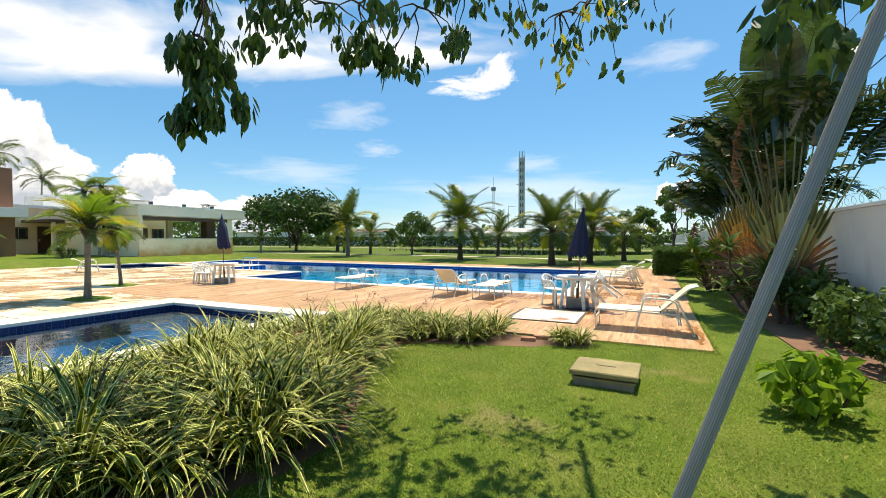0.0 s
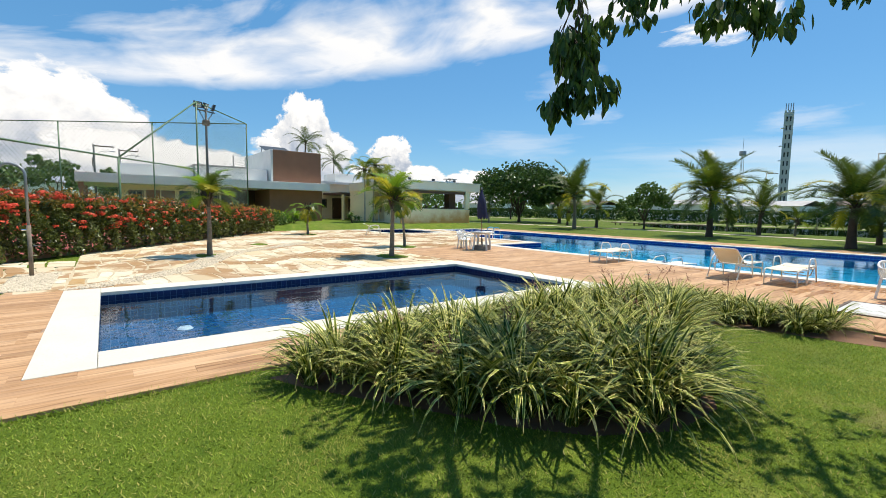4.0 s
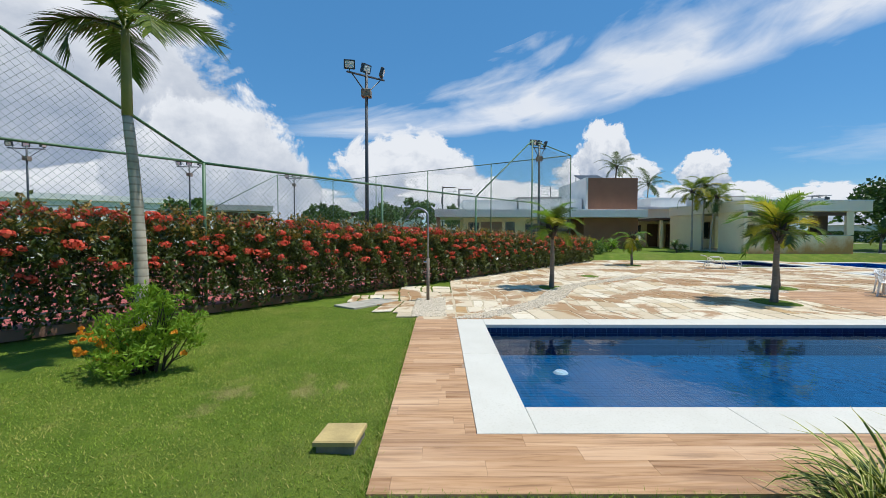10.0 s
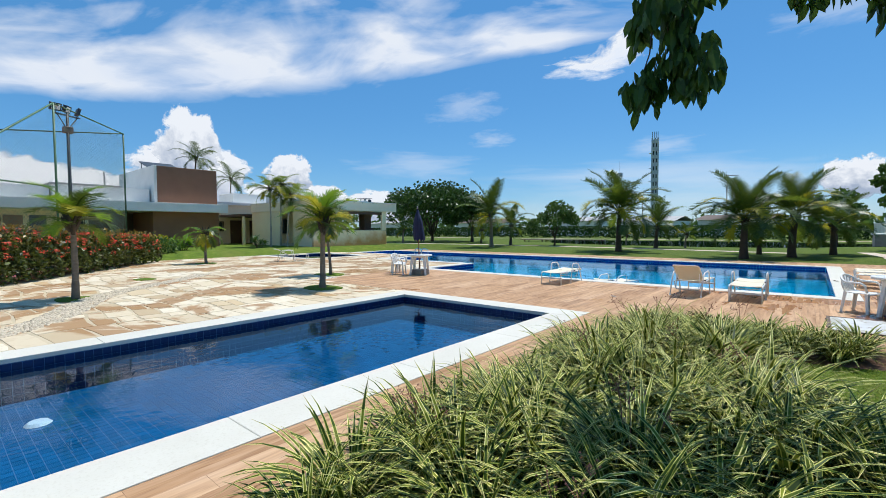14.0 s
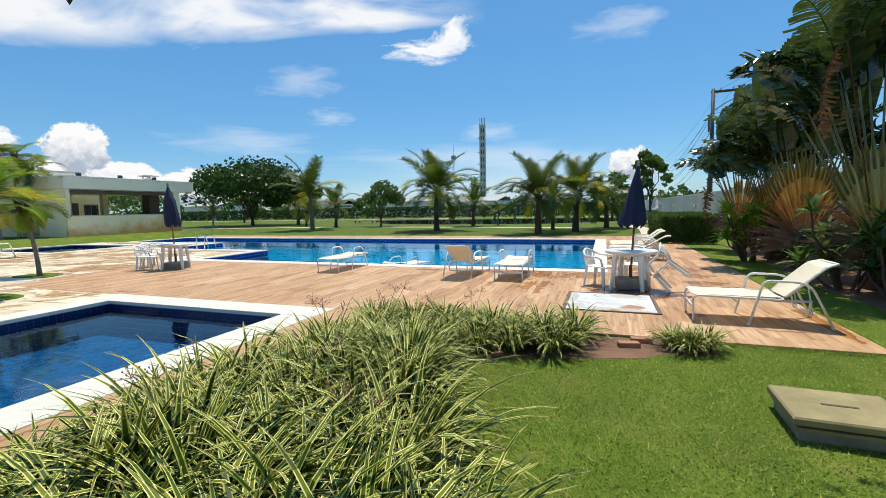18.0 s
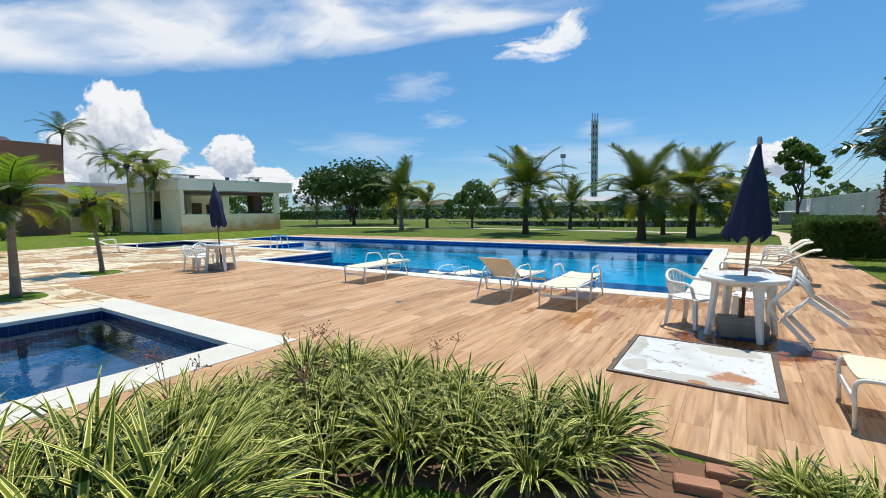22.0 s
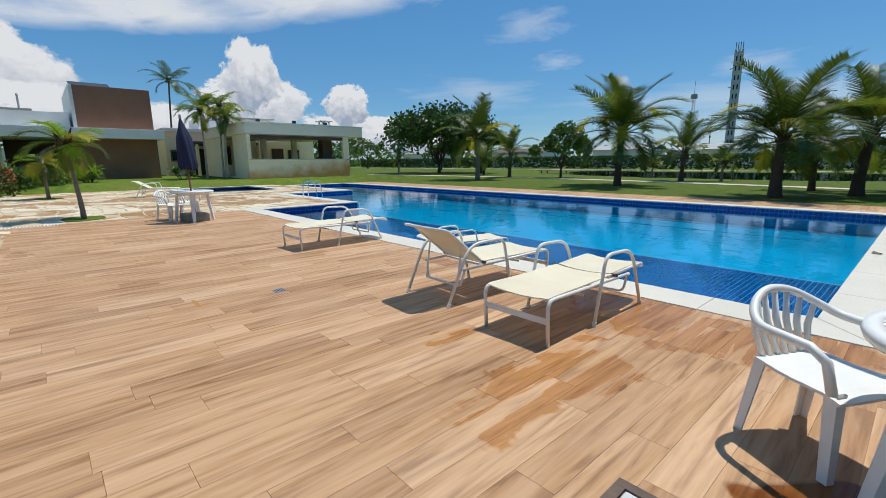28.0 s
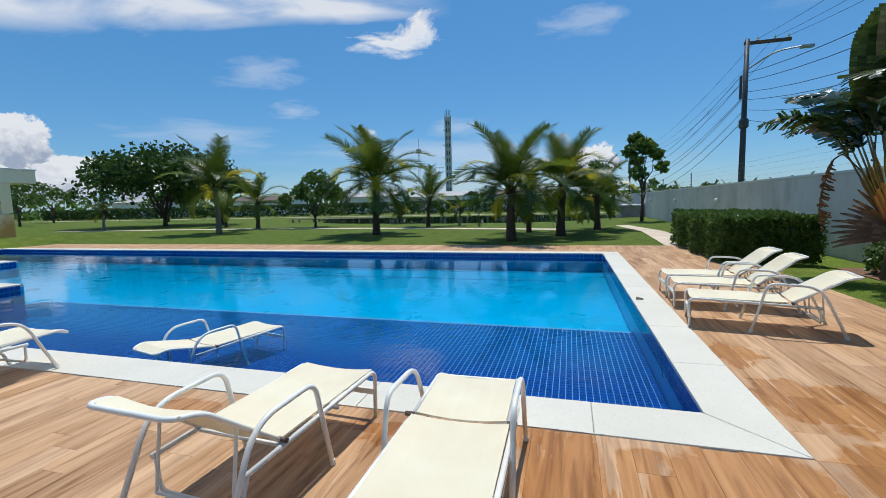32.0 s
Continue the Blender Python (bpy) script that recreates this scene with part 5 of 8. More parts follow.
def build_bed():
    poly = BED
    mb = MB()
    mb.prism(poly, -0.06, -0.027)
    whole("planting_bed", mb, M_SOIL, "bare reddish soil of the planting bed", "soil", kind="structure")
    meshes = [strap_clump_mesh(s, 118, 0.85, 0.0205) for s in range(5)]
    small = [strap_clump_mesh(20 + s, 95, 0.50, 0.0165) for s in range(3)]
    singles = []
    for k in range(5):
        r = random.Random(40 + k)
        mb = MB()
        blade(mb, r, (0.03, 0.0, 0.0), 0.0, 0.76, 1.0 + 0.11 * k, 0.018, 7, 1.3 + 0.35 * k)
        singles.append(mb.mesh("strap_leaf", M_VARIEG))
    stalks = []
    for k in range(3):
        r = random.Random(70 + k)
        mb = MB()
        for j in range(3):
            x, y = r.uniform(-0.2, 0.2), r.uniform(-0.2, 0.2)
            top = Vector((x * 1.6, y * 1.6, r.uniform(0.48, 0.62)))
            mb.tube(((x * 0.3, y * 0.3, 0.1), (x, y, 0.4), tuple(top)), (0.003, 0.0025, 0.002), 4)
            for _ in range(12):
                e = top + Vector((r.uniform(-0.07, 0.07), r.uniform(-0.07, 0.07), r.uniform(-0.06, 0.07)))
                mb.tube((top - Vector((0, 0, 0.03)), e), 0.0012, 3, False)
                mb.lathe([(0.0, -0.008), (0.006, 0.0), (0.0, 0.008)], 5, tuple(e))
        stalks.append(mb.mesh("flower_stalk", M_STALK))
    spots = []
    tries = 0
    while tries < 9000 and len(spots) < 170:
        tries += 1
        x, y = rng.uniform(0.9, 4.2), rng.uniform(1.1, 8.4)
        low = y > 6.6
        edge = 0.17 if low else 0.05 if y < 3.3 else 0.20 if y < 5.8 else 0.20
        if x < 1.12 + 0.06 * math.sin(y * 3) or not all(inside(poly, x + dx, y + dy) for dx, dy in ((edge, 0), (-0.05, 0), (0, edge * 0.5), (0, -edge))):
            continue
        if x > 3.62 and y > 7.2:
            continue
        gap = 0.27 if low else 0.32
        if any((x - a) ** 2 + (y - b) ** 2 < gap * gap for a, b in spots):
            continue
        spots.append((x, y))
    spots.append((4.72, 8.08))
    spots.append((4.88, 8.20))
    spots.append((4.58, 8.22))
    for x, y in spots:
        low = y > 6.6
        me = rng.choice(small if low else meshes)
        ob = new("strap_leaf_plant", me)
        k = rng.uniform(0.85, 1.12) * (0.85 if x < 1.6 and not low else 0.78 if x > 4.4 else 1.0)
        ob.matrix_world = pose(x, y, -0.03, rng.uniform(-6, 6), rng.uniform(-6, 6), rng.uniform(0, 360)) @ Matrix.Diagonal((k, k, k * 0.95, 1))
        for k in range(9):
            leaf = new("leaf", rng.choice(singles))
            leaf.parent = ob
            z = rng.uniform(0.85, 1.15) * (0.50 if x > 4.4 else 0.66 if low else 1.0)
            leaf.matrix_basis = Matrix.Rotation(k * 0.7 + rng.uniform(-0.25, 0.25), 4, "Z") @ Matrix.Diagonal((z, z, z, 1))
        if rng.random() < 0.14 and x < 3.0:
            st = new("flower_stalk", rng.choice(stalks))
            st.parent = ob
            tagged(st, "thin reddish flower stalk")
        tagged(ob, "low clump of strap leaves striped green and cream" if low else "arching clump of strap leaves striped green and cream", "ornamental grass", "variegated border plants")
    for x, y, a in ((4.14, 8.10, 12), (4.28, 8.30, 8)):
        whole("edging_brick", MB().slab(-0.11, 0.11, -0.05, 0.05, -0.04, 0.03, 0.008), M_BRICK, "weathered red edging brick half sunk in soil", "brick", (x, y, -0.005), a, "edging bricks")


M_STALK = plain("reddish_stalk", (0.26, 0.11, 0.08), 0.8, 0.25, 9.0, 60.0, 0.0)
M_BRICK = plain("edging_brick", (0.42, 0.20, 0.11), 0.9, 0.25, 6.0, 50.0, 0.6)
build_bed()


# palms
M_LEAF_YOUNG = leafy("young_frond", (0.06, 0.12, 0.008), (0.22, 0.27, 0.03), 0.5, 0.35)
def frond_mesh(name, length, leaflets, leaf_len, leaf_w, droop, hang, material, seed, stalk=0.16, vee=0.25):
    """A feather leaf that starts along local +x and bends down; its tip droops."""
    r = random.Random(seed)
    mb = MB()
    n = 12
    pts, ang = [Vector((0, 0, 0))], 0.0
    for i in range(n):
        t = i / n
        ang -= droop / n * (0.35 + 1.3 * t)
        pts.append(pts[-1] + Vector((math.cos(ang), 0, math.sin(ang))) * (length / n))
    mb.tube(pts, [0.022 * (1 - 0.85 * i / n) * (1 + length / 6) for i in range(n + 1)], 4, False)
    for i in range(leaflets):
        t = stalk + (1 - stalk) * (i + 0.5) / leaflets
        f = t * n
        k = min(int(f), n - 1)
        p = pts[k].lerp(pts[k + 1], f - k)
        fwd = (pts[k + 1] - pts[k]).normalized()
        up = Vector((-fwd.z, 0, fwd.x))
        ll = leaf_len * (0.55 + 1.2 * math.sin(math.pi * min(1, 0.12 + 0.83 * t)) * 0.5) * r.uniform(0.85, 1.1)
        for s in (-1, 1):
            side = Vector((0, s, 0))
            d = (side * 0.9 + fwd * (0.32 + 0.42 * t) + up * vee * r.uniform(0.3, 1.2) - Vector((0, 0, hang * 0.5))).normalized()
            q = p.copy()
            rows = []
            across = fwd.cross(d).cross(d).normalized()
            for j in range(4):
                u = j / 3
                w = leaf_w * (1 - u ** 2.2) * (0.8 if j == 0 else 1.0)
                rows.append((q - across * w, q + across * w))
                q = q + d * (ll / 3)
                d = (d + Vector((0, 0, -hang * (0.3 + u) * r.uniform(0.7, 1.3)))).normalized()
            mb.strip(rows)
    return mb.mesh(name, material)


M_CROWN_SHAFT = plain("green_crownshaft", (0.27, 0.27, 0.085), 0.55, 0.3, 3.0, 30.0, 0.2)


def palm(name, label, at, trunk_h, trunk_r, fronds, meshes, group, trunk_material=M_TRUNK, lean=(0, 0), seed=0, low=0.0, high=1.5, shaft=0.0, scale=1.0, boots=True):
    r = random.Random(seed * 31 + 5)
    ob = thing(name, label, "palm tree", at, 0, group)
    pts, radii = [], []
    n = 14
    for i in range(n + 1):
        t = i / n
        pts.append((lean[0] * t * t + 0.012 * math.sin(5 * t + seed), lean[1] * t * t + 0.012 * math.cos(4 * t + seed), -0.05 + (trunk_h + 0.05) * t))
        radii.append(trunk_r * (1.15 - 0.40 * t + (0.28 * (1 - t) ** 8) + (0.05 if i % 2 else 0.0)))
    part("trunk", MB().tube(pts, radii, 10), trunk_material, ob, smooth=True)
    top = Vector(pts[-1])
    if shaft:
        part("crownshaft", MB().tube((top, top + Vector((0, 0, shaft * 0.5)), top + Vector((0, 0, shaft))), (radii[-1] * 1.1, radii[-1] * 1.05, radii[-1] * 0.6), 10), M_CROWN_SHAFT if trunk_material is M_TRUNK_PALE else M_FROND_GOLD, ob, "smooth green crownshaft", smooth=True)
        top = top + Vector((0, 0, shaft * 0.9))
    elif boots:
        mb = MB()
        for i in range(12):
            a = i * 2.4
            d = Vector((math.cos(a), math.sin(a), 0))
            p = top + d * radii[-1] * 0.7 + Vector((0, 0, -0.32 + i * 0.03))
            mb.tube((p, p + d * 0.10 + Vector((0, 0, 0.16)), p + d * 0.16 + Vector((0, 0, 0.34))), (0.045, 0.035, 0.012), 5)
        part("boot_crown", mb, M_TRUNK_DARK, ob, "stubs of old leaf bases")
    for i in range(fronds):
        t = (i + 0.5) / fronds
        elev = high + (low - high) * t ** 1.15 + r.uniform(-0.1, 0.1)
        az = i * 2.39996 + seed * 1.9 + r.uniform(-0.25, 0.25)
        k = scale * r.uniform(0.88, 1.08) * (0.8 + 0.25 * math.sin(math.pi * min(1, t + 0.25)))
        fr = new("frond", meshes[0 if t < 0.16 else i % len(meshes)])
        fr.parent = ob
        fr.matrix_basis = Matrix.Translation(top - Vector((0, 0, 0.10 * t))) @ Matrix.Rotation(az, 4, "Z") @ Matrix.Rotation(-elev, 4, "Y") @ Matrix.Rotation(r.uniform(-0.35, 0.35), 4, "X") @ Matrix.Diagonal((k, k, k, 1))
    return ob


COCO = [frond_mesh("coconut_frond", 2.9, 88, 0.66, 0.0135, d, h, m, k, 0.2, 0.35) for d, h, m, k in ((0.85, 0.24, M_FROND, 1), (1.5, 0.32, M_FROND, 2), (1.9, 0.40, M_FROND, 3), (1.3, 0.30, M_LEAF_YOUNG, 5), (1.7, 0.36, M_FROND, 6))] + [frond_mesh("coconut_frond_old", 2.6, 60, 0.68, 0.016, 1.9, 0.5, M_FROND_GOLD, 4, 0.2, 0.3)]
YOUNG = [frond_mesh("young_frond", 1.18, 44, 0.42, 0.0125, d, h, m, k) for d, h, m, k in ((1.45, 0.32, M_LEAF_BRIGHT, 11), (1.85, 0.40, M_LEAF_YOUNG, 12), (1.7, 0.36, M_FROND, 14), (1.6, 0.42, M_FROND_GOLD, 13))]
ARECA = [frond_mesh("areca_frond", 1.9, 46, 0.55, 0.015, d, h, m, k) for d, h, m, k in ((1.5, 0.45, M_LEAF_YOUNG, 15), (1.8, 0.55, M_FROND_GOLD, 17), (1.2, 0.40, M_LEAF_YOUNG, 16), (1.6, 0.5, M_FROND, 19))]
WINDY = [frond_mesh("windblown_frond", 2.3, 48, 0.62, 0.015, d, h, M_FROND, k) for d, h, k in ((1.0, 0.45, 18), (1.5, 0.6, 20))]
PLUMY = [frond_mesh("arching_frond", 1.45, 40, 0.56, 0.016, d, h, m, k) for d, h, m, k in ((1.5, 0.6, M_LEAF_MID, 21), (2.1, 0.75, M_FROND, 22), (1.8, 0.8, M_LEAF_YOUNG, 23))]

G_COCO = "coconut palms on the lawn"
LC = "coconut palm with drooping green fronds on the lawn"
palm("coconut_palm", LC, (-7.2, 31.9, -0.05), 2.7, 0.17, 28, COCO, G_COCO, M_TRUNK_DARK, (0.1, 0), 1, scale=1.2, low=-0.15, high=1.42)
palm("coconut_palm", LC, (0.40, 28.0, -0.05), 2.0, 0.17, 28, COCO, G_COCO, M_TRUNK_DARK, (0, 0.1), 2, scale=0.98, low=-0.15, high=1.42)
palm("coconut_palm", LC, (2.25, 30.7, -0.05), 2.2, 0.17, 28, COCO, G_COCO, M_TRUNK_DARK, (0.1, 0.1), 3, scale=0.98, low=-0.15, high=1.42)
palm("coconut_palm", LC, (-18.7, 33.4, -0.05), 2.9, 0.15, 18, COCO, G_COCO, M_TRUNK, (-0.15, 0), 4, scale=1.2, low=-0.15, high=1.42)
palm("coconut_palm", "young coconut palm with short fronds on the lawn", (-19.8, 38.4, -0.05), 1.9, 0.13, 16, COCO, G_COCO, M_TRUNK_DARK, (0.1, 0), 5, scale=0.85)
palm("coconut_palm", "young coconut palm with short fronds on the lawn", (-6.6, 39.0, -0.05), 1.7, 0.13, 16, COCO, G_COCO, M_TRUNK_DARK, (0.1, 0), 6, scale=0.85)
palm("coconut_palm", LC, (4.0, 34.8, -0.05), 1.7, 0.15, 20, COCO, G_COCO, M_TRUNK_DARK, (0.0, 0.1), 7, scale=0.9, low=-0.15, high=1.42)
palm("coconut_palm", "slim coconut palm behind the taller ones", (0.65, 33.0, -0.05), 1.8, 0.11, 12, COCO, G_COCO, M_TRUNK_DARK, (0.0, 0.1), 8, scale=0.75)
palm("coconut_palm", "coconut sapling beside the pond", (-4.7, 40.2, -0.05), 1.1, 0.07, 10, COCO, G_COCO, M_TRUNK, (0.0, 0.1), 9, scale=0.45)
palm("coconut_palm", "coconut sapling beside the pond", (-10.5, 44.0, -0.05), 1.0, 0.07, 10, COCO, G_COCO, M_TRUNK, (0.0, 0.1), 10, scale=0.45)
palm("coconut_palm", "young coconut palm near the broad tree", (-34.0, 37.5, -0.05), 1.5, 0.1, 12, COCO, G_COCO, M_TRUNK, (0.0, 0.1), 21, scale=0.6)
palm("coconut_palm", "young coconut palm near the broad tree", (-25.5, 41.5, -0.05), 1.5, 0.1, 12, COCO, G_COCO, M_TRUNK_DARK, (0.0, 0.1), 22, scale=0.7)

G_YOUNG = "young palms in the stone paving"
LY = "young palm with a slim grey trunk in the stone paving"
palm("young_palm", LY, (-9.74, 3.07, 0), 1.80, 0.062, 15, YOUNG, G_YOUNG, M_TRUNK, (0.05, 0), 11, scale=0.86)
palm("young_palm", LY, (-6.93, 7.73, 0), 1.75, 0.068, 17, YOUNG, G_YOUNG, M_TRUNK, (0.05, 0.05), 12, scale=0.95)
palm("young_palm", "young palm with yellow fronds in the stone paving", (-9.75, 10.0, 0), 1.80, 0.046, 14, YOUNG, G_YOUNG, M_TRUNK, (-0.1, -0.12), 13, low=-0.6, high=1.0, scale=0.76)
palm("young_palm", "small yellow-green palm in the stone paving", (-18.9, 9.5, 0), 1.45, 0.055, 13, YOUNG, G_YOUNG, M_TRUNK, (0, 0), 14, low=-0.8, high=0.8, scale=0.85)
G_ARECA = "tall thin palms by the buildings"
for i, (x, y, h) in enumerate(((-27.2, 17.3, 4.3), (-28.0, 18.5, 4.8), (-26.7, 18.3, 3.9))):
    palm("areca_palm", "thin-stemmed palm with yellowing fronds beside the pavilion", (x, y, 0.25), h, 0.06, 14, ARECA, G_ARECA, M_TRUNK_PALE, (0.1 * i, 0.15 * i), 30 + i, low=-0.5, high=1.2, scale=0.88)
palm("tall_palm", "tall windblown palm behind the clubhouse", (-47.5, 19.6, 0.25), 9.0, 0.09, 13, WINDY, G_ARECA, M_TRUNK_DARK, (0.3, 0.3), 35, low=-0.3, high=1.2, scale=1.1)
palm("tall_palm", "tall thin palm behind the annex", (-43.0, 21.4, 0.25), 6.6, 0.08, 12, WINDY, G_ARECA, M_TRUNK_PALE, (0.1, 0.2), 36, low=-0.5, high=1.2, scale=1.0)
palm("royal_palm", "royal palm with a ringed grey trunk beside the flower hedge", (-2.30, -4.29, -0.03), 3.25, 0.080, 11, PLUMY, "", M_TRUNK_PALE, (-0.08, -0.22), 40, low=0.0, high=1.3, shaft=1.35, scale=0.88)


# leaves as many small folded pieces
def leaf_mass(mb, centre, radii, count, size, r, shell=0.5, hang=0.0, ratio=0.45, oval=False):
    cx, cy, cz = centre
    for _ in range(count):
        while True:
            p = Vector((r.uniform(-1, 1), r.uniform(-1, 1), r.uniform(-1, 1)))
            if shell < p.length < 1 or (p.length < 1 and r.random() < 0.3):
                break
        q = Vector((cx + p.x * radii[0], cy + p.y * radii[1], cz + p.z * radii[2]))
        d = Vector((r.uniform(-1, 1), r.uniform(-1, 1), r.uniform(-1, 1) - hang)).normalized()
        side = d.cross(Vector((r.uniform(-1, 1), r.uniform(-1, 1), r.uniform(-1, 1)))).normalized()
        up = d.cross(side)
        s = size * r.uniform(0.7, 1.25)
        w = s * ratio
        a, m, b = q, q + d * s * 0.5, q + d * s
        if oval:
            f, g = q + d * s * 0.27, q + d * s * 0.68 - Vector((0, 0, s * 0.05))
            b = b - Vector((0, 0, s * 0.14))
            for k in (-1, 1):
                e = side * k * w
                mb.face((a, f + e * 0.82 + up * w * 0.2, f - up * w * 0.1))
                mb.face((f - up * w * 0.1, f + e * 0.82 + up * w * 0.2, g + e * 0.88 + up * w * 0.2, g - up * w * 0.1))
                mb.face((g - up * w * 0.1, g + e * 0.88 + up * w * 0.2, b))
            continue
        mb.face((a, m + side * w + up * w * 0.25, b, m - up * w * 0.15))
        mb.face((a, m - up * w * 0.15, b, m - side * w + up * w * 0.25))


def limb(r, a, b, sag=0.0, n=5, wob=0.06):
    a, b = Vector(a), Vector(b)
    k = (b - a).length
    return [a.lerp(b, i / n) + Vector((r.uniform(-wob, wob) * k, r.uniform(-wob, wob) * k, r.uniform(-wob, wob) * k + sag * math.sin(math.pi * i / n))) * (0 if i in (0, n) else 1) for i in range(n + 1)]


def broad_tree(label, at, height, spread, blobs, per, leaf, material, seed, category="tree", trunk=0.2, stems=4, group="", bare=0.3):
    r = random.Random(seed)
    ob = thing("broadleaf_tree", label, category, at, 0, group)
    wood = MB()
    fork = Vector((0, 0, height * bare))
    wood.tube([(0, 0, -0.1), (0.03, 0, height * bare * 0.5), tuple(fork)], (trunk * 1.3, trunk, trunk * 0.9), 8)
    crown = MB()
    for i in range(blobs):
        a = i * 2.4 + r.uniform(-0.3, 0.3)
        k = math.sqrt((i + 0.5) / blobs)
        c = Vector((math.cos(a) * spread * k * r.uniform(0.75, 1.0), math.sin(a) * spread * k * r.uniform(0.75, 1.0), height * (0.62 + 0.30 * (1 - k * k)) + r.uniform(-0.12, 0.12) * height))
        if i < stems + 4:
            part("limb", MB().tube(limb(r, fork if i else (0, 0, height * bare * 0.5), c, 0.1), [trunk * 0.55 * (1 - 0.8 * j / 5) for j in range(6)], 6), M_TRUNK_DARK, ob, smooth=True)
        q = spread * r.uniform(0.22, 0.36)
        leaf_mass(crown, c, (q, q, q * 0.72), per, leaf, r, 0.45)
    part("trunk", wood, M_TRUNK_DARK, ob, smooth=True)
    part("crown", crown, material, ob)
    return ob


broad_tree("broad dark-green almond tree at the lawn's far side", (-36.0, 45.0, -0.05), 6.6, 6.8, 38, 240, 0.38, M_LEAF, 3, trunk=0.20, stems=8, bare=0.13)
broad_tree("broad dark-green tree behind the almond tree", (-30.5, 46.5, -0.05), 5.4, 3.4, 16, 280, 0.32, M_LEAF, 4, trunk=0.18, bare=0.25)
broad_tree("small light-green tree with crooked stems on the lawn", (-15.8, 39.8, -0.05), 3.7, 2.2, 14, 200, 0.22, M_LEAF_MID, 5, trunk=0.09, bare=0.2)
broad_tree("small leafy tree beside the boundary wall", (7.4, 43.5, -0.05), 5.8, 1.5, 9, 120, 0.30, M_LEAF_MID, 6, trunk=0.10, bare=0.35)
broad_tree("small leafy tree beside the boundary wall", (4.6, 52.0, -0.05), 4.6, 2.2, 10, 160, 0.30, M_LEAF_MID, 7, trunk=0.12, bare=0.3)


# overhanging tree
def build_shade_tree():
    r = random.Random(99)
    ob = thing("shade_tree", "tall tree whose leafy limbs hang over the lawn", "tree", (6.95, 1.35, 0))
    o = Vector((6.95, 1.35, 0))
    wood, thin, crown, old = MB(), MB(), MB(), MB()
    wood.tube([(0, 0, -0.1), (0.05, 0.05, 1.4), (-0.1, 0.3, 2.7), (-0.3, 0.7, 3.9)], (0.17, 0.14, 0.12, 0.10), 10)
    crotch = Vector((-0.3, 0.7, 3.9))

    def spray(centre, rad, count, size, hang=1.2, mat=crown, sprigs=5):
        c = Vector(centre) - o
        for _ in range(sprigs):
            e = c + Vector((r.uniform(-1, 1) * rad[0], r.uniform(-1, 1) * rad[1], r.uniform(-1, 1) * rad[2]))
            thin.tube(limb(r, c + Vector((0, 0, rad[2] * 1.1)), e, 0.05, 4), (0.011, 0.009, 0.007, 0.005, 0.003), 5)
            leaf_mass(mat, e, (rad[0] * 0.42, rad[1] * 0.42, rad[2] * 0.42), count // sprigs, size, r, 0.0, hang + 0.5, 0.25, True)

    hubs = [((2.25, 4.28, 3.80), 0.055), ((2.9, 4.95, 4.0), 0.05), ((4.3, 6.1, 4.4), 0.055), ((5.4, 6.8, 4.4), 0.05), ((3.4, 4.1, 4.9), 0.06), ((4.6, 2.9, 5.2), 0.06), ((6.6, 5.2, 4.2), 0.05)]
    for h, rad in hubs:
        e = Vector(h) - o
        part("limb", MB().tube(limb(r, crotch, e, 0.35, 7, 0.03), [rad * (1.3 - 0.9 * j / 7) for j in range(8)], 7), M_TRUNK_DARK, ob, smooth=True)
    L = 0.125
    spray((2.27, 4.23, 3.26), (0.20, 0.20, 0.40), 150, L, 1.4, sprigs=8)
    spray((2.28, 4.22, 2.82), (0.25, 0.25, 0.36), 330, L, 1.6, sprigs=10)
    spray((2.55, 4.8, 3.55), (0.45, 0.4, 0.30), 130, L, 1.2)
    spray((2.95, 5.0, 3.42), (0.40, 0.4, 0.28), 110, L, 1.2)
    spray((3.25, 5.15, 3.45), (0.35, 0.35, 0.25), 90, L, 1.2)
    spray((3.62, 5.65, 3.48), (0.40, 0.35, 0.33), 110, L, 1.4)
    spray((4.05, 5.9, 3.80), (0.40, 0.4, 0.30), 90, L, 1.0)
    spray((4.45, 6.2, 3.80), (0.35, 0.4, 0.35), 45, L, 1.0, sprigs=6)
    spray((4.90, 6.4, 3.35), (0.45, 0.4, 0.45), 42, L * 0.9, 1.0, old, sprigs=7)
    spray((5.25, 6.6, 3.75), (0.45, 0.4, 0.35), 42, L * 0.9, 1.0, sprigs=7)
    spray((5.75, 7.0, 3.95), (0.5, 0.4, 0.3), 60, L, 1.0, sprigs=7)
    spray((6.95, 5.7, 3.25), (0.40, 0.5, 0.35), 90, 0.21, 0.8)
    # upper crown, which throws the dappled shade on the lawn
    for c, n in (((3.5, 3.2, 4.9), 330), ((4.6, 2.4, 5.2), 420), ((3.0, 4.2, 4.8), 280), ((5.6, 5.0, 4.9), 240), ((4.6, 5.6, 4.8), 200), ((5.9, 1.8, 5.5), 360), ((6.9, 3.6, 5.2), 260)):
        spray(c, (0.75, 0.7, 0.40), int(n * 1.7), 0.15, 1.0, sprigs=10)
    part("trunk", wood, M_TRUNK_DARK, ob, smooth=True)
    part("twig_work", thin, M_TRUNK_DARK, ob)["kind"] = "stuff"
    part("foliage", crown, M_LEAF, ob)
    part("yellowing_foliage", old, M_FROND_GOLD, ob, "yellowing leaves on a thin branch")
    p, q = Vector((6.028, 3.689, 0.803)), Vector((6.465, 3.835, 2.063))
    d = (q - p).normalized()
    a, b = p - d * (0.86 / d.z), p + d * (2.3 / d.z)
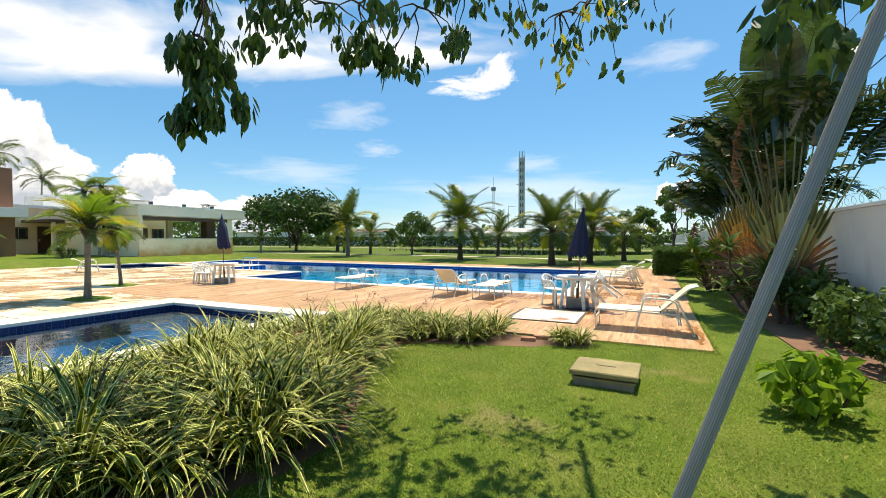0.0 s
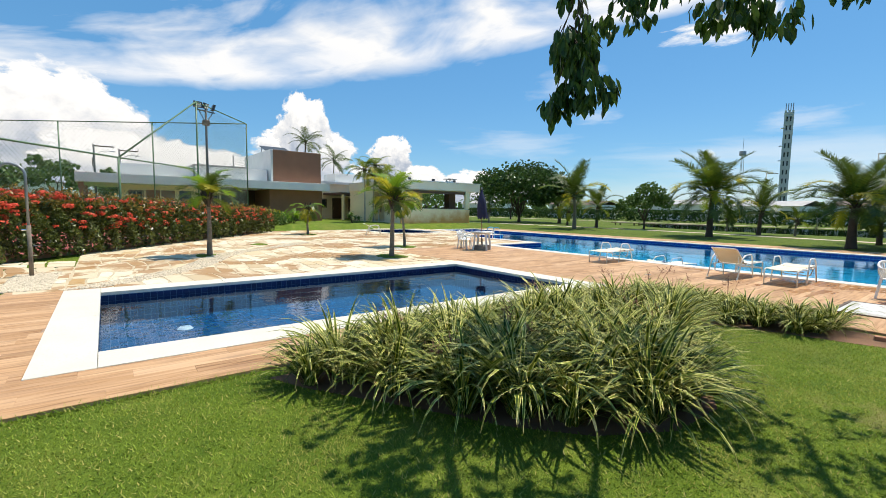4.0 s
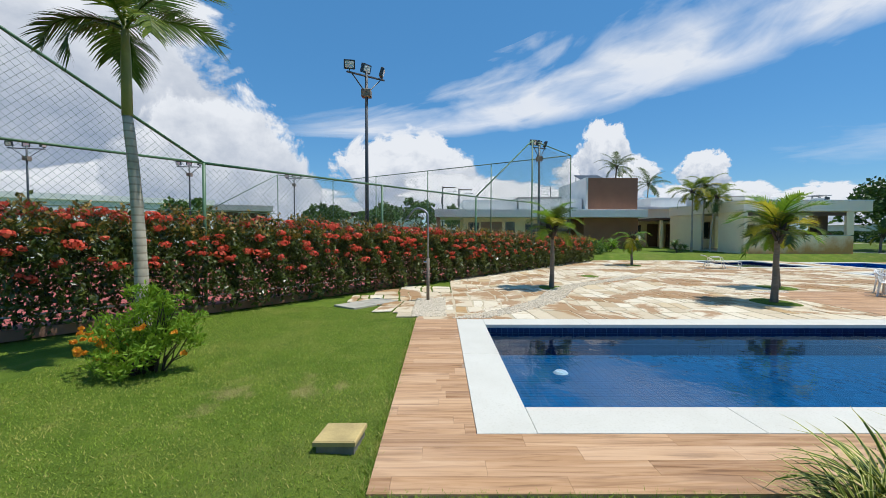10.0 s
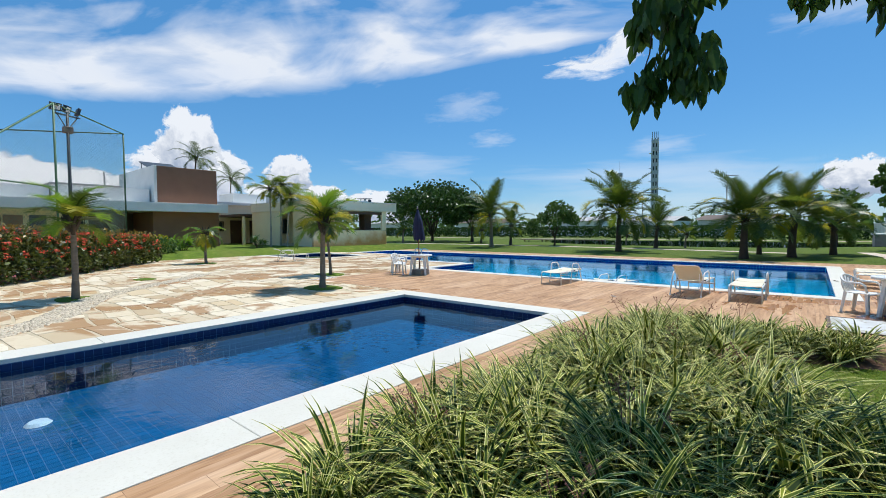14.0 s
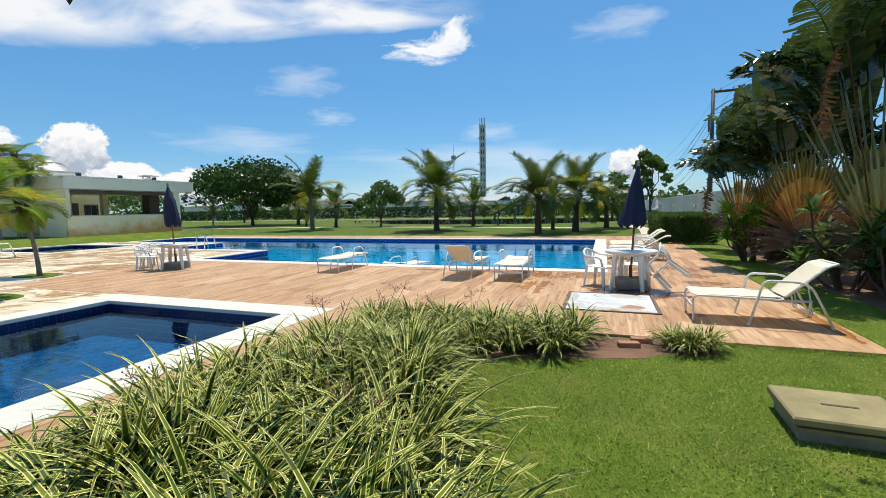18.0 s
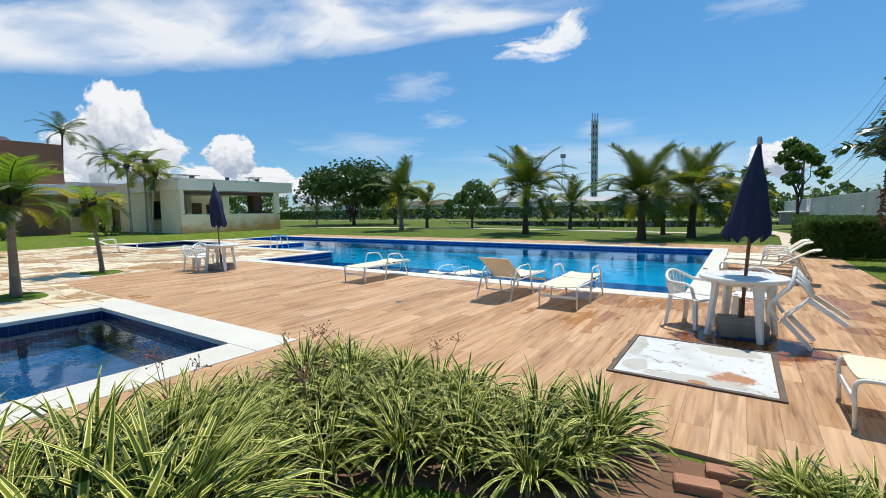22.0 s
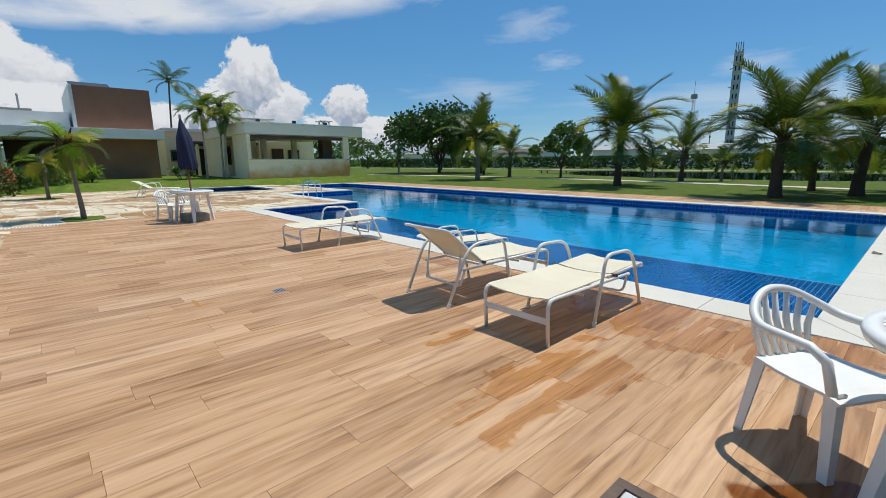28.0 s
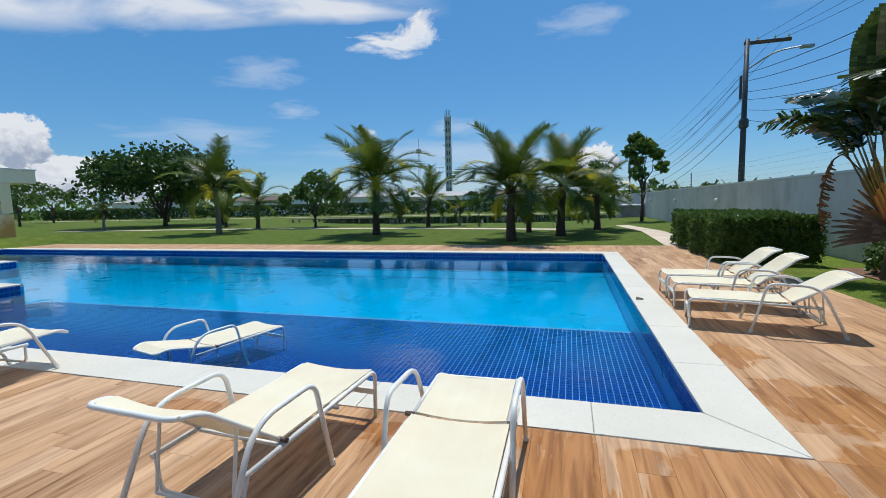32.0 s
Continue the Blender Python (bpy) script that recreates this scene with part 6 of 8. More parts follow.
    prop = thing("leaning_prop", "ribbed grey steel prop leaning up into the tree", "prop", tuple(a))
    mb = MB()
    n = 16
    pts = [Vector((0, 0, 0)).lerp(b - a, i / n) for i in range(n + 1)]
    mb.tube(pts, 0.027, 16)
    part("tube", mb, M_STEEL, prop, smooth=True)
    w = (b - a)
    side = w.cross(Vector((0, 0, 1))).normalized()
    up = w.normalized().cross(side)
    for k in range(20):
        t = 2 * math.pi * k / 20
        off = (side * math.cos(t) + up * math.sin(t)) * 0.0275
        part("rib", MB().tube((off, w + off), 0.0026, 4), M_ROOF, prop)


build_shade_tree()


# flower hedge
M_LEAF_YOUNG = leafy("young_ixora_leaf", (0.17, 0.13, 0.018), (0.42, 0.26, 0.05), 0.4, 0.25, 0.4)
M_LEAF_IXORA = leafy("ixora_leaf", (0.018, 0.032, 0.004), (0.16, 0.19, 0.028), 0.36, 0.15, 0.5)
def build_hedge():
    r = random.Random(12)
    way = HEDGE_B - HEDGE_A
    length = way.length
    way.normalize()
    side = Vector((way.y, -way.x, 0))
    count = 26
    step = length / count
    for i in range(count):
        base = HEDGE_A + way * (i + 0.5) * step
        h = 1.98 - 0.029 * i
        ob = thing("ixora_bush", "dense ixora bush with coral-red flower heads by the court fence", "flowering shrub", tuple(base), 0, "ixora hedge")
        leaves, young, stems, flowers = MB(), MB(), MB(), MB()
        near = i < 14
        for k in range(7):
            e = way * r.uniform(-0.45, 0.45) + side * r.uniform(-0.3, 0.3) + Vector((0, 0, h * r.uniform(0.7, 0.95)))
            stems.tube(limb(r, (e.x * 0.3, e.y * 0.3, -0.05), e, 0.0, 3), (0.014, 0.011, 0.008, 0.004), 4)
        n = 3400 if near else 1500
        size = 0.105 if near else 0.15
        for _ in range(n):
            u, s = r.uniform(-0.56, 0.56), r.choice((-1, 1)) * (0.60 - abs(r.gauss(0, 0.14)))
            z = h * (r.random() ** 0.7)
            s *= 0.70 + 0.4 * math.sin(math.pi * min(0.95, z / h + 0.12)) + 0.20 * math.sin(7 * u + i * 1.7 + z * 4)
            if z > h * 0.93:
                s *= r.random()
                z += 0.14 * math.sin(i * 2.1 + u * 9) + r.uniform(-0.08, 0.16)
            if z < 0.35 and r.random() < 0.15:
                continue
            c = way * u * step + side * (s + 0.16) + Vector((0, 0, z))
            leaf_mass(young if z > h * (0.72 + 0.5 * r.random()) else leaves, c, (0.02, 0.02, 0.02), 1, size, r, 0.0, -0.3, 0.30)
        for _ in range(20):
            u, top = r.uniform(-0.5, 0.5), r.random() < 0.55
            z = h * (r.uniform(0.96, 1.07) if top else r.uniform(0.45, 0.92))
            s = r.uniform(-0.2, 0.6) if top else r.uniform(0.68, 0.80)
            c = way * u * step + side * s + Vector((0, 0, z))
            rad = r.uniform(0.06, 0.135)
            for _ in range(34 if near else 14):
                d = Vector((r.gauss(0, 1), r.gauss(0, 1), r.gauss(0.3, 1))).normalized()
                q = c + Vector((d.x * 1.25, d.y * 1.25, d.z * 0.62)) * rad * r.uniform(0.6, 1.05)
                a = d.orthogonal().normalized() * rad * r.uniform(0.2, 0.36)
                b = d.cross(a)
                flowers.face((q - a, q - b, q + a, q + b))
        part("branchwork", stems, M_TRUNK_DARK, ob)["kind"] = "stuff"
        part("foliage", leaves, M_LEAF_IXORA, ob)["kind"] = "stuff"
        part("young_foliage", young, M_LEAF_YOUNG, ob, "yellow-bronze young leaves")["kind"] = "stuff"
        part("blossom", flowers, M_RED, ob, "coral-red flower clusters")["kind"] = "stuff"


build_hedge()


def shrub(name, label, at, radii, count, leaf, material, seed, category="shrub", group="", flowers=0, flower_mat=None, ratio=0.4, hang=0.0, stems=8):
    r = random.Random(seed)
    ob = thing(name, label, category, at, 0, group)
    mb = MB()
    for _ in range(stems):
        e = Vector((r.uniform(-0.7, 0.7) * radii[0], r.uniform(-0.7, 0.7) * radii[1], radii[2] * r.uniform(0.8, 1.7)))
        part("stem", MB().tube(limb(r, (e.x * 0.15, e.y * 0.15, -0.04), e, 0, 3), (0.012, 0.010, 0.007, 0.004), 5), M_TRUNK_DARK, ob)
    leaf_mass(mb, (0, 0, radii[2]), radii, count, leaf, r, 0.35, hang, ratio)
    part("leaves", mb, material, ob)
    if flowers:
        fl = MB()
        for _ in range(flowers):
            a = r.uniform(0, 6.3)
            c = Vector((math.cos(a) * radii[0] * r.uniform(0.5, 1.0), math.sin(a) * radii[1] * r.uniform(0.5, 1.0), radii[2] * r.uniform(0.5, 1.8)))
            leaf_mass(fl, c, (0.03, 0.03, 0.02), 9, 0.05, r, 0, -1, 0.6)
        part("flowers", fl, flower_mat, ob, "orange flower heads")
    return ob




def build_marigold():
    r = random.Random(51)
    ob = thing("marigold_bush", "feathery green bush with orange flowers round the palm's foot", "flowering shrub", (-1.75, -3.92, -0.03))
    leaves, stems, flowers = MB(), MB(), MB()
    for cx, cy, cz, rad, n in ((0.0, 0.22, 0.50, 0.34, 1100), (0.0, 0.50, 0.42, 0.26, 650), (0.1, -0.18, 0.30, 0.32, 800), (0.22, 0.1, 0.24, 0.36, 900), (-0.05, 0.05, 0.82, 0.20, 420), (-0.1, -0.5, 0.24, 0.24, 380), (0.15, 0.42, 0.76, 0.15, 260), (0.3, -0.05, 0.10, 0.25, 420)):
        for k in range(9):
            e = Vector((cx + r.uniform(-1, 1) * rad * 0.8, cy + r.uniform(-1, 1) * rad * 0.8, cz + r.uniform(-0.3, 1.15) * rad))
            stems.tube(limb(r, (cx * 0.4, cy * 0.4, -0.03), e, 0, 3), (0.010, 0.008, 0.005, 0.003), 4)
            leaf_mass(leaves, e, (rad * 0.45, rad * 0.45, rad * 0.35), n // 9, 0.075, r, 0.0, -0.4, 0.17)
    for k in range(30):
        far = k > 24
        c = Vector((r.uniform(0.05, 0.4), r.uniform(0.1, 0.7) if far else r.uniform(-0.75, -0.1), r.uniform(0.22, 0.62)))
        leaf_mass(flowers, c, (0.025, 0.025, 0.012), 14, 0.045, r, 0, -1.2, 0.6)
    part("branchwork", stems, M_TRUNK_DARK, ob)["kind"] = "stuff"
    part("foliage", leaves, M_FERN, ob)["kind"] = "stuff"
    part("blossom", flowers, M_ORANGE, ob, "orange flower heads")["kind"] = "stuff"


build_marigold()
shrub("lawn_sapling", "broad-leaved sapling on the lawn", (7.06, 6.35, -0.03), (0.36, 0.36, 0.30), 210, 0.16, M_LEAF_BRIGHT, 52, ratio=0.33, hang=0.6)
for i, (x, y, s) in enumerate(((8.35, 8.3, 0.55), (8.3, 9.6, 0.6), (8.35, 10.8, 0.62), (8.4, 12.0, 0.55), (8.2, 7.2, 0.5), (8.25, 14.9, 0.55), (8.3, 17.2, 0.55), (8.35, 20.6, 0.5))):
    shrub("border_shrub", "leafy shrub in the border below the boundary wall", (x, y, -0.03), (s * 0.8, s * 0.85, s * 0.75), 620, 0.11, M_LEAF_MID if i % 2 else M_LEAF, 60 + i, group="border shrubs by the wall")


def build_box_hedge():
    r = random.Random(5)
    ob = thing("box_hedge", "clipped dark-green hedge block beside the deck", "hedge", (6.9, 24.4, -0.03))
    mb, st = MB(), MB()
    for _ in range(16000):
        f = r.random()
        x, y, z = r.uniform(-0.95, 0.95), r.uniform(-2.5, 2.5), r.uniform(0.05, 1.05)
        if f < 0.35:
            z = 1.05 + 0.04 * math.sin(3 * x + 2 * y) + r.uniform(-0.06, 0.03)
        elif f < 0.68:
            y = -2.5 + r.uniform(-0.04, 0.1) + 0.06 * math.sin(5 * x)
        elif f < 0.95:
            x = -0.95 + r.uniform(-0.04, 0.1) + 0.06 * math.sin(4 * y)
        leaf_mass(mb, (x, y, z), (0.02, 0.02, 0.02), 1, 0.10, r, 0, -0.5, 0.35)
    for _ in range(40):
        x, y = r.uniform(-1, 1), r.uniform(-2.3, 2.3)
        st.tube(((x, y, -0.02), (x + r.uniform(-0.1, 0.1), y, 0.9)), 0.012, 4)
    part("leaves", mb, M_LEAF_MID, ob)
    part("stems", st, M_TRUNK_DARK, ob)


build_box_hedge()


# traveller's palms
def torn_leaf(seed, length, width, tear, bend):
    """A paddle leaf along local +x that bends to local -z; tears run from its edge to the midrib and leave hanging strips."""
    r = random.Random(seed)
    mb = MB()
    n = 34
    pts, ang = [Vector((0, 0, 0))], 0.0
    for i in range(n):
        ang -= bend / n * (0.35 + 1.3 * i / n)
        pts.append(pts[-1] + Vector((math.cos(ang), 0, math.sin(ang))) * length / n)
    mb.tube(pts, [0.024 * (1 - 0.9 * i / n) for i in range(n + 1)], 5, False)
    for s in (-1, 1):
        fall, rise, reach, slant = 0.3, 0.2, 1.0, 0.3
        for i in range(n):
            t = (i + 0.5) / n
            w = width * min(1.0, 3.4 * t + 0.35) * math.sqrt(max(0.02, 1 - t ** 3.6))
            torn = r.random() < tear
            if torn:
                fall, rise, reach, slant = r.uniform(0.1, 1.0) * (0.35 + tear), r.uniform(-0.1, 0.45), r.uniform(0.75, 1.15), 0.3 + r.uniform(-0.2, 0.3) * tear
            a, b = pts[i], pts[i + 1]
            fwd = (b - a).normalized()
            up = Vector((-fwd.z, 0, fwd.x))
            d = (Vector((0, s, 0)) + fwd * slant + up * rise).normalized()
            gap = r.uniform(0.15, 0.5) if torn else 0.0
            p, q, step = a, b.lerp(a, gap * 0.3), w * reach / 3
            for k in range(3):
                e, g = p + d * step, q + d * step
                if k == 2:
                    g = g.lerp(e, gap)
                mb.face((p, q, g, e))
                p, q = e, g
                d = (d - up * fall * 0.55 - Vector((0, 0, fall * 0.25))).normalized()
    return mb.mesh("paddle_leaf", M_PADDLE)


M_PADDLE = leafy("paddle_leaf", (0.014, 0.030, 0.008), (0.075, 0.115, 0.022), 0.22, 0.22, 1.0)
M_PETIOLE = plain("leaf_stalk", (0.14, 0.15, 0.075), 0.5, 0.2, 3.0, 30.0, 0.1)
def fan_sheath(name, tones):
    """Leaf sheaths that turn from a dry foot through orange and gold to green towards the stalk; each has its own share of it."""
    n = Nodes(name)
    sep = n.add("ShaderNodeSeparateXYZ")
    n.link(n.coords(), sep.inputs[0])
    rise = n.math("MULTIPLY", n.math("SUBTRACT", sep.outputs[2], 0.75), 0.5)
    rise = n.math("ADD", rise, n.math("MULTIPLY", n.math("SUBTRACT", n.random(), 0.5), 0.30))
    c = n.ramp(rise, [(0.02, tones[0]), (0.28, tones[1]), (0.55, tones[2]), (0.90, tones[3])])
    c = n.mix(n.ramp(n.noise(n.coords((9, 9, 1.2)), 3.0, 4.0), [(0.45, (0, 0, 0)), (0.75, (0.5, 0.5, 0.5))]), c, shade(tones[0], 0.8))
    return n.done(c, 0.55)


M_SHEATH_GREEN = fan_sheath("green_sheath", ((0.26, 0.15, 0.10), (0.42, 0.32, 0.09), (0.44, 0.41, 0.13), (0.28, 0.31, 0.13)))
M_SHEATH = fan_sheath("orange_sheath", ((0.30, 0.17, 0.12), (0.66, 0.24, 0.05), (0.72, 0.43, 0.06), (0.42, 0.40, 0.11)))
M_DRY = leafy("dry_leaf", (0.12, 0.062, 0.028), (0.33, 0.16, 0.065), 0.8, 0.15)
M_DRY_GREY = leafy("dry_sheath", (0.10, 0.065, 0.045), (0.25, 0.17, 0.12), 0.85, 0.1)
BROAD = [torn_leaf(s, 2.2, 0.46, 0.10, 0.5) for s in range(3)]
RAGGED = [torn_leaf(10 + s, 1.75, 0.50, 0.55, 1.5 + 0.35 * s) for s in range(4)]
DRIED = [torn_leaf(20, 1.35, 0.34, 0.9, 0.5)]
for dry_mesh in DRIED:
    dry_mesh.materials[0] = M_DRY


def travellers_palm(at, rz, stem_h, count, stalk, label, seed, spread=0.70, reach=2.0, leaf=1.0, dead=(), green_fan=False):
    """Leaves in one plane: overlapping sheaths make a fan, from which long stalks carry paddle leaves. dead: where dry leaves hang."""
    r = random.Random(seed)
    ob = thing("travellers_palm", label, "palm tree", at, rz, "traveller's palms by the wall")
    part("stem", MB().tube([(0, 0, -0.1), (0.03, 0.0, stem_h * 0.5), (0, 0, stem_h + 0.1)], (0.20, 0.17, 0.14), 10), M_TRUNK_DARK, ob, smooth=True)
    normal = Vector((0, 1, 0))
    for i in range(count):
        u = (i + 0.5) / count * 2 - 1
        a = u * spread + r.uniform(-0.02, 0.02)
        d = Vector((math.sin(a), r.uniform(-0.04, 0.04), math.cos(a))).normalized()
        foot = Vector((u * 0.10, 0.025 * (-1) ** i, stem_h - 0.12 + 0.14 * (1 - abs(u))))
        far = reach * (1.0 - 0.22 * u * u)
        sheath = foot + d * far
        tip = foot + d * stalk * (1.0 - 0.16 * u * u) * r.uniform(0.93, 1.05)
        side = Vector((d.z, 0, -d.x))
        sector = 2 * spread / count * 0.95
        rows = []
        for k in range(9):
            t = k / 8
            w = max(0.030, far * min(t, 0.86) * sector) * (1 if t < 0.8 else 1 - 3.9 * (t - 0.8))
            p = foot.lerp(sheath, t) + normal * 0.012 * (-1) ** i
            rows.append((p - side * w, p - side * w * 0.35 + normal * 0.022, p + side * w * 0.35 + normal * 0.022, p + side * w))
        part("leaf_sheath", MB().sheet(rows), green_fan and M_SHEATH_GREEN or M_SHEATH, ob)
        part("leaf_stalk", MB().tube([sheath - d * 0.5, sheath.lerp(tip, 0.5), tip], (0.019, 0.016, 0.012), 6), M_PETIOLE, ob, smooth=True)
        inner = abs(u) < 0.45
        mesh = BROAD[(i + seed) % 3] if inner and r.random() < (0.7 if green_fan else 0.4) else RAGGED[(i + seed) % 4]
        lf = new("leaf", mesh)
        lf.parent = ob
        up = Vector((-d.z * math.copysign(1, u), 0, abs(d.x))).normalized()
        z_axis = (normal * r.choice((-1, 1, 1, 1)) + up * r.uniform(-0.3, 0.8)).normalized() if inner else (up + normal * r.uniform(-0.9, 0.5)).normalized()
        y_axis = z_axis.cross(d).normalized()
        z_axis = d.cross(y_axis)
        m = Matrix((d, y_axis, z_axis)).transposed().to_4x4()
        k = leaf * r.uniform(0.88, 1.1)
        lf.matrix_basis = Matrix.Translation(tip - d * 0.05) @ m @ Matrix.Diagonal((k, k, k, 1))
    for s in (-1, 1):
        for j in range(12):
            mb = MB()
            a = s * (spread + 0.04 + 0.10 * j + r.uniform(-0.04, 0.04))
            d = Vector((math.sin(a), r.uniform(-0.12, 0.05), math.cos(a))).normalized()
            p = Vector((s * 0.08, -0.02 * j, stem_h - 0.05 - 0.02 * j))
            rows = []
            long = r.uniform(0.8, 1.15) * reach * 0.55
            for k in range(8):
                t = k / 7
                across = Vector((d.z, 0, -d.x)) * (0.012 + 0.026 * math.sin(math.pi * min(1.0, t * 0.9 + 0.1)))
                rows.append((p - across, p + across))
                p = p + d * long / 7
                d = (d + Vector((0, 0, -0.075))).normalized()
            mb.strip(rows)
            part("dry_sheath", mb, M_DRY_GREY if j > 2 else M_DRY, ob, "dried brown leaf base")
    for x, y, z, k in dead:
        lf = new("dry_leaf", DRIED[0])
        lf.parent = ob
        tagged(lf, "dead brown leaf hanging from its broken stalk")
        lf.matrix_basis = Matrix.Translation((x, y, z)) @ Matrix.Rotation(math.pi if x < 0 else 0.0, 4, "Z") @ Matrix.Rotation(1.3, 4, "Y") @ Matrix.Diagonal((k, k, k, 1))
        part("dry_stalk", MB().tube(arc(((x * 0.2, 0, stem_h + 0.5), (x * 0.85, y, z + 0.12), (x, y, z)), 5, 0.15), 0.014, 5), M_DRY, ob)
    return ob


travellers_palm((8.2, 12.45, -0.03), -10, 0.85, 18, 2.75, "traveller's palm with a wide fan of stalks and tall paddle leaves", 3, 0.46, 1.7, 1.0, ((-0.75, -0.3, 4.0, 1.1),), True)
travellers_palm((8.05, 15.1, -0.03), -16, 0.8, 23, 1.95, "traveller's palm with a fan of orange and yellow leaf sheaths", 4, 0.50, 1.75, 1.0)
travellers_palm((8.05, 16.9, -0.03), -14, 0.9, 19, 1.75, "traveller's palm with torn paddle leaves beside the wall", 6, 0.40, 1.4, 0.95)
travellers_palm((8.05, 20.0, -0.03), -34, 1.0, 21, 1.75, "traveller's palm with dark torn leaves and a dry hanging one", 5, 0.46, 1.35, 0.95, ((-0.9, -0.1, 2.15, 0.95),))
whole("border_soil", MB().prism([(7.6, 8.6), (8.88, 6.0), (8.88, 21.5), (7.9, 21.5), (7.75, 17.0), (7.45, 12.5)], -0.05, -0.012), M_SOIL, "dark bare soil of the border below the wall", "soil", kind="structure")


def rosette(at, label, stems, length, seed, material=M_LEAF_MID, height=0.9):
    """Dracaena-like plant: bare canes ending in stars of narrow leaves."""
    r = random.Random(seed)
    ob = thing("dracaena", label, "shrub", at, 0, "rosette shrubs by the wall")
    for _ in range(stems):
        e = Vector((r.uniform(-0.6, 0.6), r.uniform(-0.6, 0.6), height * r.uniform(0.4, 1.5)))
        part("cane", MB().tube(limb(r, (e.x * 0.2, e.y * 0.2, -0.05), e, 0, 4), (0.03, 0.028, 0.024, 0.02, 0.018), 6), M_TRUNK_DARK, ob)
        mb = MB()
        for i in range(26):
            blade(mb, r, e, i * 2.4, length * r.uniform(0.7, 1.1), r.uniform(-0.1, 1.3), 0.046, 5, 1.1)
        part("leaf_star", mb, material, ob)
    return ob


rosette((7.75, 12.3, -0.03), "dracaena with stars of narrow green leaves", 8, 0.5, 71, M_LEAF_MID, 0.95)
rosette((7.4, 16.4, -0.03), "dracaena with stars of narrow green leaves", 12, 0.55, 72, M_LEAF_BRIGHT, 0.85)
rosette((7.9, 11.2, -0.03), "dracaena with stars of narrow dark leaves", 6, 0.5, 73, M_LEAF, 0.8)
rosette((-24.6, 8.6, 0.1), "spiky green garden plants by the clubhouse lawn", 7, 0.7, 74, M_LEAF_MID, 0.5)
rosette((-27.0, 11.3, 0.25), "spiky green garden plants by the clubhouse lawn", 7, 0.7, 75, M_LEAF_BRIGHT, 0.5)
rosette((-25.8, 15.6, 0.3), "small leafy plant in front of the annex", 5, 0.5, 76, M_LEAF_MID, 0.5)
shrub("garden_shrub", "rounded green shrub at the clubhouse corner", (-25.0, 9.6, 0.1), (0.9, 0.9, 0.55), 700, 0.14, M_LEAF_MID, 77)
shrub("garden_shrub", "rounded green shrub at the clubhouse corner", (-29.0, 10.6, 0.3), (0.8, 0.9, 0.5), 600, 0.14, M_FROND_GOLD, 78)


# ---- sports court ----
F_WAY = Vector((-0.793, 0.609, 0))
F_BACK = Vector((-0.609, -0.793, 0))
F_LOW = Vector((-5.48, -5.16, 0))


def chain_link(mb, a, b, z0, za, zb, pitch, radius):
    """Diagonal wires between two posts, below a top line that runs from za to zb."""
    a, b = Vector(a), Vector(b)
    way = b - a
    length = way.length
    way.normalize()

    def top(s):
        return za + (zb - za) * s / length

    n = int((length + max(za, zb)) / pitch)
    for k in range(-int(max(za, zb) / pitch), n):
        for lean in (1, -1):
            run = []
            for j in range(33):
                h = z0 + (max(za, zb) - z0) * j / 32
                s = k * pitch + (h - z0) * lean + (0 if lean == 1 else max(za, zb) * 0)
                if 0 <= s <= length and h <= top(s):
                    run.append((s, h))
            if len(run) >= 2:
                p, q = run[0], run[-1]
                mb.tube((a + way * p[0] + Vector((0, 0, p[1])), a + way * q[0] + Vector((0, 0, q[1]))), radius, 3, False)


def fence_run(parent, posts, rails_mid=True, pitch=0.13, radius=0.0028, post_r=0.035, z0=0.05, mesh=True):
    """Posts of (place, height) with a top rail, a lower rail and chain-link between them."""
    wires = MB()
    for p, h in posts:
        part("post", MB().tube((Vector(p) + Vector((0, 0, -0.05)), Vector(p) + Vector((0, 0, h))), post_r, 8), M_GREEN_PAINT, parent, smooth=True)
    for (p, h), (q, g) in zip(posts, posts[1:]):
        p, q = Vector(p), Vector(q)
        part("top_rail", MB().tube((p + Vector((0, 0, h)), q + Vector((0, 0, g))), post_r * 0.8, 8), M_GREEN_PAINT, parent, smooth=True)
        if rails_mid:
            m = min(h, g)
            if abs(h - g) > 0.5:
                part("mid_rail", MB().tube((p + Vector((0, 0, m)), q + Vector((0, 0, m))), post_r * 0.7, 6), M_GREEN_PAINT, parent, smooth=True)
        part("bottom_rail", MB().tube((p + Vector((0, 0, 0.35)), q + Vector((0, 0, 0.35))), 0.018, 6), M_WHITE_TUBE, parent)
        if mesh:
            chain_link(wires, p, q, z0, h, g, pitch, radius)
    if mesh:
        part("chain_link", wires, M_WIRE, parent, "diagonal wire mesh")["kind"] = "stuff"


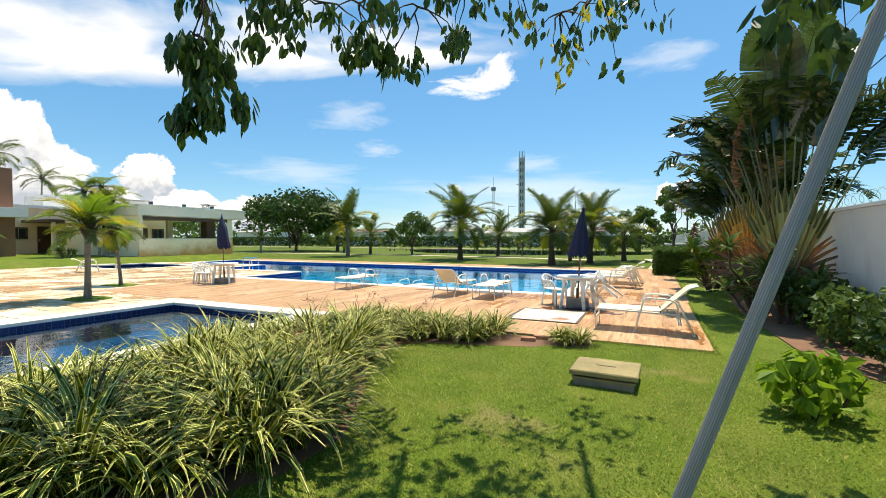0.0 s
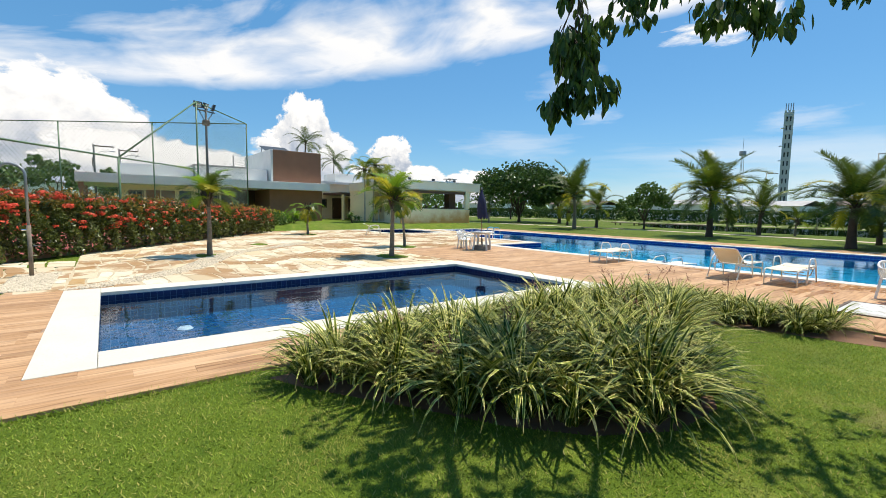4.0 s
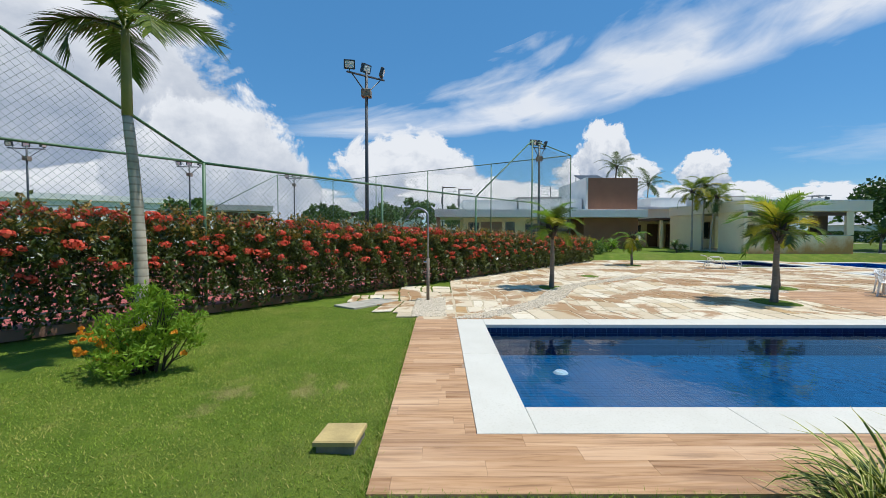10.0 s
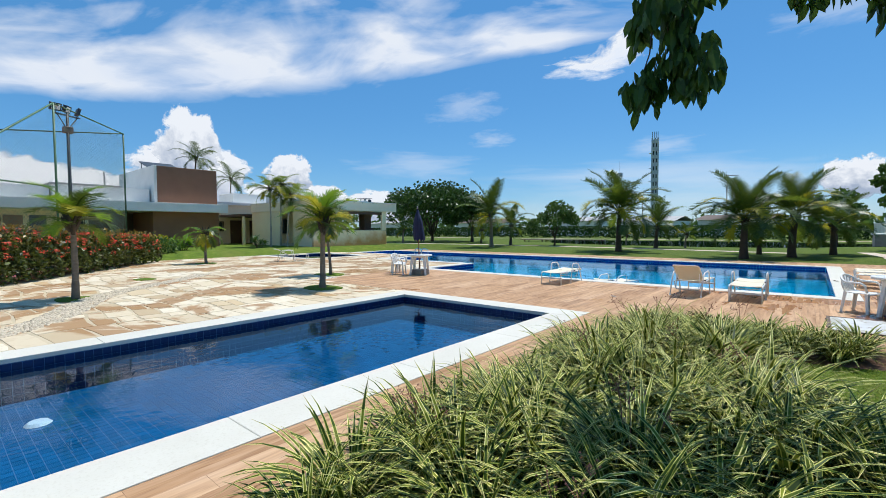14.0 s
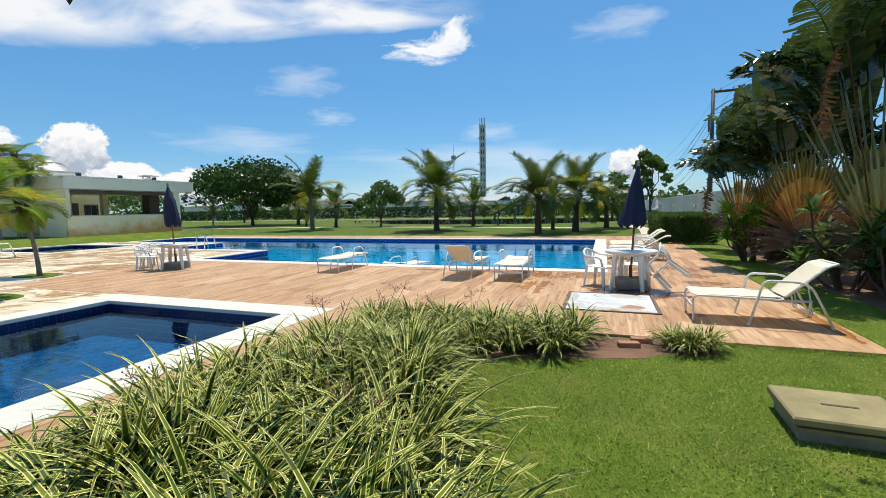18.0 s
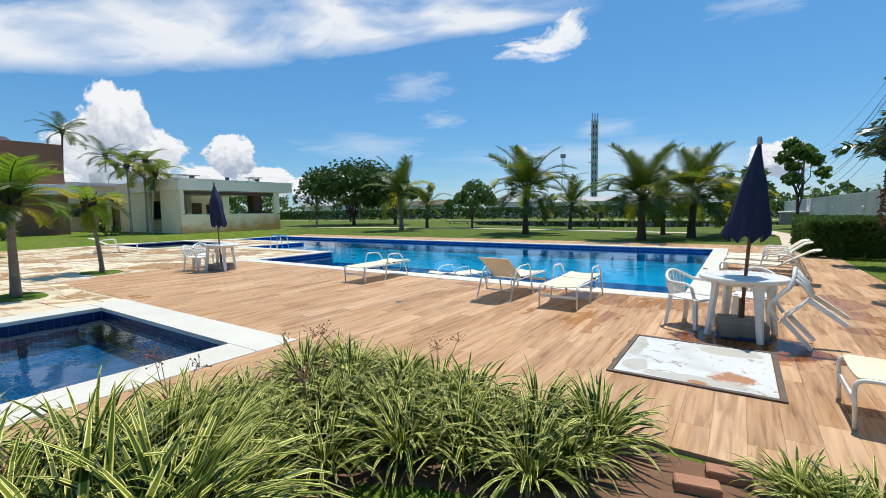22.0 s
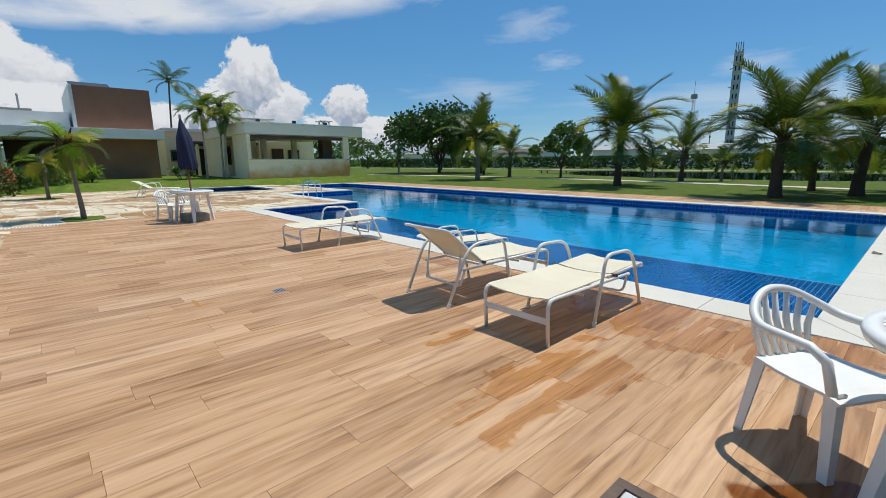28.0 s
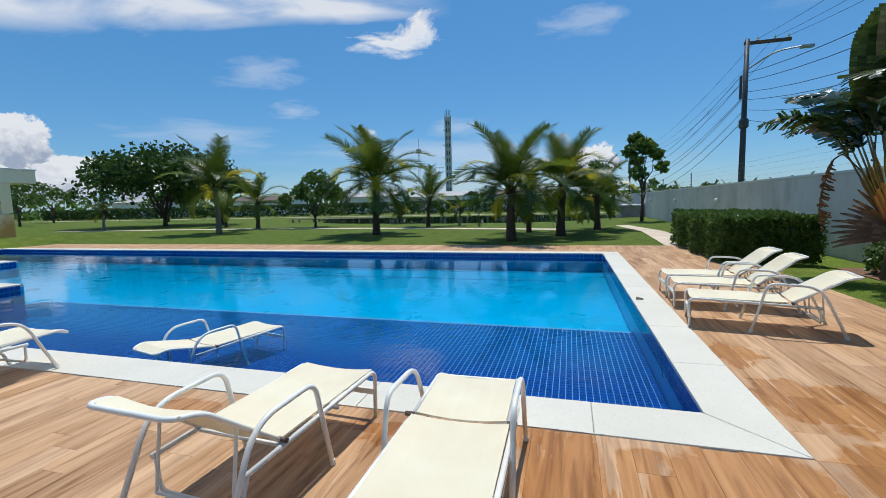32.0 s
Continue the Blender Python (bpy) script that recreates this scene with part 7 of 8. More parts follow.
def floodlight(at, top, label, seed=0, r=0.055):
    ob = thing("floodlight_mast", label, "floodlight", at, 0, "court floodlights")
    part("mast", MB().tube(((0, 0, -0.05), (0, 0, top * 0.5), (0, 0, top)), (r * 1.3, r, r * 0.8), 10), M_BLACK_STEEL, ob, smooth=True)
    d = F_WAY
    part("crossarm", MB().tube((d * -0.75 + Vector((0, 0, top - 0.25)), d * 0.75 + Vector((0, 0, top - 0.1))), 0.03, 8), M_BLACK_STEEL, ob)
    for k, u in enumerate((-0.66, -0.02, 0.66)):
        c = d * u + Vector((0, 0, top - 0.175 + 0.1 * u))
        part("lamp_bracket", MB().tube((c, c + Vector((0, 0, 0.12))), 0.014, 6), M_BLACK_STEEL, ob)
        m = Matrix.Translation(c + Vector((0, 0, 0.22))) @ Matrix.Rotation(math.atan2(F_BACK.y, F_BACK.x) + math.pi + (k - 1) * 0.7, 4, "Z") @ Matrix.Rotation(0.3, 4, "Y")
        lamp = part("lamp", MB().slab(-0.05, 0.05, -0.16, 0.16, -0.13, 0.13, 0.01).moved(m), M_BLACK_STEEL, ob)
        part("lens", MB().box(0.051, 0.056, -0.12, 0.12, -0.09, 0.09).moved(m), M_WHITE_PLASTIC, lamp)
    part("brace", MB().tube((Vector((0, 0, top - 0.7)), d * 0.6 + Vector((0, 0, top - 0.13))), 0.018, 6), M_BLACK_STEEL, ob)
    part("brace", MB().tube((Vector((0, 0, top - 0.7)), d * -0.6 + Vector((0, 0, top - 0.22))), 0.018, 6), M_BLACK_STEEL, ob)
    part("junction_box", MB().slab(-0.14, 0.14, -0.14, 0.14, top - 0.80, top - 0.58, 0.02), M_TRUNK, ob)
    return ob


def build_court():
    f0 = F_LOW - F_WAY * 5.1
    near = [(f0 - F_WAY * 4.5, 6.0), (f0, 6.0), (F_LOW, 3.08), (F_LOW + F_WAY * 5.1, 3.06), (F_LOW + F_WAY * 10.2, 3.06), (Vector((-16.8, 3.90, 0)), 5.92), (Vector((-21.3, 7.0, 0)), 6.02)]
    side = thing("court_fence", "tall green-painted chain-link fence round the sports court", "fence", group="court fences")
    fence_run(side, near)
    end = Vector((-21.3, 7.0, 0))
    far_end = thing("court_fence", "six-metre chain-link fence at the court's end", "fence", group="court fences")
    fence_run(far_end, [(end + F_BACK * 5.2 * i, 6.02) for i in range(5)], pitch=0.28, radius=0.004)
    back = thing("court_fence", "chain-link fence along the court's far side", "fence", group="court fences")
    fence_run(back, [(end + F_BACK * 20.8 - F_WAY * 5.2 * i, 6.0 if i in (0, 1) else 3.06) for i in range(6)], pitch=0.35, radius=0.004)
    c = (end + F_LOW) / 2 + F_BACK * 10.4
    mb = MB()
    p = [end - F_WAY * -0.0, f0 - F_WAY * 4.0, f0 - F_WAY * 4.0 + F_BACK * 20.8, end + F_BACK * 20.8]
    mb.face([(q.x, q.y, 0.0) for q in p[::-1]])
    mb.face([(q.x, q.y, -0.06) for q in p])
    whole("court_floor", mb, M_COURT, "red painted sports court surface", "court", kind="structure")
    kerb = MB()
    q = F_BACK * -0.12
    a, b = f0 - F_WAY * 4.0, end
    kerb.face((a + q, b + q, b + q + Vector((0, 0, 0.16)), a + q + Vector((0, 0, 0.16))))
    kerb.face((a + q + Vector((0, 0, 0.16)), b + q + Vector((0, 0, 0.16)), b + Vector((0, 0, 0.16)), a + Vector((0, 0, 0.16))))
    whole("court_kerb", kerb, M_BROWN, "low dark-brown kerb under the court fence", "kerb", kind="structure")
    floodlight((-9.85, -2.56, 0), 6.55, "dark steel floodlight mast with three lamps by the court", 1)
    floodlight((-17.6, 4.40, 0), 5.9, "dark steel floodlight mast at the court's end", 2)
    for i in range(3):
        p = F_LOW + F_WAY * (1.0 + 8.0 * i) + F_BACK * 22.0
        floodlight((p.x, p.y, 0), 6.2, "dark steel floodlight mast across the court", 3 + i)


build_court()


# ---- distance ----
def utility_pole(at, height, label, arm=1.6, turn=0.0, lamp=True):
    ob = thing("utility_pole", label, "utility pole", at, turn, "utility poles")
    part("pole", MB().tube(((0, 0, -0.1), (0, 0, height)), (0.135, 0.085), 8), M_BLACK_STEEL if height < 9 else M_CONCRETE, ob, smooth=True)
    part("crossarm", MB().box(-0.1, arm, -0.05, 0.05, height - 0.22, height - 0.10), M_WOOD_DARK, ob)
    for x in (0.35, 0.95, arm - 0.1):
        part("insulator", MB().lathe([(0.0, 0.16), (0.035, 0.15), (0.05, 0.08), (0.03, 0.06), (0.05, 0.02), (0.02, 0.0)], 10, (x, 0, height - 0.1)), M_WHITE_PLASTIC, ob)
    part("transformer_clamp", MB().lathe([(0.13, 0), (0.18, 0.06), (0.18, 0.32), (0.13, 0.38)], 10, (0, 0, height * 0.55)), M_BLACK_STEEL, ob)
    part("rack", MB().tube(((-0.16, 0, height * 0.7), (-0.16, 0, height * 0.82)), 0.05, 6), M_BLACK_STEEL, ob)
    if lamp:
        part("lamp_arm", MB().tube(arc(((0, 0, height - 1.2), (0.8, -0.5, height - 0.7), (1.5, -0.9, height - 0.72)), 5, 0.4), 0.03, 6), M_STEEL, ob)
        part("lamp_head", MB().slab(1.45, 1.85, -1.02, -0.82, height - 0.80, height - 0.70, 0.02), M_STEEL, ob)
    return ob


def cable(name, a, b, sag, r, group):
    a, b = Vector(a), Vector(b)
    pts = [a.lerp(b, i / 14) - Vector((0, 0, sag * 4 * (i / 14) * (1 - i / 14))) for i in range(15)]
    whole(name, MB().tube(pts, r, 4, False), M_BLACK_STEEL, "black overhead cable strung between poles", "cable", group=group)


def build_distance():
    utility_pole((9.42, 31.6, 0), 7.75, "dark street pole with crossarm behind the boundary wall", 1.5, 0)
    utility_pole((10.2, 4.0, 0), 7.75, "dark street pole with crossarm behind the boundary wall", 1.5, 0, False)
    utility_pole((10.4, 75.0, 0), 7.75, "dark street pole far along the boundary wall", 1.5, 0)
    for k, (z, dx) in enumerate(((7.72, 0.35), (7.72, 0.95), (7.72, 1.4), (6.4, -0.1), (6.1, -0.1), (5.7, 0.1), (5.4, -0.1), (5.0, 0.0), (4.6, 0.0))):
        cable("overhead_cable", (9.42 + dx, 31.6, z), (10.4 + dx, 75.0, z), 1.0 + 0.15 * k, 0.007 if z > 7 else 0.012, "overhead cables")
        cable("overhead_cable", (9.42 + dx, 31.6, z), (10.2 + dx, 4.0, z), 0.8 + 0.1 * k, 0.007 if z > 7 else 0.012, "overhead cables")
    utility_pole((-12.0, 118.0, 0), 13.5, "tall pale electricity pole beyond the park", 2.2, 20, False)
    utility_pole((-31.0, 122.0, 0), 11.0, "tall pale electricity pole beyond the park", 2.2, 20, False)

    utility_pole((-58.0, -0.1, 0), 8.1, "dark street lamp pole behind the court", 1.8, 90)
    utility_pole((-58.0, 2.2, 0), 7.8, "dark street lamp pole behind the court", 1.8, 90)
    tower = thing("water_tower", "slender pale concrete tower with rows of dark openings", "tower", (-45.4, 188.3, 0), 14)
    w, top = 1.0, 37.0
    for sx in (-1, 0, 1):
        for sy in (-1, 1):
            part("column", MB().box(sx * w - 0.30, sx * w + 0.30, sy * w - 0.30, sy * w + 0.30, 0, top), M_TOWER, tower)
    part("core", MB().box(-w + 0.3, w - 0.3, -w + 0.4, w - 0.4, 0, top - 0.5), M_BLACK_STEEL, tower)
    for i in range(12):
        z = 2 + i * 3.0
        part("ring_beam", MB().box(-w - 0.33, w + 0.33, -w - 0.34, w + 0.34, z, z + 1.35), M_TOWER, tower)
    for i in range(4):
        part("antenna", MB().tube(((-w + i * 0.66, -w, top), (-w + i * 0.66, -w, top + 2.4)), 0.13, 5), M_STEEL, tower)
    for z in (20, 25, 31):
        part("dish", MB().lathe([(0, 0.3), (0.5, 0.25), (0.7, 0.0)], 10, (-w - 0.6, -w - 0.3, z)), M_WHITE_PLASTIC, tower)

    mast = thing("lattice_mast", "thin red and white lattice radio mast", "mast", (-76.0, 240.0, 0))
    for a in range(3):
        c, s = math.cos(a * 2.094), math.sin(a * 2.094)
        part("chord", MB().tube(((c * 1.3, s * 1.3, 0), (c * 0.55, s * 0.55, 31)), 0.10, 4), M_TOWER, mast)
    mb = MB()
    for i in range(26):
        z = i * 1.2
        for a in range(3):
            k0, k1 = 1.3 - 0.75 * z / 31, 1.3 - 0.75 * (z + 1.2) / 31
            p = (math.cos(a * 2.094) * k0, math.sin(a * 2.094) * k0, z)
            q = (math.cos((a + 1) * 2.094) * k1, math.sin((a + 1) * 2.094) * k1, z + 1.2)
            mb.tube((p, q), 0.05, 3, False)
    part("bracing", mb, M_TOWER, mast)
    part("head", MB().lathe([(1.4, 0), (1.5, 0.6), (1.4, 2.0)], 10, (0, 0, 29)), M_STEEL, mast)
    part("spire", MB().tube(((0, 0, 31), (0, 0, 37)), 0.08, 5), M_STEEL, mast)

    # pond, dock, clipped hedge and houses to the north
    mb = MB()
    pts = []
    for i in range(40):
        a = 2 * math.pi * i / 40
        k = 1 + 0.10 * math.sin(3 * a) + 0.06 * math.sin(5 * a + 1)
        pts.append((-7.0 + 17 * k * math.cos(a), 53.0 + 9.0 * k * math.sin(a)))
    mb.face([(x, y, -0.02) for x, y in pts])
    whole("pond_water", mb, M_POND, "still pond reflecting the sky beyond the palms", "pond", kind="structure")
    dock = thing("wooden_dock", "low weathered wooden dock at the pond", "dock", (-20.0, 50.5, 0), 4)
    for i in range(34):
        part("board", MB().slab(-5.1 + i * 0.3, -4.82 + i * 0.3, -0.8, 0.8, 0.22, 0.27, 0.005), M_WOOD_DARK, dock)
    for i in range(5):
        for y in (-0.6, 0.6):
            part("pile", MB().tube(((-4.6 + 2.3 * i, y, -0.1), (-4.6 + 2.3 * i, y, 0.22)), 0.07, 6), M_TRUNK_DARK, dock)
    r = random.Random(41)
    hedge = thing("far_hedge", "long clipped dark hedge across the end of the park", "hedge", (0, 0, 0))
    for seg in range(24):
        mb = MB()
        x0 = -100 + seg * 5.0
        for _ in range(700):
            x, y = x0 + r.uniform(0, 5.0), 74 + 0.05 * (x0 + 100) + r.uniform(-0.7, 0.7)
            leaf_mass(mb, (x, y, r.uniform(0.05, 1.75) if r.random() < 0.7 else 1.75), (0.05, 0.05, 0.05), 1, 0.38, r, 0, -0.2, 0.4)
        part("hedge_length", mb, M_LEAF, hedge)
    mb = MB()
    mb.face(((-120, 66, 0.01), (10, 66, 0.01), (10, 67.5, 0.01), (-120, 67.5, 0.01)))
    whole("far_road", mb, M_PATH, "pale park road in front of the far hedge", "road", kind="structure")
    mb = MB()
    rows = []
    for i in range(16):
        t = i / 15
        x = -38 + 40 * t
        y = 36.0 + 4.5 * math.sin(t * 2.2) - 5 * t
        rows.append(((x, y, -0.018), (x, y + 1.1, -0.018)))
    mb.strip(rows)
    whole("lawn_path", mb, M_PATH, "worn pale footpath across the lawn", "path", kind="structure")
    mb = MB().face(((5.6, 26.0, -0.018), (6.6, 26.0, -0.018), (6.9, 33.0, -0.018), (6.0, 38.5, -0.018), (5.2, 38.5, -0.018), (5.9, 33.0, -0.018)))
    whole("sandy_path", mb, M_PATH, "sandy footpath beside the boundary wall", "path", kind="structure")
    for i, (x, y, w, d, h) in enumerate(((-62, 96, 14, 8, 3.2), (-40, 102, 12, 8, 3.4), (-22, 98, 11, 8, 3.0), (-8, 104, 12, 8, 3.2), (-90, 90, 14, 9, 3.4), (-95, 10, 16, 24, 3.8), (-78, -14, 14, 20, 4.2), (-66, -42, 20, 12, 4.0), (-50, -60, 18, 12, 4.0))):
        b = thing("distant_house", "low white house with a shallow grey roof in the distance", "house", (x, y, 0), r.uniform(-12, 12), "houses in the distance")
        part("wall", MB().box(-w / 2, w / 2, -d / 2, d / 2, -0.1, h), M_WHITE_WALL, b)
        part("roof", MB().face(((-w / 2 - 0.5, -d / 2 - 0.5, h), (w / 2 + 0.5, -d / 2 - 0.5, h), (w / 2 + 0.5, 0, h + 1.0), (-w / 2 - 0.5, 0, h + 1.0))).face(((w / 2 + 0.5, d / 2 + 0.5, h), (-w / 2 - 0.5, d / 2 + 0.5, h), (-w / 2 - 0.5, 0, h + 1.0), (w / 2 + 0.5, 0, h + 1.0))), M_RUST if i % 3 == 0 else M_ROOF, b)
        for k in range(3):
            u = -w / 2 + (k + 0.5) * w / 3
            part("window", MB().box(u - 0.7, u + 0.7, -d / 2 - 0.06, -d / 2 - 0.005, 1.0, 2.2), M_DARK_GLASS, b)
            part("window", MB().box(w / 2 + 0.005, w / 2 + 0.06, -d / 2 + (k + 0.5) * d / 3 - 0.6, -d / 2 + (k + 0.5) * d / 3 + 0.6, 1.0, 2.2), M_DARK_GLASS, b)
    hall = thing("white_hall", "long white hall with a row of tall windows beyond the court", "building", (-40.5, -33.0, 0), 130, "buildings beyond the court")
    part("wall", MB().box(-11, 9, 0, 8, -0.1, 4.7), M_WHITE_WALL, hall)
    part("parapet", MB().box(-11.2, 9.2, -0.2, 8.2, 4.7, 5.25), M_WHITE_WALL, hall)
    for k in range(10):
        part("window", MB().box(-10.2 + k * 1.95, -8.9 + k * 1.95, -0.06, -0.005, 1.4, 3.7), M_DARK_GLASS, hall)
    shed = thing("dark_pavilion", "flat grey-roofed pavilion with a dark open front beyond the court", "building", (-50.5, -26.5, 0), 116, "buildings beyond the court")
    part("roof", MB().box(-5.2, 5.2, -0.8, 6, 4.3, 5.0), M_ROOF, shed)
    part("back_wall", MB().box(-4.8, 4.8, 2.0, 5.5, -0.1, 4.3), M_WOOD_DARK, shed)
    for u in (-4.8, -1.6, 1.6, 4.5):
        part("pillar", MB().box(u, u + 0.3, -0.3, 0.0, -0.1, 4.3), M_ROOF, shed)
    # belts of trees
    belt = thing("distant_woods", "hazy belt of trees along the horizon", "trees", kind="stuff")
    wood = MB()
    for i in range(250):
        a = radians(-40 + 190 * i / 250 + r.uniform(-1, 1))
        d = r.uniform(125, 200)
        s = r.uniform(2.2, 4.2)
        leaf_mass(wood, (-math.sin(a) * d, math.cos(a) * d, s * 0.6), (s * 1.7, s * 1.7, s), 34, 1.6, r, 0.3, 0, 0.5)
    part("tree_mass", wood, M_LEAF_MID, belt)["kind"] = "stuff"
    for i, (x, y, h, s) in enumerate(((-48, 2.2, 5.0, 2.4), (-45, -2.4, 5.3, 2.6), (-44, -6.2, 4.8, 2.4), (-43, -12.0, 4.6, 1.8), (-50, -8, 5.2, 2.8), (-58, 4, 5.6, 3.0), (-70, 12, 6, 3.2), (-34, -22, 4.6, 2.4), (-55, 38, 5, 3.0), (-62, 48, 5.5, 3.4), (-50, 58, 4.5, 2.8), (-45, -14, 4.2, 2.2), (-75, 60, 6, 4))):
        broad_tree("green garden tree beyond the court and lawns", (x, y, -0.05), h, s, 9, 110, 0.36, M_LEAF_MID, 200 + i, trunk=0.12, group="garden trees in the distance")
    for i in range(12):
        a = radians(-7 - 1.5 * i + r.uniform(-0.5, 0.5))
        d = r.uniform(95, 125)
        palm("coconut_palm", "far coconut palm beyond the boundary wall", (2.6 - math.sin(a) * d, 10.6 + math.cos(a) * d, 0), r.uniform(2.5, 4.0), 0.16, 9, COCO, "coconut palms beyond the wall", M_TRUNK_DARK, (0.3, 0), 300 + i, scale=0.75)


build_distance()


# ---- clouds ----
def cloud_material(name, stretch, soft, grey, edge, dense=1.0, lit=0.86):
    n = Nodes(name)
    uv = n.add("ShaderNodeUVMap")
    mp = n.add("ShaderNodeMapping")
    mp.inputs["Scale"].default_value = stretch
    o = n.add("ShaderNodeObjectInfo")
    c = n.add("ShaderNodeCombineXYZ")
    n.link(n.math("MULTIPLY", o.outputs["Random"], 50.0), c.inputs["X"])
    n.link(n.math("MULTIPLY", o.outputs["Random"], 23.0), c.inputs["Y"])
    n.link(c.outputs[0], mp.inputs["Location"])
    n.link(uv.outputs[0], mp.inputs["Vector"])
    sep = n.add("ShaderNodeSeparateXYZ")
    n.link(uv.outputs[0], sep.inputs[0])
    u = n.math("MULTIPLY", n.math("SUBTRACT", sep.outputs[0], 0.5), 2.0)
    v = n.math("MULTIPLY", n.math("SUBTRACT", sep.outputs[1], 0.5), 2.0)
    d = n.math("SQRT", n.math("ADD", n.math("MULTIPLY", u, u), n.math("MULTIPLY", v, v)))
    puff = n.noise(mp.outputs[0], 1.0, 9.0, 0.62, 0.3)
    body = n.math("ADD", n.math("MULTIPLY", n.math("SUBTRACT", 1.0, d), 1.15), n.math("MULTIPLY", n.math("SUBTRACT", puff, 0.5), edge))
    alpha = n.ramp(body, [(0.20, (0, 0, 0)), (0.20 + soft, (1, 1, 1))])
    inner = n.noise(mp.outputs[0], 2.2, 8.0, 0.6)
    tone = n.math("ADD", n.math("MULTIPLY", inner, 0.75), n.math("MULTIPLY", sep.outputs[1], 0.75))
    col = n.ramp(tone, [(0.50, grey), (lit, (1.0, 0.985, 0.96))])
    em = n.add("ShaderNodeEmission", Strength=CLOUD_GLOW)
    n.link(col, em.inputs[0])
    tr = n.add("ShaderNodeBsdfTransparent")
    mx = n.add("ShaderNodeMixShader")
    n.link(n.math("MULTIPLY", alpha, dense), mx.inputs[0])
    n.link(tr.outputs[0], mx.inputs[1])
    n.link(em.outputs[0], mx.inputs[2])
    n.link(mx.outputs[0], n.out.inputs[0])
    n.t.nodes.remove(n.bsdf)
    return n.mat


CLOUD_GLOW = 0.95
M_CUMULUS = cloud_material("cumulus", (3.0, 2.4, 1), 0.10, (0.44, 0.50, 0.60), 1.5)
M_CUMULUS_GREY = cloud_material("grey_cumulus", (3.0, 2.4, 1), 0.10, (0.38, 0.44, 0.54), 1.5, 1.0, 1.35)
M_WISP = cloud_material("wisp", (2.6, 3.4, 1), 1.1, (0.88, 0.92, 0.98), 2.2, 0.32)
M_PUFF = cloud_material("puff", (2.8, 2.8, 1), 0.55, (0.88, 0.92, 0.98), 2.4)


def cloud(az0, az1, el0, el1, material, tilt=0.0, dist=1500.0, label="white cloud drifting in the blue sky"):
    """A curved sheet of cloud between two bearings (degrees left of north) and two heights; tilt lifts its left end."""
    mb = MB()
    nu, nv = 10, 6
    for i in range(nu):
        for j in range(nv):
            q, uv = [], []
            for a, b in ((0, 0), (1, 0), (1, 1), (0, 1)):
                u, v = (i + a) / nu, (j + b) / nv
                az = radians(az0 + (az1 - az0) * u)
                el = radians(el0 + (el1 - el0) * v + tilt * (0.5 - u))
                q.append((-math.sin(az) * math.cos(el) * dist, math.cos(az) * math.cos(el) * dist, math.sin(el) * dist))
                uv.append((u, v))
            mb.face(q, uv)
    return whole("cloud_backdrop", mb, material, label, "cloud", kind="structure")


def cirrus_band(edge, dist=1440.0):
    """A long feathered cloud over (bearing, lower height, upper height); crisp below, torn above."""
    mb = MB()
    nu, nv = 48, 5
    k = len(edge) - 1

    def at(u, v):
        f = u * k
        i = min(int(f), k - 1)
        az, lo, hi = (a + (b - a) * (f - i) for a, b in zip(edge[i], edge[i + 1]))
        az, el = radians(az), radians(lo + (hi - lo) * v)
        return (-math.sin(az) * math.cos(el) * dist, math.cos(az) * math.cos(el) * dist, math.sin(el) * dist)

    for i in range(nu):
        for j in range(nv):
            c = [((i + a) / nu, (j + b) / nv) for a, b in ((0, 0), (1, 0), (1, 1), (0, 1))]
            mb.face([at(*q) for q in c], c)
    return whole("cloud_backdrop", mb, M_BAND, "long feathery white cirrus cloud across the blue sky", "cloud", kind="structure", smooth=True)


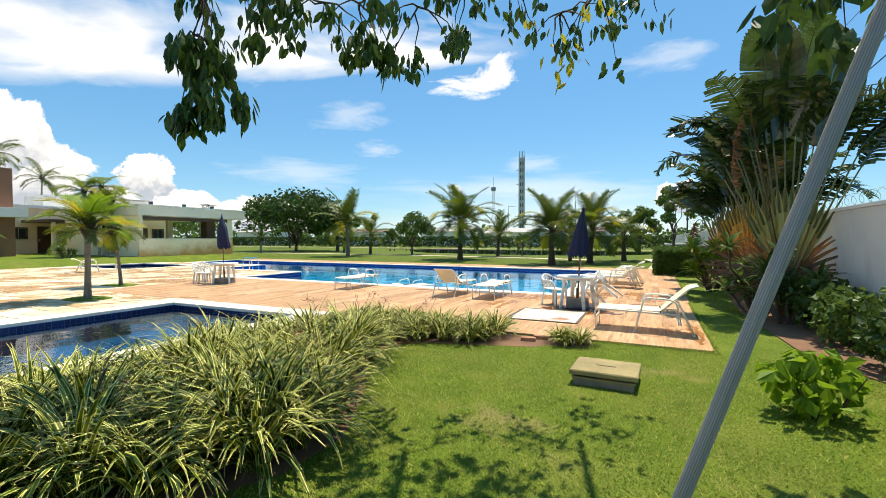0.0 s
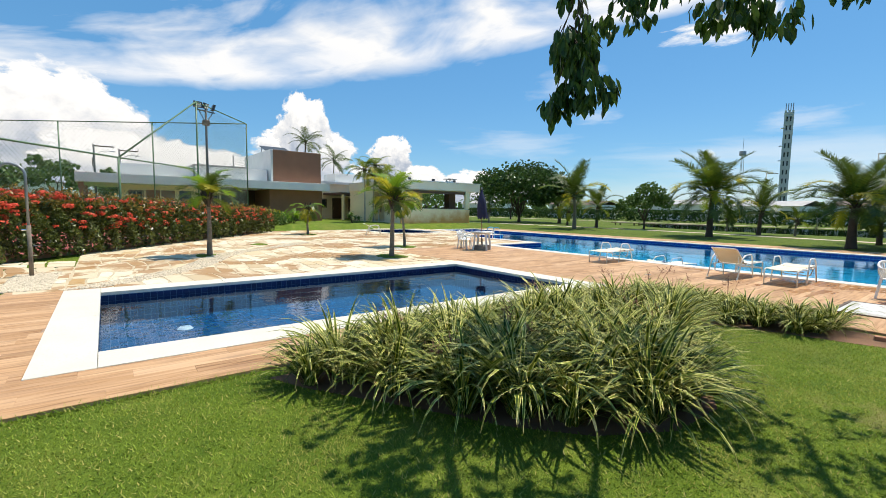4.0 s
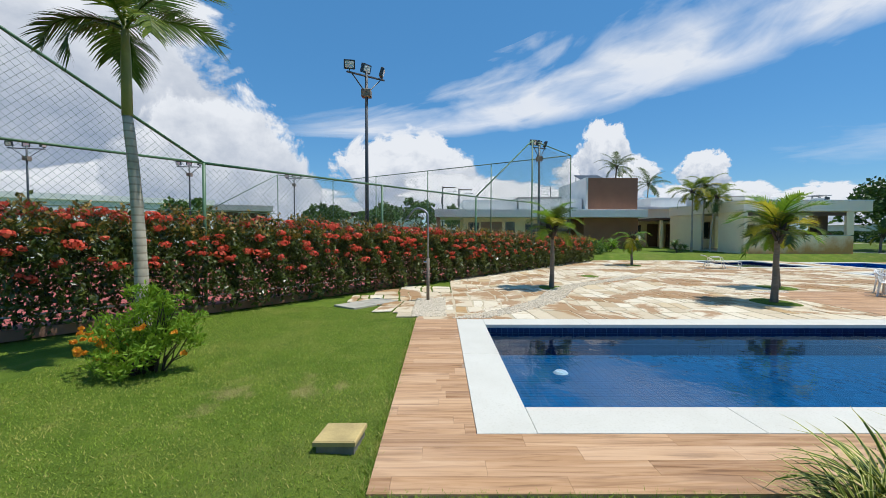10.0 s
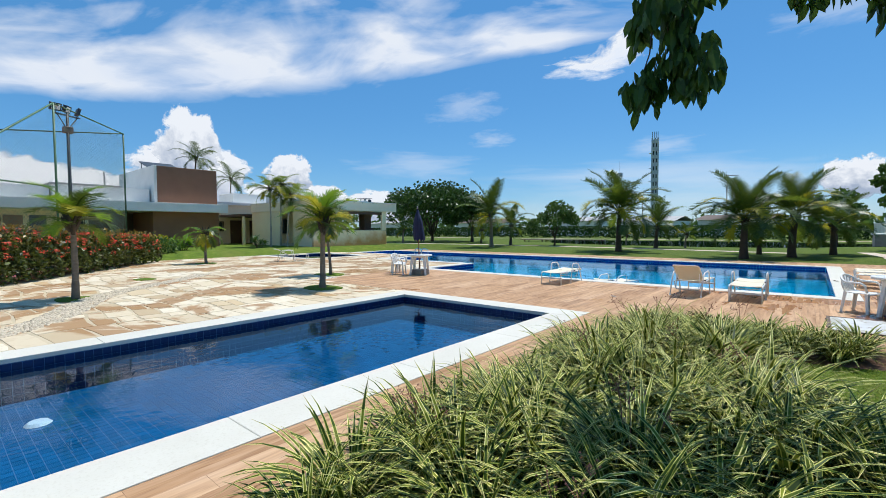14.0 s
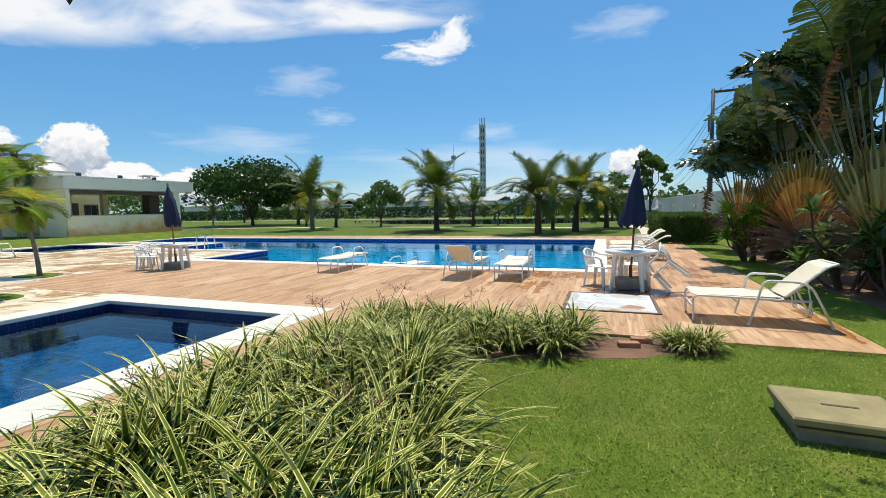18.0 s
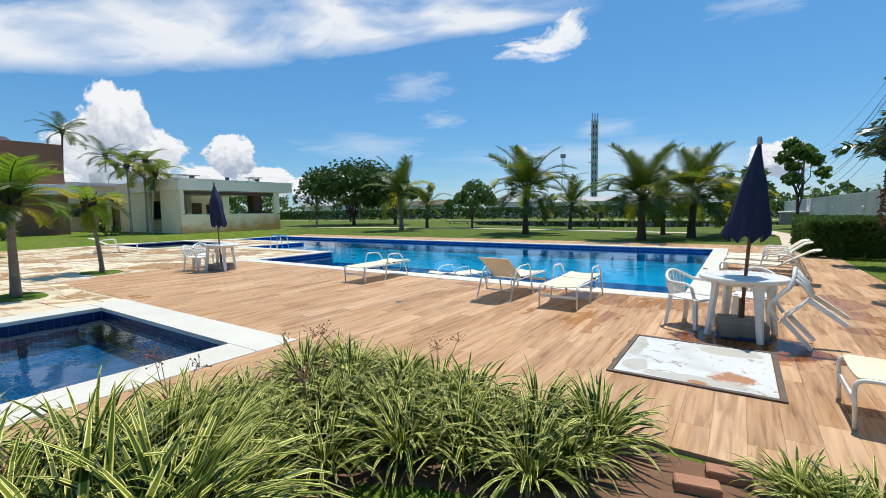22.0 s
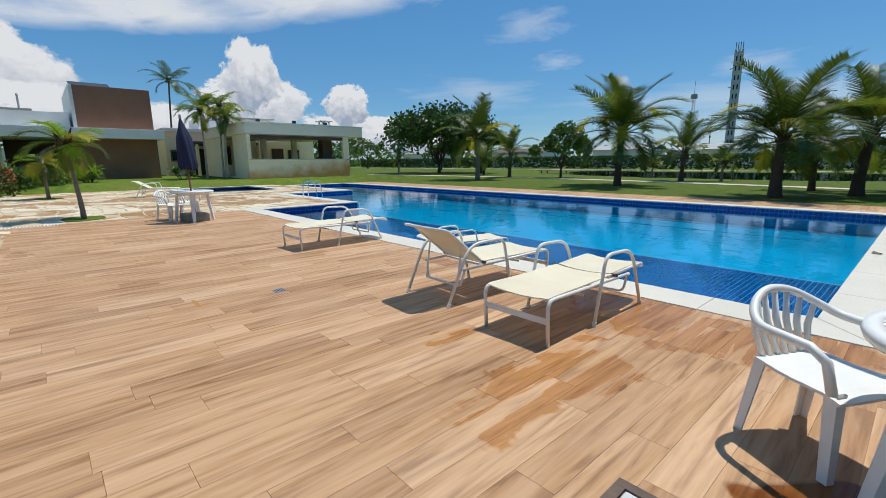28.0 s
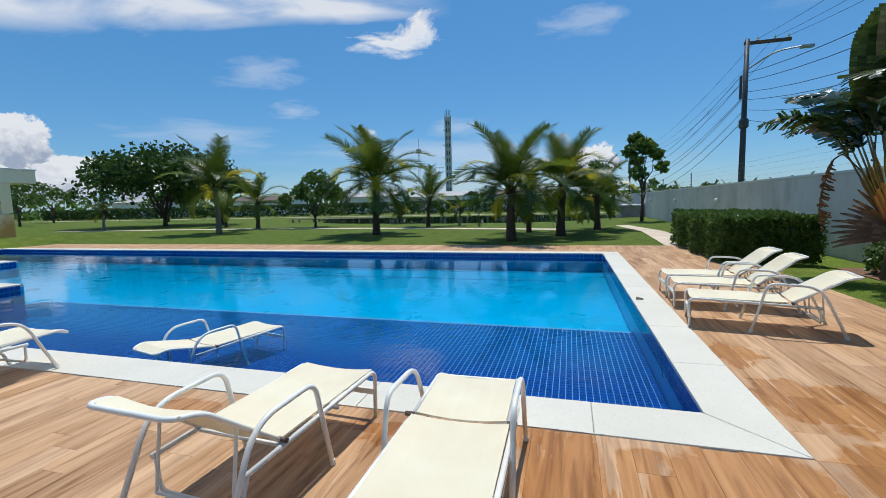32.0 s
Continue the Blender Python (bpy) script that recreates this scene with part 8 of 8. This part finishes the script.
def band_material():
    n = Nodes("cirrus_band")
    uv = n.add("ShaderNodeUVMap")
    sep = n.add("ShaderNodeSeparateXYZ")
    n.link(uv.outputs[0], sep.inputs[0])
    mp = n.add("ShaderNodeMapping")
    mp.inputs["Scale"].default_value = (9.0, 2.6, 1.0)
    mp.inputs["Rotation"].default_value = (0, 0, 0.35)
    n.link(uv.outputs[0], mp.inputs["Vector"])
    mass = n.noise(mp.outputs[0], 0.9, 6.0, 0.5, 0.5)
    mp2 = n.add("ShaderNodeMapping")
    mp2.inputs["Scale"].default_value = (14.0, 7.0, 1.0)
    mp2.inputs["Rotation"].default_value = (0, 0, -0.45)
    n.link(uv.outputs[0], mp2.inputs["Vector"])
    hair = n.noise(mp2.outputs[0], 1.0, 5.0, 0.52, 0.5)
    u, v = sep.outputs[0], sep.outputs[1]
    low = n.ramp(n.math("ADD", v, n.math("MULTIPLY", n.math("SUBTRACT", hair, 0.5), 0.16)), [(0.10, (0, 0, 0)), (0.24, (1, 1, 1))])
    top = n.math("SUBTRACT", n.math("ADD", n.math("MULTIPLY", mass, 1.5), n.math("MULTIPLY", hair, 0.6)), n.math("MULTIPLY", v, 1.0))
    top = n.ramp(top, [(0.22, (0, 0, 0)), (0.82, (1, 1, 1))])
    ends = n.ramp(n.math("MULTIPLY", n.math("MULTIPLY", u, n.math("SUBTRACT", 1.0, u)), 9.0), [(0.0, (0, 0, 0)), (0.9, (1, 1, 1))])
    alpha = n.math("MULTIPLY", n.math("MULTIPLY", low, top), ends)
    em = n.add("ShaderNodeEmission", Strength=CLOUD_GLOW)
    n.link(n.ramp(mass, [(0.3, (0.84, 0.88, 0.95)), (0.65, (1.0, 0.985, 0.96))]), em.inputs[0])
    tr = n.add("ShaderNodeBsdfTransparent")
    mx = n.add("ShaderNodeMixShader")
    n.link(n.math("MULTIPLY", alpha, 0.93), mx.inputs[0])
    n.link(tr.outputs[0], mx.inputs[1])
    n.link(em.outputs[0], mx.inputs[2])
    n.link(mx.outputs[0], n.out.inputs[0])
    n.t.nodes.remove(n.bsdf)
    return n.mat


M_BAND = band_material()
cloud(158, 107, 1, 31, M_CUMULUS_GREY, 5, 1620)
cloud(130, 102, -4, 18, M_CUMULUS_GREY, 2, 1600)
cloud(175, 112, -6, 24, M_CUMULUS_GREY, 3, 1640)
cloud(142, 96, -4, 9, M_CUMULUS_GREY, 1, 1610)
cloud(105, 84, 1, 14.5, M_CUMULUS, 0, 1580)
cloud(98, 70, -1, 8.2, M_CUMULUS, 1, 1570)
cloud(76.5, 62, 2, 11, M_CUMULUS, 0, 1560)
cloud(74, 65.5, 5.0, 14.2, M_CUMULUS, 0, 1550)
cloud(66, 50, 0.0, 6.8, M_CUMULUS, 1.0, 1545)
cloud(62.5, 56, 4.0, 9.8, M_CUMULUS, 0.0, 1540)
cloud(55, 40, 0.0, 5.4, M_CUMULUS, 0.5, 1535)
cirrus_band([(112, 11.3, 13.5), (100, 11.2, 16.5), (89, 11.3, 20.5), (80, 11.6, 23), (73, 12.3, 25.5), (62, 14.0, 29), (53, 15.6, 31), (44, 17.6, 31), (34, 19.2, 30), (24, 20.6, 28), (14, 21.4, 25)])
cloud(27.5, 15.5, 17.4, 20.6, M_PUFF, 0, 1400)
cloud(22.0, 15.0, 18.0, 22.8, M_PUFF, -2, 1395)
cloud(43, 31.5, 12.6, 17.8, M_WISP, -1, 1400)
cloud(54, 33, 6.0, 10.5, M_WISP, 0, 1430)
cloud(19, 9, 8.0, 11.0, M_WISP, 0, 1430)
cloud(37, 30, 10.0, 12.8, M_WISP, 0, 1430)
cloud(0, -6.5, 2.6, 7.4, M_CUMULUS, 0, 1430)
cloud(5, -8, 18.0, 22.5, M_WISP, 0, 1430)
cloud(48, -22, -3.0, 8.0, M_WISP, 0, 1450)
cloud(34, -6, 3.0, 9.5, M_WISP, 1, 1445)
cloud(-14, -40, 17, 27, M_WISP, 0, 1430)


# ---- paving pieces ----
def build_planks():
    r = random.Random(3)
    long, wide = 1.2, 0.2
    base = MB().slab(-wide / 2 + 0.0006, wide / 2 - 0.0006, -long / 2 + 0.0006, long / 2 - 0.0006, -0.009, 0.0, 0.0008).mesh("plank", M_PLANK)
    deck = thing("deck", "deck of wood-look planks with damp patches round the pools", "deck", kind="structure")
    rest = MB()
    made = 0
    for n, (a, b, c, d) in enumerate(DECKS):
        cols = round((b - a) / wide)
        w = (b - a) / cols
        for i in range(cols):
            x = a + (i + 0.5) * w
            y = c - r.random() * long
            while y < d - 0.01:
                y0, y1 = max(y, c), min(y + long, d)
                y += long
                if y1 - y0 < 0.03:
                    continue
                full = y1 - y0 > long - 1e-4
                near = n in (0, 1) and x > -3.0 and full and made < 300
                if near:
                    ob = new("plank", base)
                    ob.parent = deck
                    ob.matrix_basis = Matrix.Translation((x, (y0 + y1) / 2, 0)) @ Matrix.Diagonal((w / wide, 1, 1, 1))
                    made += 1
                else:
                    rest.slab(x - w / 2 + 0.0006, x + w / 2 - 0.0006, y0 + 0.0006, y1 - 0.0006, -0.009, 0.0, 0.0008)
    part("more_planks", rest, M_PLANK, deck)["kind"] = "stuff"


build_planks()


def build_flagstones():
    r = random.Random(8)
    stones = []

    def split(x0, x1, y0, y1, depth):
        w, h = x1 - x0, y1 - y0
        if (w < 1.0 and h < 0.6) or (depth > 3 and w < 1.3 and h < 0.8 and r.random() < 0.3):
            stones.append((x0, x1, y0, y1))
            return
        if w * 0.62 > h:
            m = x0 + w * r.uniform(0.3, 0.7)
            split(x0, m, y0, y1, depth + 1)
            split(m, x1, y0, y1, depth + 1)
        else:
            m = y0 + h * r.uniform(0.3, 0.7)
            split(x0, x1, y0, m, depth + 1)
            split(x0, x1, m, y1, depth + 1)

    for a in ((-24.0, -4.82, 0.0, 8.72), (-24.0, -8.9, 8.72, 14.2), (-17.5, -9.15, 14.2, 16.61), (-17.5, -14.95, 16.61, 19.85), (-23.0, -17.5, 18.6, 19.85), (-10.0, -4.82, -2.7, 0.0)):
        split(*a, 0)
    floor = thing("stone_paving", "irregular pale flagstones with sandy joints and damp brown stains", "paving", kind="structure")
    rest = MB()
    made = 0
    trees = [(-9.74, 3.07, 0.42), (-6.93, 7.73, 0.5), (-9.75, 10.0, 0.5), (-18.9, 9.5, 0.5), (-13.2, 5.4, 0.35)]

    def warp(x, y):
        k = 0.12 * max(0.0, min(1.0, (-4.9 - x) / 0.9, (min(abs(x + 8.9), 9.0) if y > 8.72 else 9.0) / 0.9))
        return x + k * math.sin(1.7 * y + 0.6 * math.sin(1.1 * x)), y + k * 0.8 * math.sin(1.45 * x + 0.8 * math.sin(0.9 * y)) * min(1.0, abs(y) / 0.8)

    for x0, x1, y0, y1 in sorted(stones, key=lambda s: (s[0] - 3) ** 2 + (s[2] - 2) ** 2):
        cx, cy = (x0 + x1) / 2, (y0 + y1) / 2
        # the paving's southern edge runs along the hedge
        line = (cx - HEDGE_A.x) * 0.627 + (cy - HEDGE_A.y) * 0.779
        if cy < 0 and cx > -5.25 - max(0.0, -0.8 - cy) * 0.83:
            continue
        if line < 0.75 or any(math.hypot(cx - tx, cy - ty) < tr + 0.12 for tx, ty, tr in trees):
            continue
        j = 0.045
        g = 0.007
        poly = [(x0 + g + r.uniform(0, j), y0 + g + r.uniform(0, j)), ((x0 + x1) / 2 + r.uniform(-0.05, 0.05), y0 + g + r.uniform(0, j * 0.6)), (x1 - g - r.uniform(0, j), y0 + g + r.uniform(0, j)), (x1 - g - r.uniform(0, j), y1 - g - r.uniform(0, j)), ((x0 + x1) / 2 + r.uniform(-0.05, 0.05), y1 - g - r.uniform(0, j * 0.6)), (x0 + g + r.uniform(0, j), y1 - g - r.uniform(0, j))]
        poly = [warp(*p) for p in poly]
        top = r.uniform(0.0, 0.004)
        if made < 300:
            part("flagstone", MB().prism([(x - cx, y - cy) for x, y in poly], -0.014, top, 0.004), M_FLAG, floor).matrix_basis = Matrix.Translation((cx, cy, 0))
            made += 1
        else:
            rest.prism(poly, -0.014, top, 0.004)
    part("more_flagstones", rest, M_FLAG, floor)["kind"] = "stuff"
    # pebble bands and the entrance slab
    peb = MB()
    for _ in range(5200):
        t = r.random()
        x, y = -4.9 - 8.5 * t, 0.2 + 6.6 * t + r.uniform(-0.34, 0.34) + 0.4 * math.sin(t * 8)
        if r.random() < 0.35:
            x, y = -5.1 - 2.4 * r.random(), -0.75 + r.uniform(-0.15, 0.55)
        s = r.uniform(0.018, 0.04)
        peb.lathe([(s, -0.01), (s * 0.9, 0.008), (s * 0.45, 0.018), (0.001, 0.02)], 6, (x, y, 0.0))
    whole("pebbles", peb, M_PEBBLE, "bands of white pebbles set between the flagstones", "pebbles", kind="stuff")
    slab = thing("entry_slab", "pale stone slab beside the shower", "paving slab", (-6.75, -2.05, 0), -38)
    for i in range(2):
        part("slab_half", MB().slab(-0.7 + i * 0.7, -0.01 + i * 0.7, -0.35, 0.35, -0.04, 0.012, 0.008), M_CONCRETE, slab)
    ring = MB()
    for tx, ty, tr in trees:
        pts = [(tx + tr * (1.15 + 0.15 * math.sin(3 * a + tx)) * math.cos(a), ty + tr * 0.9 * (1.1 + 0.15 * math.cos(2 * a)) * math.sin(a)) for a in [2 * math.pi * i / 20 for i in range(20)]]
        ring.prism(pts, -0.02, 0.008)
    whole("tree_pits", ring, M_LAWN, "small grass pits round the young palms", "lawn", kind="structure")
    return trees


M_PEBBLE = plain("white_pebble", (0.56, 0.47, 0.34), 0.8, 0.2, 8.0, 60.0, 0.1, random=0.5)
PITS = build_flagstones()


# ---- grass blades ----
def build_grass():
    r = np.random.default_rng(4)
    spots = []

    def fill(x0, x1, y0, y1, per, keep, tall=1.0):
        n = int((x1 - x0) * (y1 - y0) * per)
        p = np.stack([r.uniform(x0, x1, n), r.uniform(y0, y1, n)], 1)
        spots.append(np.array([(q[0], q[1], tall) for q in p if keep(q[0], q[1])]))

    def lawn(x, y):
        if inside(BED, x, y) or x < 0.85 and y > -0.79 and x > -5.12 or y > 8.44 and x < 6.57:
            return False
        return x < WALL_X - 0.1

    fill(0.9, 8.8, -3.0, 8.4, 3600, lawn)
    fill(6.6, 8.2, 8.4, 26.0, 500, lambda x, y: True)
    fill(-6.4, 0.95, -5.2, -0.80, 2600, lambda x, y: (x - HEDGE_A.x) * 0.627 + (y - HEDGE_A.y) * 0.779 > 0.55)
    for x0, x1, y0, y1 in ((-5.15, 0.90, -0.835, -0.783), (0.845, 0.895, -0.80, 1.7), (5.05, 6.6, 8.39, 8.445), (6.56, 6.61, 8.4, 13.4), (6.605, 6.65, 13.4, 24.0)):
        fill(x0, x1, y0, y1, 7000, lambda x, y: True, 2.3)
    for tx, ty, tr in PITS:
        fill(tx - tr, tx + tr, ty - tr, ty + tr, 900, lambda x, y, a=tx, b=ty, c=tr: math.hypot(x - a, y - b) < c * 0.95)
    p = np.concatenate([s for s in spots if len(s)])
    n = len(p)
    a = r.uniform(0, 2 * np.pi, n)
    h = r.uniform(0.008, 0.024, n) * p[:, 2]
    w = r.uniform(0.003, 0.006, n)
    lean = r.uniform(0.5, 2.0, n) * h
    v = np.zeros((n, 3, 3))
    c, s = np.cos(a), np.sin(a)
    v[:, 0] = np.stack([p[:, 0] - s * w, p[:, 1] + c * w, np.full(n, -0.032)], 1)
    v[:, 1] = np.stack([p[:, 0] + s * w, p[:, 1] - c * w, np.full(n, -0.032)], 1)
    v[:, 2] = np.stack([p[:, 0] + c * lean, p[:, 1] + s * lean, -0.03 + h], 1)
    me = bpy.data.meshes.new("grass_blades")
    me.vertices.add(n * 3)
    me.vertices.foreach_set("co", v.reshape(-1))
    me.loops.add(n * 3)
    me.loops.foreach_set("vertex_index", np.arange(n * 3, dtype=np.int32))
    me.polygons.add(n)
    me.polygons.foreach_set("loop_start", np.arange(0, n * 3, 3, dtype=np.int32))
    me.materials.append(M_BLADE)
    me.update(calc_edges=True)
    ob = new("grass_blades", me)
    tagged(ob, "short green grass blades of the mown lawn", "grass", kind="stuff")


build_grass()
